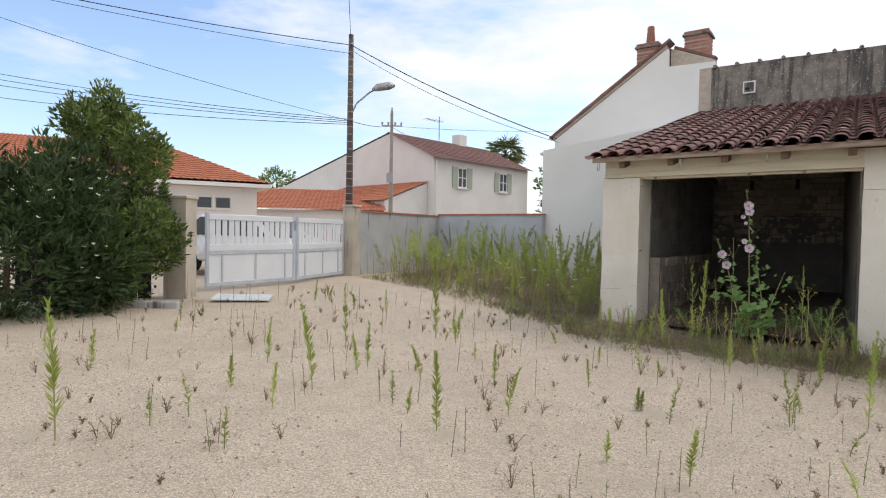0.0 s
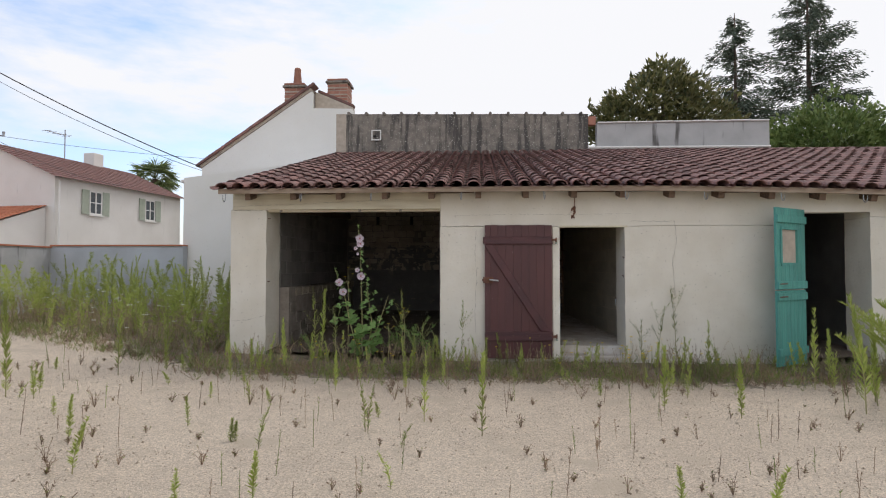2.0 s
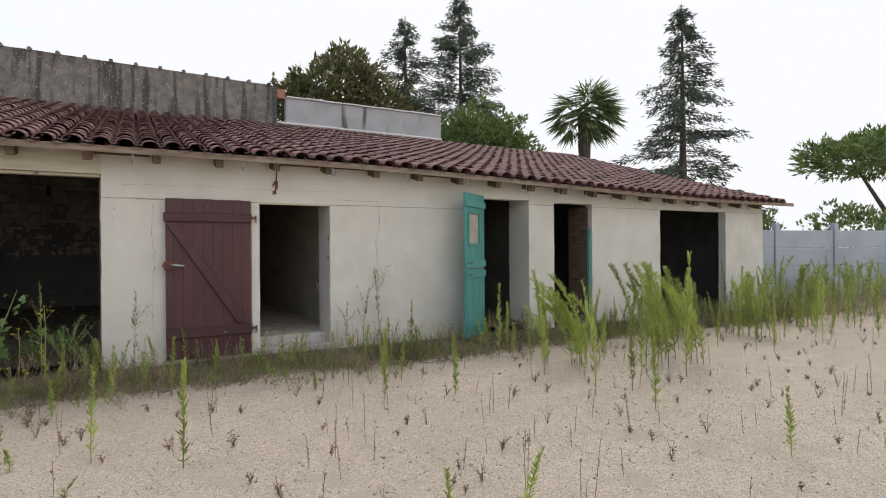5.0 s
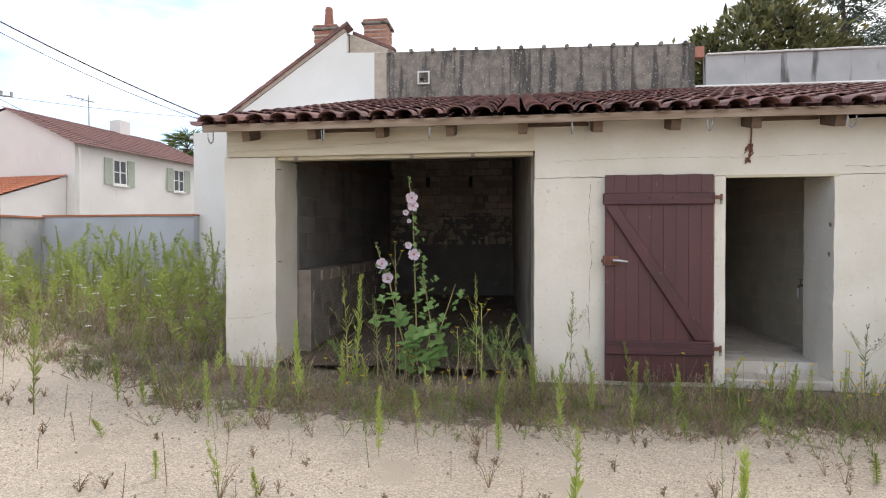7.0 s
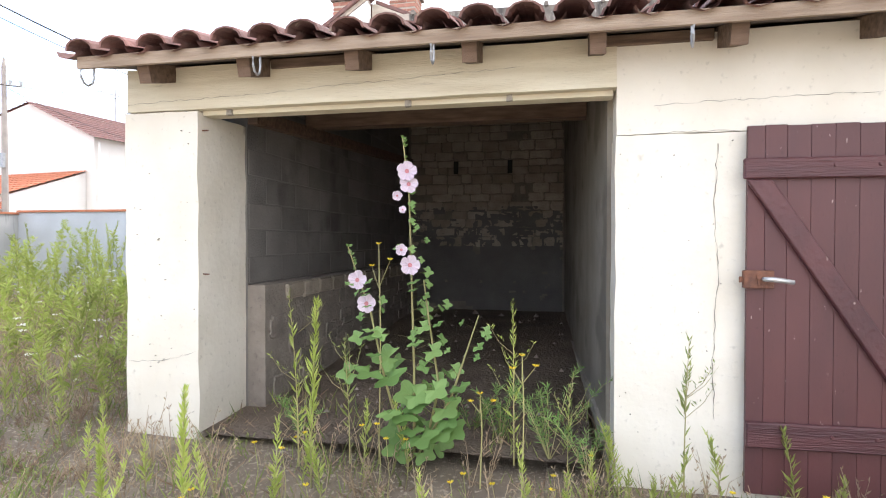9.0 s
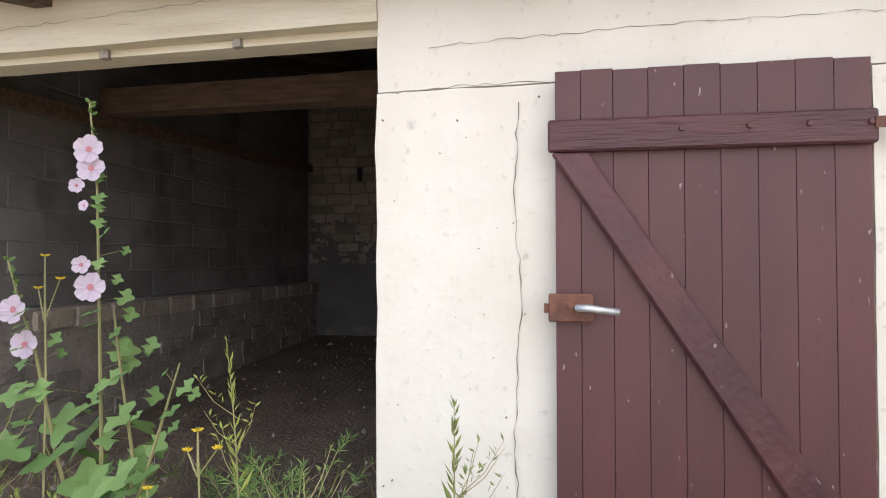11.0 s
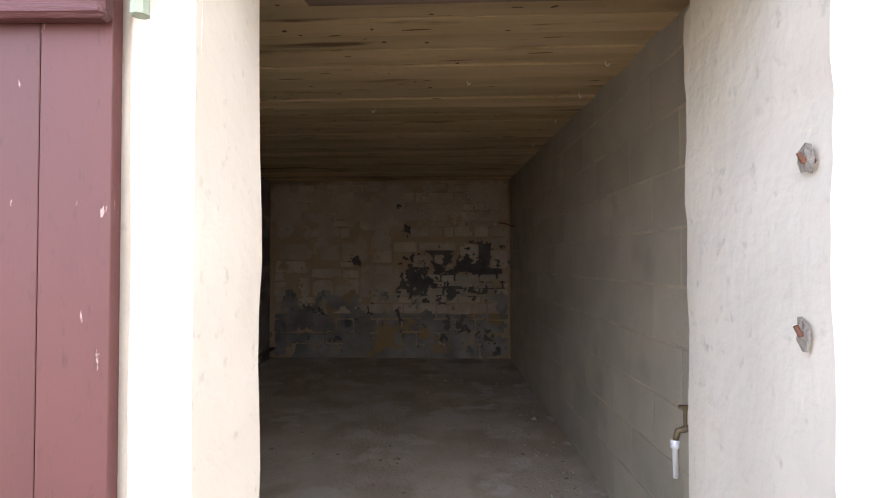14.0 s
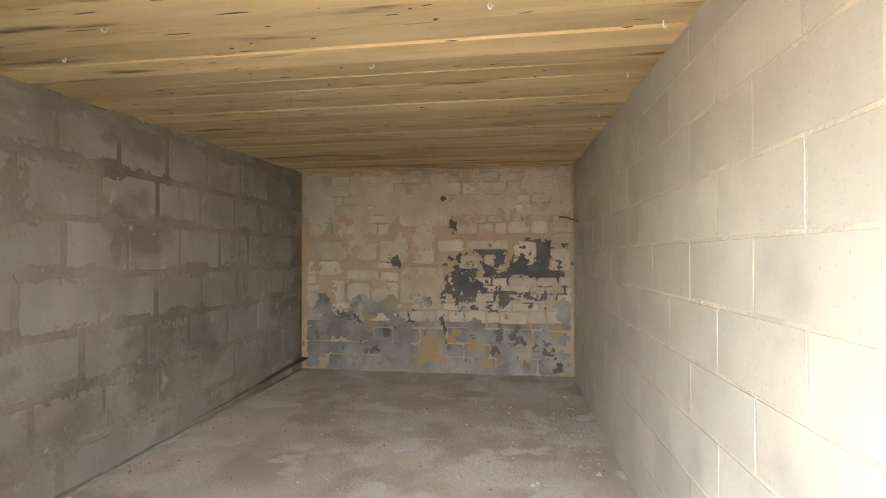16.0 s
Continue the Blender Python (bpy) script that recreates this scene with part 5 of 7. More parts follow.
# rank growth between the gate wall and the sheds, and past the sheds
for nm, n, area, lab in (("tall_weeds_stand", 330, "w", "dense stand of tall green weeds by the wall"),
                         ("tall_weeds_far", 330, "e", "dense green weeds before the panel fence")):
    lv, st, br = Soup(), Soup(), Soup()
    rnd = random.Random(len(nm) * n)
    made = 0
    while made < n:
        if area == "w":
            x, y = rnd.uniform(-6.6, -0.15), rnd.uniform(-1.0, 5.2)
            if y < edge_y(x) + 0.25 + rnd.random() * 0.8 or (x > -3.6 and y > 5.2):
                continue
            h = rnd.uniform(0.35, 1.1) * (0.62 + 0.12 * (y + 1))
        else:
            x, y = rnd.uniform(13.2, 24), rnd.uniform(-4.5, 1.2)
            if y > 1.4 - 0.22 * (x - 15.9) or (x < 15.5 and y > -0.2) or (y < -2.2 and x < 16 and rnd.random() < 0.7):
                continue
            h = rnd.uniform(0.4, 1.1)
        if rnd.random() < 0.5:
            grow_stalk(lv, st, x, y, ground_z(x, y) - 0.02, h, rnd, 0.3, 60, 0.7)
        else:
            z0 = ground_z(x, y)
            a0 = rnd.uniform(0, 6.283)
            ex, ey = math.cos(a0) * 0.3 * h, math.sin(a0) * 0.3 * h
            pt = lambda t: (x + ex * t * t, y + ey * t * t, z0 + h * t * (1.1 - 0.1 * t))
            st.stem([pt(i / 4) for i in range(5)], 0.006, 0.002)
            for i in range(int(h * 130)):
                t = 0.25 + 0.75 * rnd.random() ** 0.6
                b = rnd.uniform(0, 6.283)
                ln = rnd.uniform(0.06, 0.13) * (1.3 - 0.6 * t)
                lv.leaf(pt(t), (math.cos(b), math.sin(b), rnd.uniform(0.2, 1.0)), ln, ln * 0.16, None, rnd)
        for k in range(4):
            a = rnd.uniform(0, 6.283)
            xx, yy, hh = x + rnd.gauss(0, 0.15), y + rnd.gauss(0, 0.15), rnd.uniform(0.2, 0.6)
            e = (xx + math.cos(a) * 0.25 * hh, yy + math.sin(a) * 0.25 * hh, ground_z(xx, yy) + hh)
            br.stem([(xx, yy, ground_z(xx, yy)), e], 0.003, 0.001)
            for q in range(10):
                t = rnd.uniform(0.3, 1)
                br.leaf((xx + (e[0] - xx) * t, yy + (e[1] - yy) * t, ground_z(xx, yy) + hh * t), (rnd.uniform(-1, 1), rnd.uniform(-1, 1), 0.7), 0.05, 0.009, None, rnd)
        made += 1
    tagged(lv.make(nm, L_weed), lab, "weeds", kind="stuff")
    tagged(br.make(nm + "_dry", L_dry), "dry straw-coloured weeds among the green", "weeds", kind="stuff")
    tagged(st.make(nm + "_stems", L_weedstem), "thin green and straw weed stems", "weeds", kind="stuff")

# dry grass and low green along the sheds' foot
gr, dr, rd = Soup(), Soup(), Soup()
rnd = random.Random(21)
for i in range(21000):
    x = rnd.uniform(-6.3, 17)
    w = rnd.random()
    y0 = edge_y(x)
    if x < -0.05:
        y = y0 - 0.15 + abs(rnd.gauss(0, 1.5))
        if y > 5.3:
            continue
    elif x < 15.4:
        y = y0 - 0.28 + 0.30 * noise.noise((x * 1.3, 0, 4.0)) + rnd.random() ** 0.9 * 1.35
        if 0.55 < x < 3.08 and rnd.random() < 0.3:
            y = rnd.uniform(-0.1, 0.9)
        elif y > -0.03:
            continue
    else:
        y = rnd.uniform(-3, 1.0)
    z = ground_z(x, y) if y < 0.02 or x < 0 else 0.10 + 0.045 * y
    a = rnd.uniform(0, 6.283)
    clump = noise.noise((x * 1.6, y * 1.6, 7.0))
    h = rnd.uniform(0.04, 0.20) * (1.0 + 1.0 * clump)
    d = (math.cos(a) * 0.5, math.sin(a) * 0.5, 1)
    if clump < -0.22 and rnd.random() < 0.75:
        continue
    if w < 0.30 + 0.45 * clump:
        gr.leaf((x, y, z - 0.01), d, h, 0.008, None, rnd)
    elif w < 0.66:
        dr.leaf((x, y, z - 0.01), (d[0] * 2.4, d[1] * 2.4, 1), h * 1.1, 0.005, None, rnd)
    else:
        rd.leaf((x, y, z - 0.01), (d[0] * 2.6, d[1] * 2.6, 1), h * 0.8, 0.008, None, rnd)
tagged(gr.make("low_grass", L_grass), "low green grass at the foot of the wall", "grass", kind="stuff")
tagged(dr.make("dry_grass", L_dry), "straw-coloured dry grass on dark soil", "grass", kind="stuff")
tagged(rd.make("dead_leaves", L_redry), "reddish-brown dead weeds on the soil", "weeds", kind="stuff")

# medium weeds along the strip, some with yellow flowers
lv, st, yf, dw = Soup(), Soup(), Soup(), Soup()
for i in range(330):
    x = rnd.uniform(0.1, 15.2)
    y = rnd.uniform(-1.0, -0.08)
    if 3.7 < x < 5.8:
        y = rnd.uniform(-0.95, -0.12)
    h = rnd.uniform(0.14, 0.46)
    if rnd.random() < 0.32:
        grow_stalk(lv, st, x, y, ground_z(x, y), h, rnd, 0.3, 80, 0.3)
    else:
        for k in range(4):
            a = rnd.uniform(0, 6.283)
            e = (x + math.cos(a) * 0.10 * h * 3, y + math.sin(a) * 0.1 * h * 3, ground_z(x, y) + h * rnd.uniform(0.6, 1))
            dw.stem([(x, y, ground_z(x, y)), ((x + e[0]) / 2, (y + e[1]) / 2, ground_z(x, y) + h * 0.55), e], 0.003, 0.0012)
            for q in range(7):
                t = rnd.uniform(0.4, 1)
                dw.leaf((x + (e[0] - x) * t, y + (e[1] - y) * t, ground_z(x, y) + (e[2] - ground_z(x, y)) * t), (rnd.uniform(-1, 1), rnd.uniform(-1, 1), 0.8), 0.03, 0.008, None, rnd)
for i in range(80):
    x = rnd.gauss(5.4, 0.7) if i < 58 else rnd.uniform(1.0, 3.0)
    y = rnd.uniform(-0.95, -0.10)
    h = rnd.uniform(0.15, 0.42)
    z = ground_z(x, y)
    st.stem([(x, y, z), (x + 0.02, y, z + h / 2), (x + 0.01, y - 0.02, z + h)], 0.003, 0.0015)
    for k in range(9):
        a = k * 0.7
        yf.leaf((x + 0.01, y - 0.02, z + h), (math.cos(a), math.sin(a) - 0.3, 0.35), 0.019, 0.010, None, rnd)
tagged(lv.make("strip_weeds", L_weed), "green weeds along the shed wall", "weeds", kind="stuff")
tagged(st.make("strip_stems", L_weedstem), "thin weed stems along the shed wall", "weeds", kind="stuff")
tagged(yf.make("yellow_flowers", L_yellow), "small yellow flowers before the doorway", "flowers", kind="stuff")
tagged(dw.make("dry_weeds", L_dry), "branched dry brown weeds by the wall", "weeds", kind="stuff")

# bushy brown seed-heads matted over the soil, thickest at its edge
mt, mg = Soup(), Soup()
for i in range(2600):
    x = rnd.uniform(-6.0, 15.3)
    y = edge_y(x) + rnd.gauss(0.22, 0.40) if x > 0 else edge_y(x) + abs(rnd.gauss(0.1, 1.3))
    if (x > -0.05 and y > -0.08) or y > 5.2 or noise.noise((x * 1.1, y * 1.1, 2.0)) < -0.18:
        continue
    z = ground_z(x, y)
    s = rnd.uniform(0.06, 0.20)
    soup = mg if rnd.random() < 0.5 else mt
    for k in range(6):
        a = rnd.uniform(0, 6.283)
        sp = rnd.uniform(0.2, 0.9)
        e = Vector((x + math.cos(a) * s * sp, y + math.sin(a) * s * sp, z + s * rnd.uniform(0.4, 1.1)))
        soup.stem([(x, y, z - 0.005), tuple(e)], 0.0018, 0.0009)
        for q in range(5):
            t = rnd.uniform(0.35, 1.05)
            soup.leaf(Vector((x, y, z)).lerp(e, t), (rnd.uniform(-1, 1), rnd.uniform(-1, 1), rnd.uniform(0, 1.2)), rnd.uniform(0.014, 0.034), 0.007, None, rnd)
tagged(mt.make("matted_weeds", L_redry), "matted brown seeding weeds on the soil", "weeds", kind="stuff")
tagged(mg.make("matted_green", L_grass), "low bushy green weeds among the brown", "weeds", kind="stuff")

# small dead weeds dotted over the gravel
dd, dg = Soup(), Soup()
for i in range(440):
    x, y = rnd.uniform(-5.5, 14.5), rnd.uniform(-7.4, -0.9)
    if y > edge_y(x) + 0.2:
        continue
    z = ground_z(x, y)
    s = rnd.uniform(0.03, 0.10) * (1.7 if rnd.random() < 0.22 else 1)
    for k in range(rnd.randint(4, 10)):
        a = rnd.uniform(0, 6.283)
        sp = rnd.uniform(0.15, 0.7)
        e = (x + math.cos(a) * s * sp, y + math.sin(a) * s * sp, z + s * rnd.uniform(0.5, 1.3))
        dd.stem([(x, y, z - 0.005), ((x * 0.6 + e[0] * 0.4), (y * 0.6 + e[1] * 0.4), z + (e[2] - z) * 0.6), e], 0.0022, 0.001)
        for q in range(4):
            t = rnd.uniform(0.2, 1)
            (dd if rnd.random() < 0.8 else dg).leaf((x + (e[0] - x) * t, y + (e[1] - y) * t, z + (e[2] - z) * t),
                                                    (rnd.uniform(-1, 1), rnd.uniform(-1, 1), rnd.uniform(0, 1)), rnd.uniform(0.012, 0.03), 0.007, None, rnd)
# thin bare stalks standing between them
for i in range(300):
    x, y = rnd.uniform(-5.0, 12.5), rnd.uniform(-6.9, -1.1)
    if y > edge_y(x) + 0.1:
        continue
    z, h, a = ground_z(x, y), rnd.uniform(0.10, 0.36), rnd.uniform(0, 6.283)
    e = Vector((x + math.cos(a) * 0.1 * h, y + math.sin(a) * 0.1 * h, z + h))
    soup = dd if rnd.random() < 0.6 else dg
    soup.stem([(x, y, z - 0.005), tuple(Vector((x, y, z)).lerp(e, 0.5)), tuple(e)], 0.0024, 0.0012)
    for q in range(int(h * 70)):
        soup.leaf(Vector((x, y, z)).lerp(e, rnd.uniform(0.15, 1.0)), (rnd.uniform(-1, 1), rnd.uniform(-1, 1), 1.3), rnd.uniform(0.012, 0.03), 0.005, None, rnd)
tagged(dd.make("dead_tufts", L_redry), "small dead brown weeds dotting the gravel", "weeds", kind="stuff")
tagged(dg.make("small_sprouts", L_grass), "tiny green sprouts on the gravel", "weeds", kind="stuff")


# loose pebbles standing out of the gravel
verts, faces = [], []
rp = random.Random(61)
for i in range(32000):
    x, y = rp.uniform(-3.5, 9.5), rp.uniform(-7.6, -1.15)
    s = rp.uniform(0.003, 0.009) * (1.8 if rp.random() < 0.06 else 1)
    z = ground_z(x, y)
    a = rp.random() * 6.283
    b0 = len(verts)
    for k in range(4):
        q = a + k * 1.571 + rp.uniform(-0.3, 0.3)
        verts.append((x + s * math.cos(q), y + s * math.sin(q), z - 0.001))
    verts.append((x + rp.uniform(-0.3, 0.3) * s, y + rp.uniform(-0.3, 0.3) * s, z + s * rp.uniform(0.6, 1.1)))
    faces += [(b0 + k, b0 + (k + 1) % 4, b0 + 4) for k in range(4)]
me = bpy.data.meshes.new("pebbles")
me.from_pydata(verts, [], faces)
me.materials.append(leaf_mat("pebble_stone", (0.30, 0.23, 0.17), (0.66, 0.57, 0.46), 0.9, 0.1))
tagged(new("pebbles", me), "loose pale pebbles scattered over the gravel", "pebbles", kind="stuff")


# hollyhock in the garage opening
def lobed_leaf(soup, p, d, nrm, r, rnd):
    d, nrm = Vector(d).normalized(), Vector(nrm).normalized()
    s = d.cross(nrm).normalized()
    p = Vector(p)
    b = len(soup.v)
    soup.v.append(p + d * r * 0.25 - nrm * r * 0.08)
    k = 20
    for i in range(k):
        a = -2.6 + 5.2 * i / (k - 1)
        rr = r * (0.80 + 0.20 * math.cos(a * 5 / 1.15)) * rnd.uniform(0.94, 1.05)
        soup.v.append(p + d * (r * 0.25 + rr * math.cos(a)) + s * rr * math.sin(a) + nrm * rr * 0.06 * math.cos(3 * a))
    for i in range(k - 1):
        soup.f.append((b, b + 1 + i, b + 2 + i))


def flower(parent, p, face, r, rnd):
    fl, ht = Soup(), Soup()
    face = Vector(face).normalized()
    u = face.orthogonal().normalized()
    w = face.cross(u)
    p = Vector(p)
    for k in range(5):
        a0 = k * 1.2566 + rnd.uniform(-0.08, 0.08)
        b = len(fl.v)
        fl.v.append(p)
        for i in range(6):
            a = a0 - 0.68 + 1.36 * i / 5
            rr = r * 1.12 * ((0.80, 0.97, 1.02, 1.0, 0.98, 0.80)[i] + rnd.uniform(-0.04, 0.04))
            fl.v.append(p + (u * math.cos(a) + w * math.sin(a)) * rr + face * r * (0.32 + 0.05 * k % 2 * 0.1 + 0.06 * (i % 2)))
        for i in range(5):
            fl.f.append((b, b + 1 + i, b + 2 + i))
    petals = fl.make("flower", L_petal, parent, "pale pink five-petalled flower")
    b = len(ht.v)
    q = p + face * r * 0.14
    ht.v.append(q)
    for i in range(9):
        a = i * 0.785
        ht.v.append(q + (u * math.cos(a) + w * math.sin(a)) * r * 0.26 + face * r * 0.11)
    for i in range(8):
        ht.f.append((b, b + 1 + i, b + 2 + i))
    ht.make("flower_centre", L_heart, petals)


hk = thing("hollyhock", "tall hollyhock with pale pink flowers by garage", "flower plant")
rnd = random.Random(31)
st, lv, bd2 = Soup(), Soup(), Soup()
stems = [[(1.97, -0.02, 0.08), (1.97, -0.02, 0.6), (1.955, -0.02, 1.1), (1.94, -0.02, 1.6), (1.90, -0.02, 1.96)],
         [(1.93, -0.04, 0.08), (1.80, -0.06, 0.55), (1.72, -0.08, 0.95), (1.64, -0.08, 1.15), (1.58, -0.08, 1.33)],
         [(2.02, 0.0, 0.08), (2.12, -0.02, 0.5), (2.06, -0.03, 0.9), (2.03, -0.03, 1.12)],
         [(2.0, -0.03, 0.1), (2.2, -0.08, 0.45), (2.30, -0.08, 0.75), (2.36, -0.08, 0.93)]]
for s in stems:
    one = Soup()
    one.stem(s, 0.009, 0.004, 6)
    one.make("stem", L_weedstem, hk)
for s, lo, hi, n in ((stems[0], 0.02, 0.62, 30), (stems[1], 0.02, 0.7, 24), (stems[2], 0.02, 0.8, 18), (stems[3], 0.02, 0.9, 12)):
    for i in range(n):
        t = lo + (hi - lo) * (i + rnd.random()) / n
        f = t * (len(s) - 1)
        k = min(int(f), len(s) - 2)
        p = Vector(s[k]).lerp(Vector(s[k + 1]), f - k)
        a = rnd.uniform(0, 6.283)
        out = Vector((math.cos(a), math.sin(a) - 0.25, 0.25))
        ln = (0.16 if t < 0.35 else 0.09) * rnd.uniform(0.6, 1.2)
        e = p + out.normalized() * ln
        st.stem([tuple(p), tuple(e)], 0.003, 0.002)
        r = (0.10 if t < 0.30 else 0.062 if t < 0.45 else 0.038) * rnd.uniform(0.7, 1.15)
        lobed_leaf(lv, e, (out.x, out.y, -0.25), (out.x * 0.4, out.y * 0.4 - 0.9, 0.7), r, rnd)
for z in (1.42, 1.46, 1.52, 1.56, 1.64, 1.30):
    lobed_leaf(lv, (1.955 + 0.02, -0.03, z), (rnd.uniform(-1, 1), -0.4, 0.1), (0, -0.7, 0.6), 0.035, rnd)
for i in range(26):
    s = stems[0] if i < 16 else stems[1]
    t = rnd.uniform(0.76, 1.0)
    f = t * (len(s) - 1)
    k = min(int(f), len(s) - 2)
    p = Vector(s[k]).lerp(Vector(s[k + 1]), f - k)
    a = rnd.uniform(0, 6.283)
    for q in range(4):
        bd2.leaf(p, (math.cos(a) + 0.3 * q, math.sin(a), 0.8), 0.028, 0.015, None, rnd)
st.make("leaf_stalk", L_weedstem, hk)["kind"] = "stuff"
lv.make("foliage", L_holly, hk)["kind"] = "stuff"
bd2.make("bud_cluster", L_holly, hk)["kind"] = "stuff"
for p, r in (((1.935, -0.05, 1.75), 0.052), ((1.945, -0.05, 1.675), 0.048), ((1.875, -0.05, 1.61), 0.027), ((1.91, -0.05, 1.53), 0.02), ((1.90, -0.05, 1.295), 0.032),
             ((1.955, -0.06, 1.207), 0.052), ((1.655, -0.11, 1.12), 0.05), ((1.71, -0.11, 0.985), 0.05)):
    flower(hk, p, (0.25 + rnd.uniform(-0.2, 0.2), -1, 0.15), r, rnd)
for x, y, h, k in ((2.55, 0.02, 0.95, 1), (2.85, -0.05, 0.5, 2), (1.35, -0.25, 1.0, 3), (1.62, -0.15, 0.7, 4), (6.12, -0.14, 0.72, 6), (6.36, -0.12, 0.98, 8), (5.88, -0.16, 0.55, 6), (3.42, -0.2, 0.8, 8)):
    th = thing("wild_weed", "spindly branched weed at the foot of the wall", "weed", pose(x, y, 0.06), "opening weeds")
    st, lv = Soup(), Soup()
    grow_stalk(lv, st, 0, 0, 0, h, rnd, 0.15, 16, 1.2)
    for q in range(5):
        t = rnd.uniform(0.35, 0.9) * h
        a = rnd.uniform(0, 6.283)
        e = (math.cos(a) * 0.16, math.sin(a) * 0.16, t + 0.18)
        st.stem([(0, 0, t), (e[0] * 0.6, e[1] * 0.6, t + 0.08), e], 0.003, 0.001)
        for w in range(9):
            u = rnd.uniform(0.3, 1)
            lv.leaf((e[0] * u, e[1] * u, t + 0.18 * u), (rnd.uniform(-1, 1), rnd.uniform(-1, 1), 0.6), 0.03, 0.008, None, rnd)
    st.make("stem", L_weedstem, th)
    lv.make("leaves", L_weed if k % 2 else L_grass, th)


L_feather = leaf_mat("feathery_green", (0.12, 0.22, 0.06), (0.24, 0.36, 0.11))
for gi, (x, y, n, h) in enumerate(((2.45, 0.22, 9, 0.36), (2.75, 0.05, 9, 0.48), (2.25, 0.40, 7, 0.28), (2.95, -0.12, 7, 0.36), (1.2, 0.1, 6, 0.26))):
    th = thing("feathery_weed", "feathery green weed sprawling in garage opening", "weed", pose(x, y, 0.09), "opening weeds")
    rnd = random.Random(500 + gi)
    lv, st = Soup(), Soup()
    for k in range(n):
        a, hh = rnd.uniform(0, 6.283), h * rnd.uniform(0.5, 1.1)
        ox, oy = math.cos(a) * hh * 0.8, math.sin(a) * hh * 0.35
        pts = [Vector((ox * t, oy * t, hh * math.sin(1.45 * t))) for t in (0, 0.25, 0.5, 0.75, 1.0)]
        st.stem([tuple(p) for p in pts], 0.003, 0.0012)
        for i in range(int(90 * hh) + 20):
            f = rnd.uniform(0.6, 3.999)
            p = pts[int(f)].lerp(pts[int(f) + 1], f - int(f))
            lv.leaf(p, (rnd.uniform(-1, 1) + ox, rnd.uniform(-1, 1), rnd.uniform(0, 1.2)), rnd.uniform(0.03, 0.06), 0.006, None, rnd)
    st.make("stem", L_weedstem, th)
    lv.make("leaves", L_feather, th)
for x, y, h in ((2.62, -0.35, 0.72), (1.78, -0.1, 1.28), (2.40, -0.3, 0.5)):
    th = thing("hawkweed", "thin stalk with small yellow flower heads", "flower plant", pose(x, y, 0.05), "yellow flower stalks")
    st, fl = Soup(), Soup()
    rnd = random.Random(int(x * 100))
    st.stem([(0, 0, 0), (0.01, 0, h * 0.6), (0.0, 0, h)], 0.005, 0.003)
    for e in ((0.0, 0.0, h), (0.07, 0.0, h * 0.93), (-0.05, 0.02, h * 0.9)):
        st.stem([(0.0, 0, h * 0.8), e], 0.003, 0.0025)
        for k in range(10):
            fl.leaf(e, (math.cos(k * 0.63), math.sin(k * 0.63), 0.5), 0.022, 0.010, None, rnd)
    st.make("stem", L_weedstem, th)
    fl.make("petals", L_yellow, th)
um = Soup()
rnd = random.Random(88)
for i in range(150):
    x, y = rnd.uniform(-5.5, -0.2), rnd.uniform(-0.5, 4.5)
    if y < edge_y(x) + 0.5:
        continue
    p = Vector((x, y, ground_z(x, y) + rnd.uniform(0.25, 0.75)))
    for k in range(9):
        um.leaf(p + Vector((rnd.uniform(-1, 1), rnd.uniform(-1, 1), 0.2)) * 0.03, (rnd.uniform(-1, 1), rnd.uniform(-1, 1), 0.6), 0.020, 0.014, None, rnd)
tagged(um.make("white_umbels", L_white), "small white flower heads among tall weeds", "flowers", kind="stuff")

# ---- trees ----
def crown(soup, blobs, n, ln, wd, rnd, tuft=5):
    """Tufts of leaves over uneven lumps, with gaps."""
    wt = [b[3] * b[4] + b[4] * b[5] for b in blobs]
    for i in range(n):
        cx, cy, cz, rx, ry, rz = rnd.choices(blobs, wt)[0]
        v = Vector((rnd.gauss(0, 1), rnd.gauss(0, 1), rnd.gauss(0, 1))).normalized()
        k = rnd.uniform(0.62, 1.05) + 0.34 * noise.noise(v * 3.2 + Vector((cx, cy, cz)))
        p = Vector((cx + v.x * rx * k, cy + v.y * ry * k, cz + v.z * rz * k))
        if k > 0.84 and noise.noise(p * (1.1 / max(rx, 0.4)) * 2.2) < -0.16:
            continue
        d0 = (v + Vector((0, 0, 0.5))).normalized()
        for q in range(tuft):
            d = d0 + Vector((rnd.uniform(-1, 1), rnd.uniform(-1, 1), rnd.uniform(-0.7, 0.9))) * 0.9
            soup.leaf(p + Vector((rnd.uniform(-1, 1), rnd.uniform(-1, 1), rnd.uniform(-1, 1))) * ln * 0.5, d, ln * rnd.uniform(0.7, 1.2), wd, None, rnd)


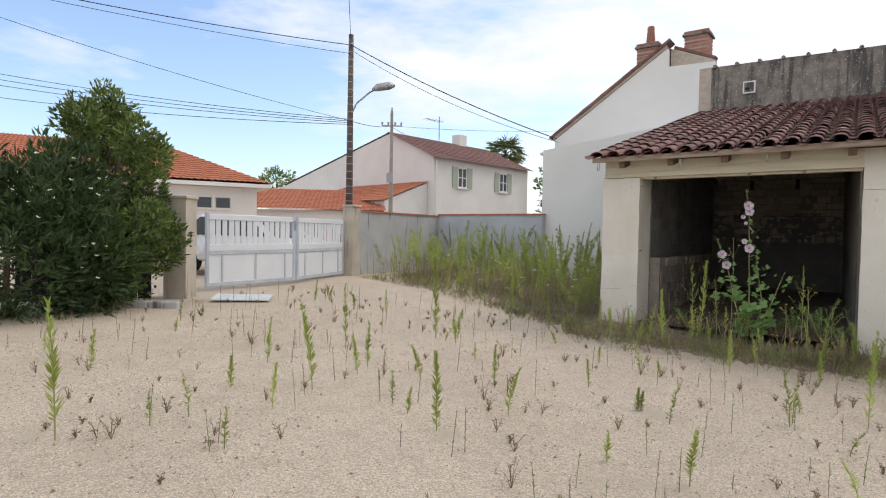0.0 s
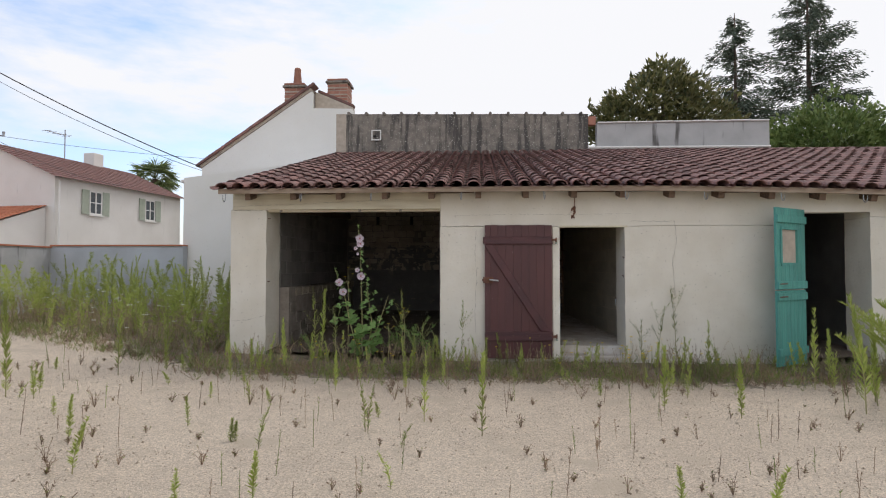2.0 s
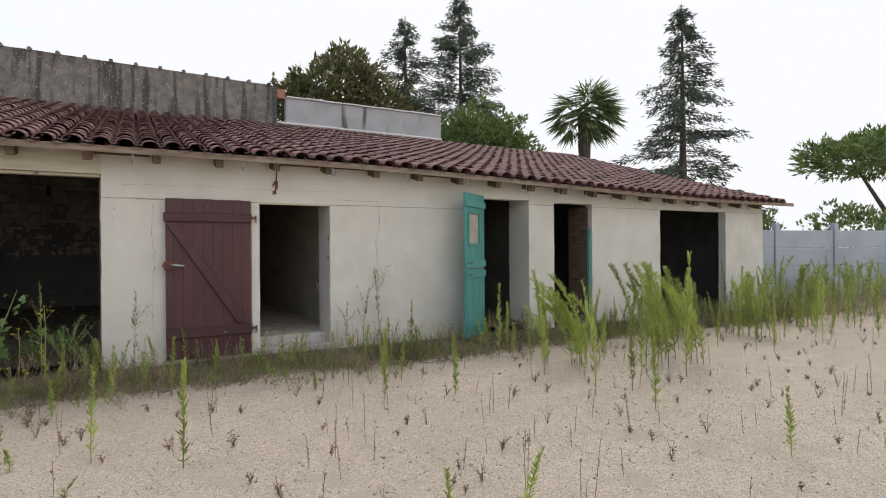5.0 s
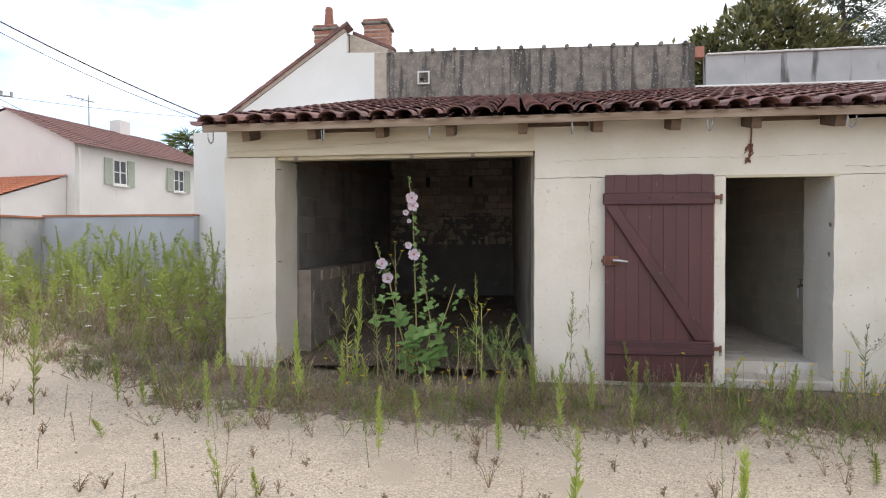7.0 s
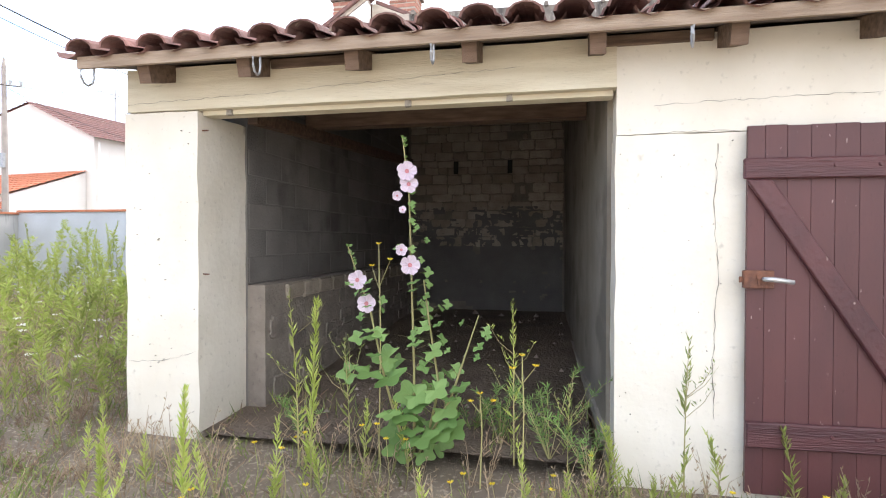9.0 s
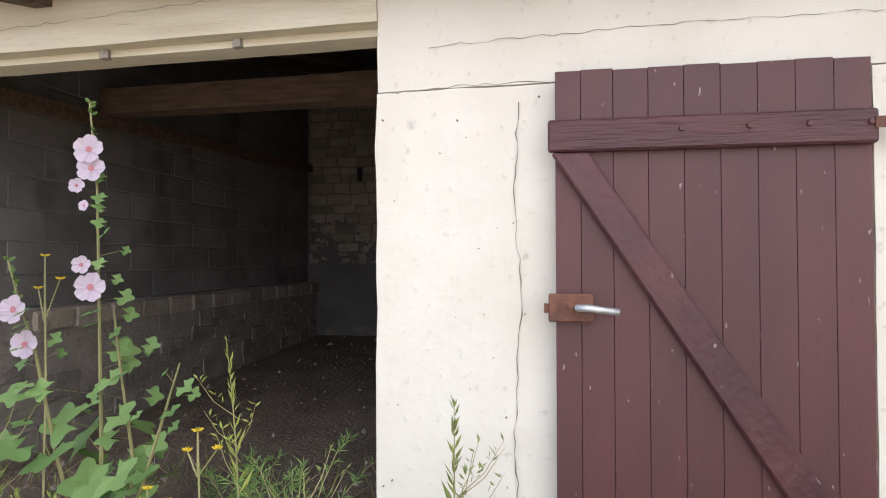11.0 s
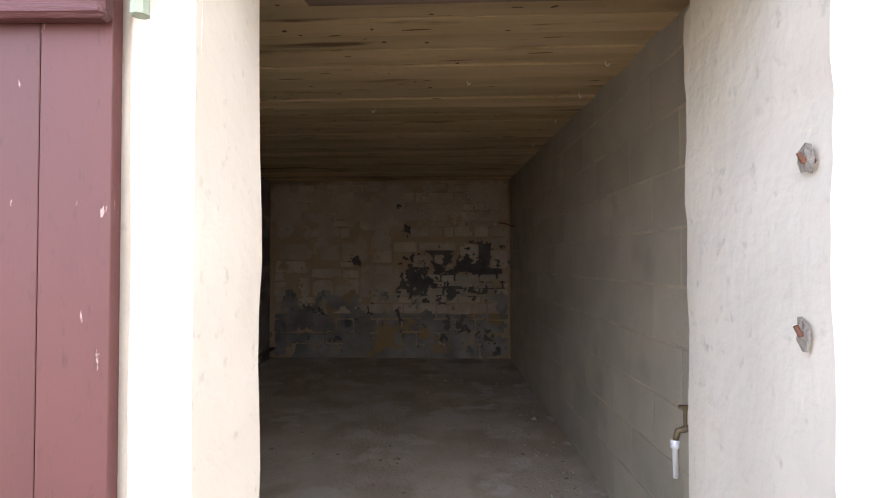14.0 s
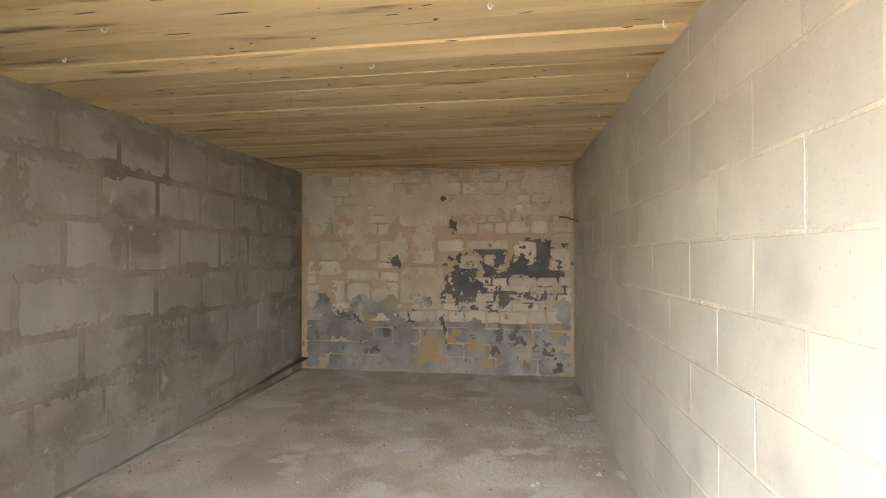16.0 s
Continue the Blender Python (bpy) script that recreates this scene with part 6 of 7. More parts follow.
def tree(name, label, x, y, trunk_h, trunk_r, blobs, n, ln, wd, leafm, seed, tuft=5, limbs=5):
    rnd = random.Random(seed)
    t = thing(name, label, "tree" if "bush" not in name else "bush", pose(x, y, 0))
    bm = bmesh.new()
    tube(bm, [(0, 0, -0.1), (0.03, 0.02, trunk_h * 0.5), (0, 0.05, trunk_h)], [trunk_r, trunk_r * 0.75, trunk_r * 0.4], 8)
    for i in range(limbs):
        b = blobs[i % len(blobs)]
        tube(bm, [(0, 0, trunk_h * rnd.uniform(0.3, 0.7)), (b[0] * 0.5, b[1] * 0.5, (b[2] + trunk_h * 0.5) / 2), (b[0], b[1], b[2])],
             [trunk_r * 0.5, trunk_r * 0.35, trunk_r * 0.12], 6)
    part("trunk", bm, M_bark, t, smooth=True)
    s = Soup()
    crown(s, blobs, n, ln, wd, rnd, tuft)
    s.make("crown", leafm, t)
    return t


rnd = random.Random(17)
EVER_LUMPS = [(0, 0, 1.0, 0.60, 0.55, 0.85), (0, 0, 2.1, 0.62, 0.58, 0.85), (-0.1, -0.05, 2.95, 0.34, 0.32, 0.42)]
for i in range(40):
    a, z = rnd.uniform(0, 6.283), rnd.uniform(0.5, 2.95)
    r = 0.72 * math.sqrt(max(0.15, 1 - ((z - 1.75) / 1.5) ** 2))
    q = rnd.uniform(0.18, 0.32)
    EVER_LUMPS.append((r * math.cos(a), r * math.sin(a), z, q, q, q * rnd.uniform(0.9, 1.5)))
tree("evergreen_tree", "dense dark evergreen shrub-tree beside the gate", -5.45, -4.5, 2.4, 0.09,
     EVER_LUMPS, 5600, 0.085, 0.032, L_ever, 1, 7)
ol = tree("oleander_bush", "dark oleander bush with scattered white flowers", -5.25, -5.85, 1.3, 0.05,
          [(0, 0.2, 0.9, 0.95, 0.95, 0.85), (0.1, 0.45, 1.65, 0.75, 0.7, 0.7), (-0.5, -0.6, 1.6, 0.9, 0.9, 0.85), (0.4, 0.9, 0.9, 0.5, 0.5, 0.7)],
          3400, 0.13, 0.032, L_olean, 2, 6)
rnd = random.Random(6)
for i in range(20):
    a, zz = rnd.uniform(-1.2, 1.1), rnd.uniform(0.7, 2.2)
    q = 0.95 * math.sqrt(max(0.2, 1 - ((zz - 1.2) / 1.35) ** 2)) * rnd.uniform(0.92, 1.08)
    p = Vector((0.1 + q * math.cos(a), 0.3 + q * math.sin(a), zz))
    s = Soup()
    for k in range(6):
        s.leaf(p, (math.cos(a) * 0.5 + math.cos(k * 1.05), math.sin(a) * 0.5 + math.sin(k * 1.05), rnd.uniform(0, 0.8)), 0.03, 0.022, None, rnd)
    s.make("flower", L_white, ol, "small white flower")
tree("magnolia_tree", "large dark magnolia behind the parapet", 10.4, 13.6, 7.0, 0.22,
     [(0, 0, 7.4, 1.9, 1.6, 1.3), (-1.2, 0, 6.4, 1.4, 1.4, 1.4), (1.5, 0, 6.6, 1.5, 1.4, 1.5), (0.4, 0, 8.4, 0.9, 0.9, 0.8), (0.3, 0, 5.5, 2.2, 1.6, 1.2)],
     2300, 0.28, 0.11, L_mag, 3, 6)
tree("broadleaf_tree", "rounded green broadleaf tree behind the roof", 16.1, 12.6, 4.6, 0.2,
     [(0, 0, 5.6, 2.1, 1.9, 1.5), (1.2, -0.6, 4.9, 1.5, 1.5, 1.2), (-1.0, 0.3, 5.2, 1.5, 1.5, 1.2)], 2200, 0.22, 0.10, L_bush, 4, 6)
tree("distant_tree", "green tree behind the far house", -12.4, 26.5, 4.0, 0.2, [(0, 0, 4.6, 2.0, 2.0, 1.7), (0.8, -0.5, 3.2, 1.8, 1.8, 1.5)], 500, 0.28, 0.13, L_bush, 5)
tree("distant_tree", "small tree top behind the far roofs", -33, 19, 5.0, 0.2, [(0, 0, 5.2, 1.2, 1.2, 0.8)], 160, 0.28, 0.12, L_bush, 15)
tree("umbrella_pine", "broad flat-topped pine in the distance", 44, 9.5, 6.0, 0.3,
     [(0, 0, 7.0, 5.5, 4.5, 1.3), (2.5, 0, 7.6, 3.5, 3, 1.1), (-2.5, 1, 6.6, 3, 3, 1.1)], 900, 0.5, 0.14, L_bush, 6, 7)
for i, (x, y, r) in enumerate(((31, 10.5, 2.0), (34, 7, 2.2), (37, 5, 2.4), (40, 1.5, 2.4), (43, -3, 2.6), (27, 13, 2.0))):
    tree("hedge_bush", "leafy green bush beyond the fence", x, y, 1.5, 0.1, [(0, 0, 1.7, r, r, 1.5), (0.6, 0.3, 2.3, r * 0.7, r * 0.7, 1.1)], 420, 0.26, 0.12, L_bush, 20 + i)


def conifer(x, y, H, R, seed, droop, label, low=0.12):
    rnd = random.Random(seed)
    t = thing("conifer", label, "tree", pose(x, y, 0))
    bm = bmesh.new()
    tube(bm, [(0, 0, -0.1), (0, 0, H * 0.5), (0, 0, H)], [0.24, 0.14, 0.02], 8)
    z = H * low
    s = Soup()
    while z < H * 0.99:
        k = 1 - z / H
        for b in range(rnd.randint(4, 6) if z > H * 0.3 else 3):
            a = rnd.uniform(0, 6.283)
            ln = R * (k ** 0.8) * rnd.uniform(0.35, 1.2) + 0.15
            pts = [(math.cos(a) * ln * u, math.sin(a) * ln * u, z + ln * (0.10 * u - droop * u * u) + 0.12 * ln * max(0, u - 0.75)) for u in (0, 0.35, 0.7, 1.0)]
            tube(bm, pts, [0.035 * k + 0.01, 0.02 * k + 0.008, 0.012, 0.006], 4, False)
            for q in range(int(24 + ln * 56)):
                u = rnd.uniform(0.15, 1.0)
                f = u * 3
                i = min(int(f), 2)
                p = Vector(pts[i]).lerp(Vector(pts[i + 1]), f - i)
                side = rnd.uniform(-1, 1)
                p += Vector((rnd.gauss(0, 0.06) * ln, rnd.gauss(0, 0.06) * ln, rnd.gauss(-0.10, 0.10)))
                d = Vector((math.cos(a + side), math.sin(a + side), rnd.uniform(-1.0, 0.25)))
                s.leaf(p, d, rnd.uniform(0.16, 0.42) * (0.6 + 0.6 * k), rnd.uniform(0.04, 0.07), None, rnd)
        z += rnd.uniform(0.28, 0.46) * (0.6 + 0.7 * k)
    part("trunk", bm, M_bark, t)
    s.make("needles", L_con, t)


conifer(19.4, 19.5, 15.4, 5.4, 1, 0.10, "tall dark fir behind the sheds")
conifer(15.6, 18.6, 13.2, 4.4, 2, 0.20, "slender drooping cedar behind the sheds")
conifer(25.4, 9.8, 12.4, 4.0, 3, 0.22, "tall dark spruce with drooping branches")


def palm(x, y, H, R, seed, label):
    rnd = random.Random(seed)
    t = thing("fan_palm", label, "palm tree", pose(x, y, 0))
    bm = bmesh.new()
    tube(bm, [(0, 0, -0.1)] + [(0.02 * math.sin(i), 0, H * i / 12) for i in range(1, 13)], [0.3] + [0.24 + 0.03 * (i % 2) for i in range(12)], 10)
    part("trunk", bm, M_bark, t)
    pet, bl = Soup(), Soup()
    for i in range(64):
        a = rnd.uniform(0, 6.283)
        el = rnd.uniform(-0.7, 1.25)
        d = Vector((math.cos(a) * math.cos(el), math.sin(a) * math.cos(el), math.sin(el)))
        p0 = Vector((0, 0, H + 0.05))
        p1 = p0 + d * R * rnd.uniform(0.45, 0.6)
        pet.stem([tuple(p0), tuple(p1)], 0.02, 0.012)
        sd = d.cross(Vector((0, 0, 1))).normalized()
        for k in range(15):
            b = -1.35 + 2.7 * k / 14
            dd2 = (d * math.cos(b) + sd * math.sin(b) + Vector((0, 0, -0.55))).normalized()
            bl.leaf(p1, dd2, R * 0.60 * rnd.uniform(0.7, 1.05), 0.075, None, rnd)
    pet.make("leaf_stalks", L_palm, t)
    bl.make("fronds", L_palm, t)


palm(19.9, 10.3, 6.7, 1.7, 4, "fan palm rising behind the roof")
palm(-19.5, 30.5, 7.6, 1.8, 5, "distant palm behind the far house")


# ---- pieces: store room, garage, roof tiles ----
def share(name, meshes, parent, m, pick):
    ob = new(name, meshes[pick % len(meshes)])
    ob.parent = parent
    ob.matrix_basis = m
    return ob


def block_mesh(lx, h, d, material, seed, bevel=0.006):
    rnd = random.Random(seed)
    bm = bmesh.new()
    vs = box(bm, 0, 0, 0, lx, d, h)
    for v in vs:
        v.co += Vector((rnd.uniform(-1, 1), 0, rnd.uniform(-1, 1))) * bevel * 0.6
    return mesh_of(bm, "block", material, bevel)


# right wall of the store: 0.2 m courses; each block stands 2 mm behind the joint fillets
right_blocks = [block_mesh(0.488, 0.188, 0.014, M_block, i, 0.001) for i in range(3)]
half_block = [block_mesh(0.238, 0.188, 0.014, M_block, 9, 0.001)]
skew = math.degrees(math.atan(0.05))
for c in range(11):
    z = 0.046 + 0.2 * c
    y = 0.58 + (0.25 if c % 2 else 0.0) - (0.25 if c % 2 else 0)
    first = c % 2
    while y < 5.55:
        lx = 0.25 if first else 0.5
        first = 0
        if y + lx > 5.62:
            break
        x = 5.955 - 0.05 * y
        # local x runs along the wall, local y points into it
        m = pose(x - 0.05 * (lx - 0.006) + 0.0055, y + lx - 0.006, z, 0, 0, -90 + skew)
        ob = share("block", right_blocks if lx > 0.3 else half_block, rw, m, c + int(y * 7))
        y += lx

# left wall of the store: larger, older blocks
divider = bpy.data.objects["wall_divider"]
lens_left = [0.40, 0.43, 0.455, 0.475, 0.445]
left_blocks = [block_mesh(lens_left[i], 0.250 + 0.006 * (i % 2), 0.012, M_blockold, 20 + i, 0.003) for i in range(5)]
rl = random.Random(77)
for c in range(8):
    z = 0.185 + 0.288 * (c - 0) - 0.02
    y = 0.60 + (0.26 if c % 2 else 0.02)
    while y < 5.2:
        m = pose(3.1522 - 0.0425 * y + 0.0008 * math.sin(c * 3 + y * 5), y, z, 0, 0, 90 + math.degrees(math.atan(0.0425)))
        k = rl.randrange(5)
        share("block", left_blocks, divider, m, k)
        y += lens_left[k] + rl.uniform(0.022, 0.05)
bm = bmesh.new()
rough_box(bm, 3.06, 0.25, 0.16, 3.185, 5.60, 0.238, 0.06, 0.012, 9)
for v in bm.verts:
    v.co.x -= 0.0425 * v.co.y
part("skirting", bm, M_blockold, divider, "rough cement fillet along the floor")

# rear wall of the store
back = bpy.data.objects["wall_store_back"]


def patch(name, x0, x1, z0, z1, material, y, parent, seed, ragged=0.12, cell=0.035, thick=0.006, fade_left=0.0, freq=4.0, level=0.06, blot=False):
    """A ragged sheet of render: only cells under a noisy edge remain."""
    verts, faces, idx = [], [], {}
    nx, nz = int((x1 - x0) / cell), int((z1 - z0) / cell)
    keep = set()
    for i in range(nx):
        for j in range(nz):
            x, z = x0 + i * cell, z0 + j * cell
            e = min(x - x0, x1 - x + 0.1, z1 - z, z - z0) if fade_left else min(x - x0 + 0.3, x1 - x + 0.3, z1 - z, z - z0 + 0.3)
            if fade_left:
                e = min(e * 3, 0.3) - 0.15
            if blot:
                e = 0.30 - 0.42 * math.hypot((2 * x - x0 - x1) / (x1 - x0), (2 * z - z0 - z1) / (z1 - z0))
            if e + ragged * noise.fractal((x * freq, z * freq, seed), 1.0, 2.0, 4) * 2.2 > level:
                keep.add((i, j))

    def v(i, j, k):
        if (i, j, k) not in idx:
            idx[(i, j, k)] = len(verts)
            w = 0.012
            verts.append((x0 + i * cell + w * noise.noise((i * 1.7, j * 1.7, seed)), y - (thick if k else 0) - 0.003 * noise.noise((i * 0.5, j * 0.5, seed)),
                          z0 + j * cell + w * noise.noise((i * 1.7, j * 1.7, seed + 9))))
        return idx[(i, j, k)]
    for i, j in keep:
        faces.append((v(i, j, 1), v(i + 1, j, 1), v(i + 1, j + 1, 1), v(i, j + 1, 1)))
        for di, dj, p, q in ((-1, 0, (0, 0), (0, 1)), (1, 0, (1, 0), (1, 1)), (0, -1, (0, 0), (1, 0)), (0, 1, (0, 1), (1, 1))):
            if (i + di, j + dj) not in keep:
                faces.append((v(i + p[0], j + p[1], 1), v(i + q[0], j + q[1], 1), v(i + q[0], j + q[1], 0), v(i + p[0], j + p[1], 0)))
    me = bpy.data.meshes.new(name)
    me.from_pydata(verts, [], faces)
    me.materials.append(material)
    ob = new(name, me)
    ob.parent = parent
    return ob


# mortar smeared ragged over the joints of the left wall, and a vertical seam
for c in range(8):
    z = 0.146 + 0.288 * c
    ob = patch("mortar_smear", 0.58, 5.3, z - 0.055, z + 0.062, M_jointdark, 0.0005, divider, c * 1.7, 0.11, 0.0125, 0.0035, 1, 4, -0.06)
    ob.matrix_basis = pose(3.15, 0, 0, 0, 0, 90 + math.degrees(math.atan(0.0425)))
for i in range(26):
    u, z = rl.uniform(0.6, 4.8), 0.16 + 0.288 * rl.randint(0, 6)
    ob = patch("mortar_smear", u, u + rl.uniform(0.07, 0.16), z, z + 0.27, M_jointdark, 0.0002, divider, i * 1.7, 0.12, 0.0125, 0.0035, 0, 5, -0.04, True)
    ob.matrix_basis = pose(3.15, 0, 0, 0, 0, 90 + math.degrees(math.atan(0.0425)))
bm = bmesh.new()
tube(bm, [(3.15 - 0.0425 * 3.42, 3.42 + 0.006 * math.sin(i * 1.9), 0.3 + 0.17 * i) for i in range(12)], [0.0035 + 0.003 * math.sin(i * 2.3) for i in range(12)], 5)
part("crack", bm, M_jointdark, divider, "dark upright seam between blocks")


hole = patch("broken_plaster", 4.955, 5.065, 2.03, 2.24, M_rust, -0.006, None, 3.7, 0.16, 0.008, 0.003, freq=14, level=0.02, blot=True)
tagged(hole, "rusty broken plaster round a cut cable", "wall marks", kind="structure")


def stone_mesh(w, h, seed, material, proud=0.02):
    """A hand-cut stone: a squarish wavy outline, worn arrises and an uneven face."""
    rnd = random.Random(seed)
    w, h = max(w, 0.03), max(h, 0.03)
    cut = [min(w, h) * rnd.uniform(0.06, 0.26) for i in range(4)]
    rim = []
    for k, (sx, sz) in enumerate(((-1, -1), (1, -1), (1, 1), (-1, 1))):
        cx, cz = sx * w / 2, sz * h / 2
        ends = [(cx, cz - sz * cut[k]), (cx - sx * cut[k], cz)]
        mid = (cx - sx * cut[k] * 0.3, cz - sz * cut[k] * 0.3)
        rim += [ends[0], mid, ends[1]] if k in (0, 2) else [ends[1], mid, ends[0]]
        rim.append((rnd.uniform(-0.2, 0.2) * w, cz) if k in (0, 2) else (cx, rnd.uniform(-0.2, 0.2) * h))
    # walk round by angle so that the outline never crosses itself
    rim.sort(key=lambda q: math.atan2(q[1] / h, q[0] / w))
    jit = 0.007
    rim = [(x + rnd.uniform(-jit, jit), z + rnd.uniform(-jit, jit)) for x, z in rim]
    inset = min(0.009, 0.2 * min(w, h))
    base, front, face = [], [], []
    bm = bmesh.new()
    for x, z in rim:
        kx, kz = 1 - 2 * inset / w, 1 - 2 * inset / h
        base.append(bm.verts.new((x, 0.0, z)))
        front.append(bm.verts.new((x * 0.995, -proud * 0.62, z * 0.99)))
        face.append(bm.verts.new((x * kx, -proud * rnd.uniform(0.85, 1.1), z * kz)))
    n = len(rim)
    for i in range(n):
        j = (i + 1) % n
        bm.faces.new((base[i], base[j], front[j], front[i]))
        bm.faces.new((front[i], front[j], face[j], face[i]))
    bm.faces.new(face)
    return mesh_of(bm, "stone", material)


# the stones that stand out by size: left, top, right, bottom in wall units of 3 mm
STONES = [(398, 348, 552, 468), (438, 235, 520, 340), (395, 112, 575, 220), (298, 398, 396, 468), (210, 362, 328, 396), (330, 366, 396, 398),
        (85, 265, 200, 330), (243, 272, 322, 330), (330, 265, 430, 335), (775, 268, 850, 345), (890, 290, 960, 362), (680, 310, 755, 358),
        (600, 312, 665, 358), (525, 262, 615, 300), (625, 262, 765, 295), (215, 405, 296, 465), (130, 395, 208, 465)]
big = [(2.768 + (a + c) / 664, 2.368 - (b + d) / 650, (c - a) / 332 + 0.006, (d - b) / 325 + 0.006) for a, b, c, d in STONES]
for i, (x, z, w, h) in enumerate(big):
    ob = new("stone", stone_mesh(w - 0.014, h - 0.012, 90 + i, M_stone, 0.017))
    ob.parent = back
    ob.matrix_basis = pose(x, 5.586, z)


def rubble(parent, y, x0, x1, z0, z1, material, seed, keepout=(), lo=0.08, hi=0.17, wlo=0.12, whi=0.34, proud=0.016, skip=0.04):
    rnd = random.Random(seed)
    z = z0
    shapes = {}
    placed = list(keepout)
    while z < z1 - lo * 0.6:
        h = min(rnd.uniform(lo, hi), z1 - z)
        x = x0 + rnd.uniform(0, 0.03)
        while x < x1 - 0.05:
            w = min(rnd.uniform(wlo, whi), x1 - x)
            cx, cz = x + w / 2, z + h / 2 + rnd.uniform(-0.008, 0.008)
            clash = any(abs(cx - a) < (w + c) / 2 - 0.02 and abs(cz - b) < (h + d) / 2 - 0.02 for a, b, c, d in keepout)
            if not clash and w > 0.06 and rnd.random() > skip:
                ob = new("stone", stone_mesh(w - 0.012, h - 0.010, rnd.random(), material, proud))
                ob.parent = parent
                ob.matrix_basis = pose(cx, y, cz, 0, rnd.uniform(-2, 2) + 180 * rnd.randint(0, 1), 0)
                placed.append((cx, cz, w, h))
            x += w
        z += h
    for i in range(500):
        w, h = 0.04 * rnd.randint(2, 5), 0.03 * rnd.randint(2, 4)
        cx, cz = rnd.uniform(x0 + w / 2, x1 - w / 2), rnd.uniform(z0 + h / 2, z1 - h / 2)
        if any(abs(cx - a) < (w + c) / 2 - 0.004 and abs(cz - b) < (h + d) / 2 - 0.004 for a, b, c, d in placed):
            continue
        placed.append((cx, cz, w, h))
        key = (round(w / 0.04), round(h / 0.03))
        if key not in shapes:
            shapes[key] = stone_mesh(w - 0.01, h - 0.008, rnd.random(), material, proud)
        ob = new("stone", shapes[key])
        ob.parent = parent
        ob.matrix_basis = pose(cx, y, cz, 0, rnd.uniform(-3, 3), 0)


rubble(back, 5.586, 2.96, 5.66, 0.74, 2.26, M_stone, 5, big, 0.07, 0.15, 0.09, 0.30, 0.014, 0.02)
rubble(back, 5.586, 2.96, 5.66, 0.24, 0.74, M_damp, 6, (), 0.09, 0.17, 0.12, 0.34, 0.014, 0.05)
# black damp cement filling the joints, ragged smears of it over the stones
for x0, x1, z0, z1, sd in ((4.36, 5.20, 0.78, 1.48, 3.3), (4.55, 5.68, 1.12, 1.58, 2.6), (5.20, 5.68, 0.80, 1.60, 7.2), (3.80, 4.06, 1.25, 1.46, 4.3),
                           (4.42, 4.56, 1.58, 1.84, 3.9), (3.05, 3.75, 0.66, 0.88, 5.3), (3.90, 4.25, 0.60, 0.88, 8.1)):
    patch("soot_patch", x0, x1, z0, z1, M_soot, 5.580, back, sd, 0.16, 0.012, 0.004, freq=6, blot=True)
for x0, x1, z0, z1, sd, lv in ((4.36, 4.90, 0.84, 1.36, 8.1, 0.03), (4.56, 5.66, 1.10, 1.52, 2.9, 0.17), (3.82, 4.04, 1.27, 1.44, 4.7, 0.16), (4.46, 4.53, 1.60, 1.80, 3.1, 0.05),
                               (4.36, 4.46, 1.92, 2.02, 6.1, 0.1), (3.08, 3.72, 0.66, 0.90, 5.9, 0.22), (5.30, 5.66, 0.22, 0.60, 1.1, 0.16), (4.32, 4.50, 0.55, 1.0, 9.4, 0.2),
                               (4.60, 5.66, 0.80, 1.15, 1.4, 0.22), (4.5, 5.6, 0.3, 0.85, 5.2, 0.25), (3.0, 4.2, 0.28, 0.62, 6.2, 0.40), (5.30, 5.48, 1.2, 1.6, 2.2, 0.14)):
    patch("soot_patch", x0, x1, z0, z1, M_soot, 5.5672, back, sd, 0.20, 0.009, 0.002, freq=12, level=lv, blot=True)
patch("damp_patch", 2.93, 5.66, 0.20, 0.66, M_damp, 5.5675, back, 7.7, 0.34, 0.012, 0.003, freq=6, level=0.34)
patch("damp_patch", 2.93, 5.66, 0.45, 1.02, M_damp, 5.5685, back, 2.2, 0.40, 0.012, 0.003, 1, 4, 0.24)
patch("mortar_smear", 2.93, 5.66, 0.85, 2.0, M_stonemortar, 5.5725, back, 6.6, 0.42, 0.012, 0.004, 1, 7, 0.44)
M_limewash = mat("pale_limewash", (0.56, 0.49, 0.39), (0.47, 0.40, 0.31), scale=4, bump=0.5, bscale=35)
patch("limewash_patch", 2.93, 5.66, 1.80, 2.26, M_limewash, 5.5695, back, 9.9, 0.45, 0.012, 0.003, freq=5, level=0.10)
patch("limewash_patch", 2.93, 4.30, 1.30, 1.95, M_limewash, 5.5690, back, 4.4, 0.40, 0.012, 0.003, 1, 5, 0.28)

# plank ceiling of the store, one mesh
rnd = random.Random(4)
bm = bmesh.new()
y = 0.042
while y < 5.58:
    w = rnd.uniform(0.15, 0.19)
    za, zb = 2.125 + 0.026 * y, 2.125 + 0.026 * (y + w)
    j = rnd.uniform(-0.002, 0.007)
    vs = box(bm, 3.115 - 0.0425 * y, y + 0.0035, 0, 6.05, min(5.59, y + w - 0.0035), 0.022)
    for v in vs:
        v.co.z += (za if v.co.y < y + w / 2 else zb) + j + 0.006 * noise.noise((v.co.x * 2, y * 3, 0))
    y += w
bmesh.ops.bevel(bm, geom=bm.edges[:], offset=0.0018, segments=1, affect="EDGES")
tagged(part("ceiling", bm, M_plank), "knotty pine plank ceiling darkened with age", "ceiling", kind="structure")
# Unseen dark sheet added over the planks so the gaps between them look black.
bm = bmesh.new()
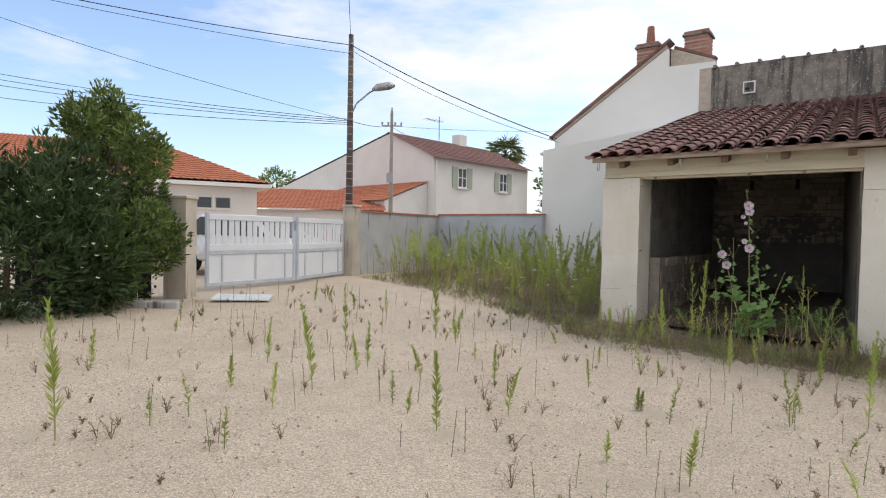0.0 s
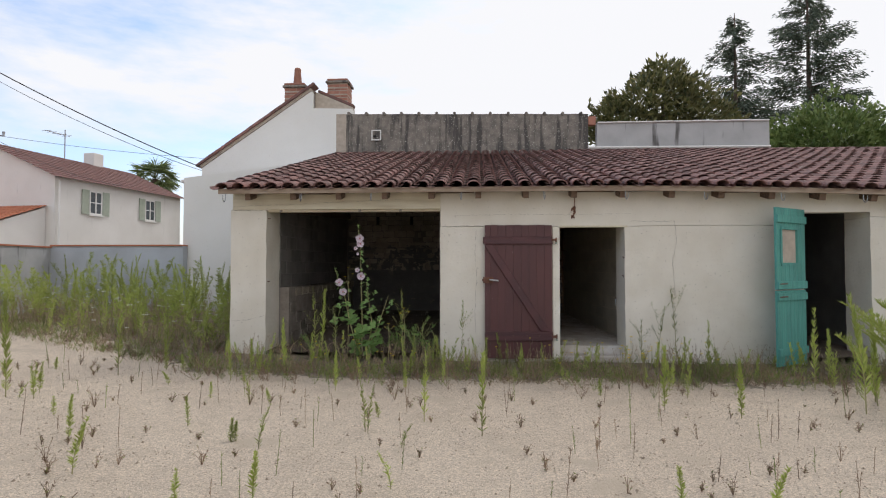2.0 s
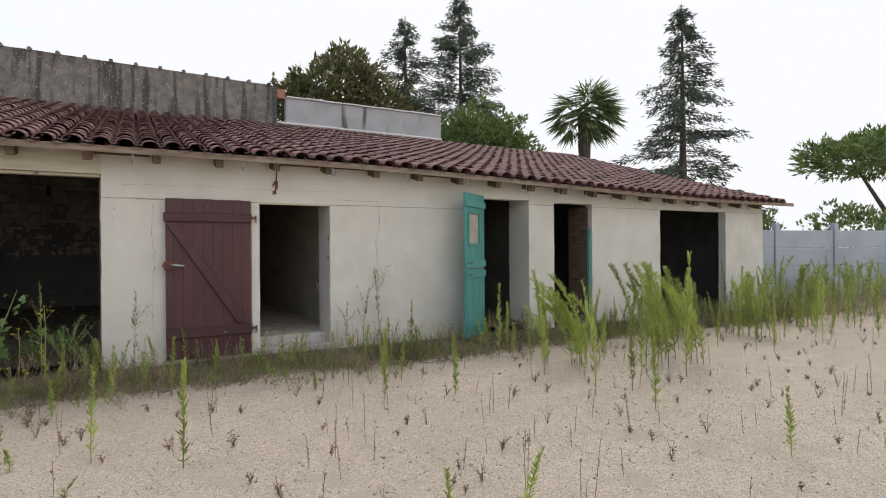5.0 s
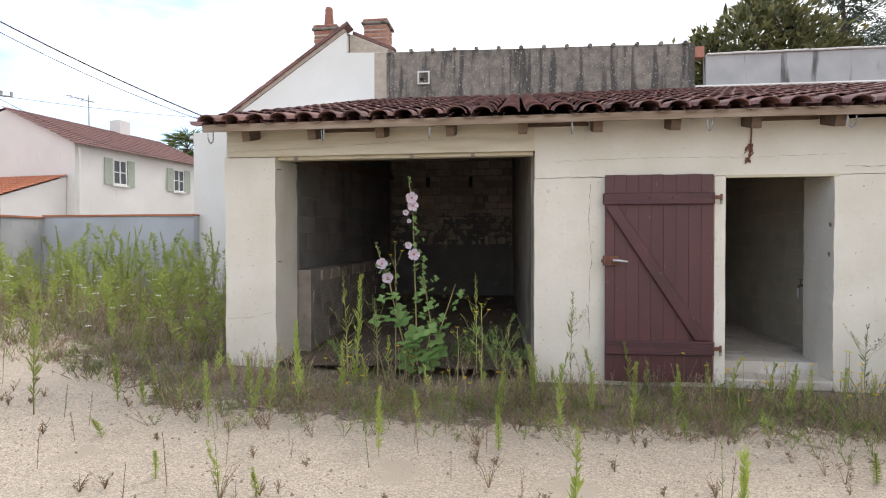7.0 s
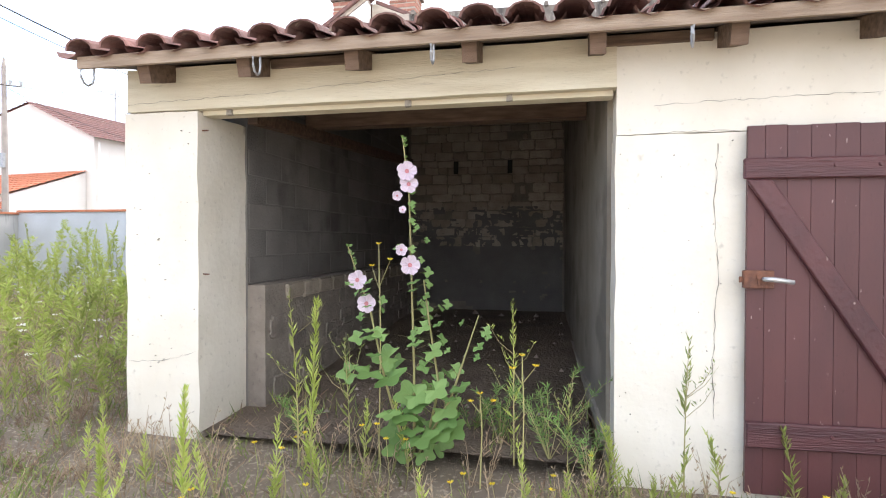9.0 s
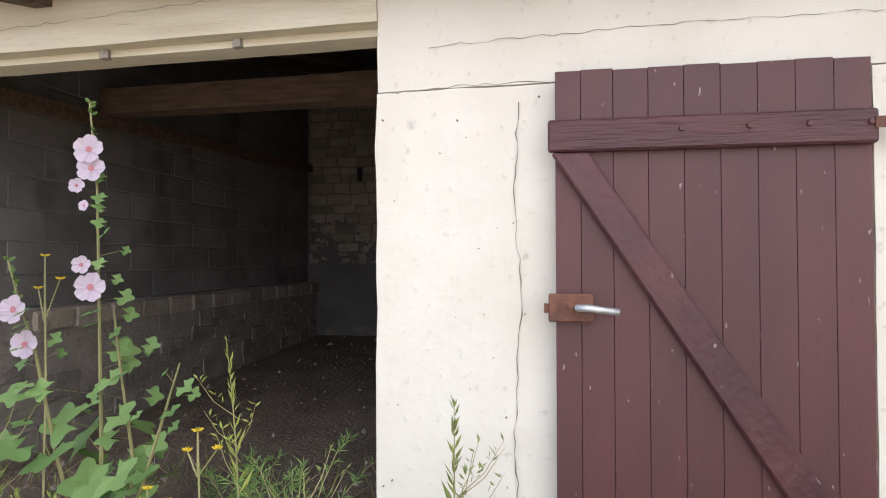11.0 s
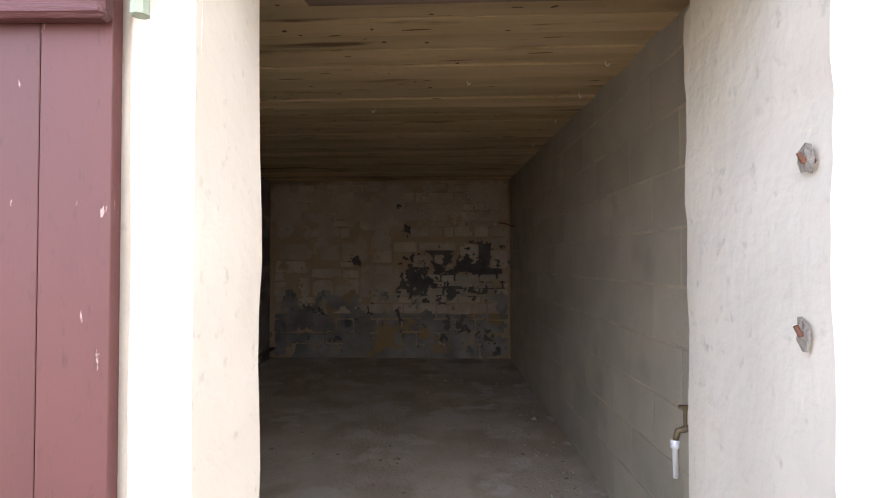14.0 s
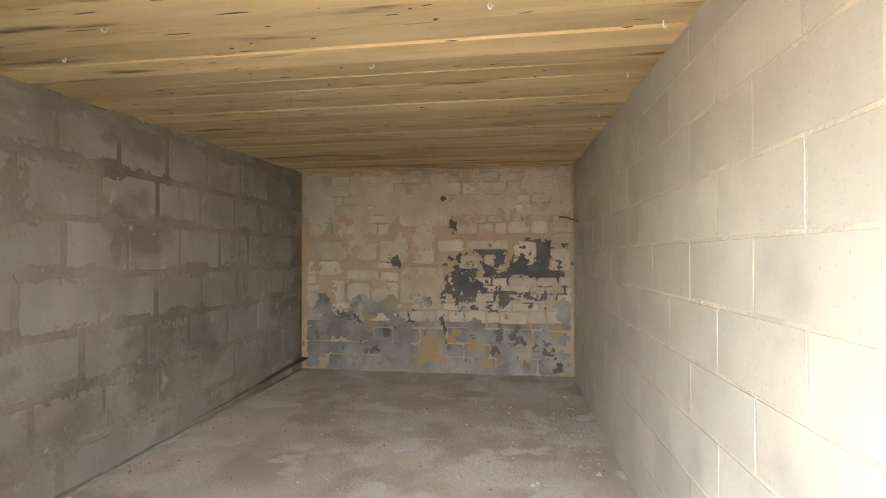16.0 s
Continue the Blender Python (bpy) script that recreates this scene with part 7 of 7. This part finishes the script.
for x0, y0, x1, y1 in ((3.12, 0.05, 6.05, 5.6),):
    vs = box(bm, x0, y0, 2.172, x1, y1, 2.20)
    for v in vs:
        v.co.z += 0.026 * v.co.y
        v.co.x -= 0.0425 * v.co.y if v.co.x < 4 else 0
tagged(part("ceiling_backing", bm, M_under), "dark sheet added above planks to darken their gaps", "ceiling", kind="structure")
for i, (x, y) in enumerate(((5.78, 1.55), (5.77, 2.05), (5.74, 2.62), (5.70, 3.4), (5.66, 4.12), (4.68, 2.3), (3.9, 1.75), (3.5, 2.0), (5.2, 1.8))):
    bm = bmesh.new()
    tube(bm, [(0, 0, 0.01), (0, 0, -0.008), (0.007, 0, -0.016), (0.014, 0, -0.014), (0.017, 0, -0.006)], 0.0028, 5)
    ob = part("cable_clip", bm, M_white)
    ob.matrix_basis = pose(x, y, 2.125 + 0.026 * y, 0, 0, 40 * i)
    tagged(ob, "small white cable clip on the ceiling", "clip", "cable clips")
# splits, nail holes and knots in the planks
verts, faces = [], []
rk = random.Random(44)
for i in range(700):
    y = rk.uniform(0.1, 5.5)
    x = rk.gauss(4.7, 0.8) if i % 3 else rk.uniform(3.1, 5.75)
    if not 3.0 < x < 5.9 - 0.05 * y:
        continue
    ln, wd = (rk.uniform(0.02, 0.16), rk.uniform(0.002, 0.006)) if rk.random() < 0.8 else (rk.uniform(0.012, 0.025), rk.uniform(0.008, 0.016))
    z = 2.125 + 0.026 * y - 0.0012
    b0 = len(verts)
    k = 7
    for j in range(k):
        a = 6.283 * j / k
        verts.append((x + ln / 2 * math.cos(a), y + wd / 2 * math.sin(a) + 0.003 * math.sin(x * 40 + a), z + 0.0008 * math.cos(a)))
    faces.append(tuple(range(b0, b0 + k)))
me = bpy.data.meshes.new("plank_splits")
me.from_pydata(verts, [], faces)
me.materials.append(mat("dark_wood_split", (0.07, 0.045, 0.025), (0.12, 0.075, 0.04), scale=8))
tagged(new("plank_splits", me), "dark splits and knots in ceiling planks", "wood marks", kind="stuff")
bm = bmesh.new()
tube(bm, [(5.70, 5.15, 1.70), (5.60, 5.13, 1.735), (5.53, 5.1, 1.74)], 0.007, 5)
tagged(part("iron_rod", bm, M_rust), "bent rusty rod sticking out of wall", "rod")
# crumbs of plaster on the store floor
verts, faces = [], []
rnd = random.Random(12)
for i in range(900):
    x, y = rnd.uniform(3.0, 5.7), rnd.uniform(0.5, 5.5)
    if rnd.random() < 0.45:
        x = 5.90 - 0.05 * y - abs(rnd.gauss(0, 0.15)) if rnd.random() < 0.5 else 3.03 + abs(rnd.gauss(0, 0.12))
    s = rnd.uniform(0.004, 0.012) * (2.2 if rnd.random() < 0.06 else 1)
    b0 = len(verts)
    for k in range(5):
        a = k * 1.257 + rnd.random()
        verts.append((x + s * math.cos(a), y + s * math.sin(a), 0.199 + 0.0065 * y))
    verts.append((x, y, 0.199 + 0.0065 * y + s * rnd.uniform(0.4, 0.9)))
    faces += [(b0 + k, b0 + (k + 1) % 5, b0 + 5) for k in range(5)]
me = bpy.data.meshes.new("plaster_crumbs")
me.from_pydata(verts, [], faces)
me.materials.append(mat("plaster_crumb", (0.6, 0.57, 0.52), (0.25, 0.2, 0.16), scale=6, island=True))
tagged(new("plaster_crumbs", me), "scattered plaster crumbs on the concrete floor", "debris", kind="stuff")

# garage: stones of the rear wall and of the plinth, timber plate on the side wall
gb = bpy.data.objects["wall_garage_back"]
west = bpy.data.objects["wall_west"]
west_blocks = [block_mesh(0.485, 0.188, 0.012, M_garage, 60 + i, 0.003) for i in range(3)]
for c in range(9):
    y = 0.57 + 0.25 * (c % 2)
    while y + 0.5 < 5.02:
        if 1.035 + 0.2 * c + 0.19 < roof_z(0.6, y) - 0.1:
            share("block", west_blocks, west, pose(0.5538, y, 1.035 + 0.2 * c, 0, 0, 90), c + int(y * 5))
        y += 0.5
# Limestone with its tone lowered to carry the garage's shade.
M_rub2 = mat("shade_toned_limestone", (0.36, 0.31, 0.25), (0.27, 0.23, 0.185), scale=6, bump=0.7, bscale=30, rnd=0.2)
rubble(gb, 5.018, 0.57, 2.85, 1.25, 3.45, M_rub2, 15, (), 0.09, 0.16, 0.14, 0.34)
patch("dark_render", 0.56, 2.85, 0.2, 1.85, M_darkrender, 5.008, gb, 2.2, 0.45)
# Two black slabs on the wall face stand for the shade in slot holes.
for x in (1.25, 2.05):
    slab("slot", M_dark, x, 4.988, 2.33, x + 0.07, 4.995, 2.52, gb)
pl = bpy.data.objects["plinth"]
for i in range(14):
    ob = new("stone", stone_mesh(0.28, 0.13, i, M_rub2, 0.03))
    ob.parent = pl
    ob.matrix_basis = pose(0.688, 1.0 + i * 0.30, 0.945, 0, 0, 90)
rs = random.Random(3)
for i in range(70):
    ob = new("stone", stone_mesh(rs.uniform(0.12, 0.3), rs.uniform(0.08, 0.18), i, M_rubble, 0.014))
    ob.parent = pl
    ob.matrix_basis = pose(0.689, rs.uniform(0.7, 4.9), rs.uniform(0.2, 0.85), 0, 0, 90)
bm = bmesh.new()
vs = box(bm, 0.553, 0.56, 0, 0.63, 5.0, 0.10)
for v in vs:
    v.co.z += 2.17 + 0.06 * v.co.y
tagged(part("wall_plate", bm, M_wood), "worm-eaten timber plate on garage wall", "beam", kind="structure")
verts, faces = [], []
for i in range(110):
    x, y = rs.uniform(0.75, 2.85), rs.uniform(0.3, 4.9)
    s = rs.uniform(0.01, 0.035) * (2 if y > 4.3 else 1)
    z = 0.10 + 0.045 * y
    b0 = len(verts)
    for k in range(5):
        a = k * 1.257 + rs.random()
        verts.append((x + s * math.cos(a), y + s * math.sin(a), z - 0.01))
    verts.append((x, y, z + s * rs.uniform(0.4, 0.9)))
    faces += [(b0 + k, b0 + (k + 1) % 5, b0 + 5) for k in range(5)]
me = bpy.data.meshes.new("rubble_pieces")
me.from_pydata(verts, [], faces)
me.materials.append(M_rubble)
tagged(new("rubble_pieces", me), "small rubble strewn on the garage floor", "debris", kind="stuff")

# roof tiles: cover tiles in columns over channel tiles
PITCH, ROW = 0.237, 0.335


def cover_tile(seed):
    rnd = random.Random(seed)
    bm = bmesh.new()
    rings = []
    for y, r, z in ((0.0, 0.100, 0.010), (0.42, 0.080, 0.0)):
        rings.append([[bm.verts.new((-rr * math.cos(math.pi * k / 6), y, rr * 0.66 * math.sin(math.pi * k / 6) + z)) for k in range(7)]
                      for rr in (r, r - 0.014)])
    for a, b in ((rings[0][0], rings[1][0]), (rings[1][1], rings[0][1]), (rings[0][1], rings[0][0])):
        for k in range(6):
            bm.faces.new((a[k], a[k + 1], b[k + 1], b[k]))
    me = mesh_of(bm, "roof_tile", M_tile)
    return me


tiles = [cover_tile(i) for i in range(2)]
slope = math.degrees(math.atan(0.273))
rt = random.Random(8)
rest_v, rest_f = [], []
tv = [v.co.copy() for v in tiles[0].vertices]
tf = [tuple(p.vertices) for p in tiles[0].polygons]
for c in range(66):
    for r in range(21):
        x, y = 0.03 + c * PITCH, -0.385 + r * ROW * math.cos(radians(slope))
        z = roof_z(x, y) + 0.012 + rt.uniform(-0.005, 0.005)
        gx = math.degrees(math.atan((roof_z(x, y + 0.3) - roof_z(x, y)) / 0.3))
        m = pose(x + rt.uniform(-0.008, 0.008), y + rt.uniform(-0.015, 0.015), z, gx - 1.2, rt.uniform(-2, 2), rt.uniform(-2, 2))
        if c < 33 and r < 9:
            ob = new("roof_tile", tiles[0])
            ob.parent = roof
            ob.matrix_basis = m
        else:
            b0 = len(rest_v)
            rest_v += [m @ v for v in tv]
            rest_f += [tuple(b0 + i for i in f) for f in tf]
me = bpy.data.meshes.new("roof_tiles")
me.from_pydata(rest_v, [], rest_f)
me.materials.append(M_tile2)
ob = new("roof_tiles", me)
ob.parent = roof
ob["kind"] = "stuff"
verts, faces = [], []
for c in range(67):
    for r in range(22):
        x, y = 0.03 + (c - 0.5) * PITCH, -0.36 + r * ROW * math.cos(radians(slope))
        y2 = min(y + 0.36, 6.6)
        b0 = len(verts)
        for yy, lift, w in ((y, 0.008, 0.075), (y2, -0.012, 0.09)):
            for k in range(5):
                a = math.pi * k / 4
                verts.append((x - w * math.cos(a), yy, roof_z(x, yy) + 0.02 + lift - 0.05 * math.sin(a)))
        faces += [(b0 + k, b0 + k + 1, b0 + k + 6, b0 + k + 5) for k in range(4)]
me = bpy.data.meshes.new("channel_tiles")
me.from_pydata(verts, [], faces)
me.materials.append(M_tile2)
ob = new("channel_tiles", me)
ob.parent = roof
ob["kind"] = "stuff"
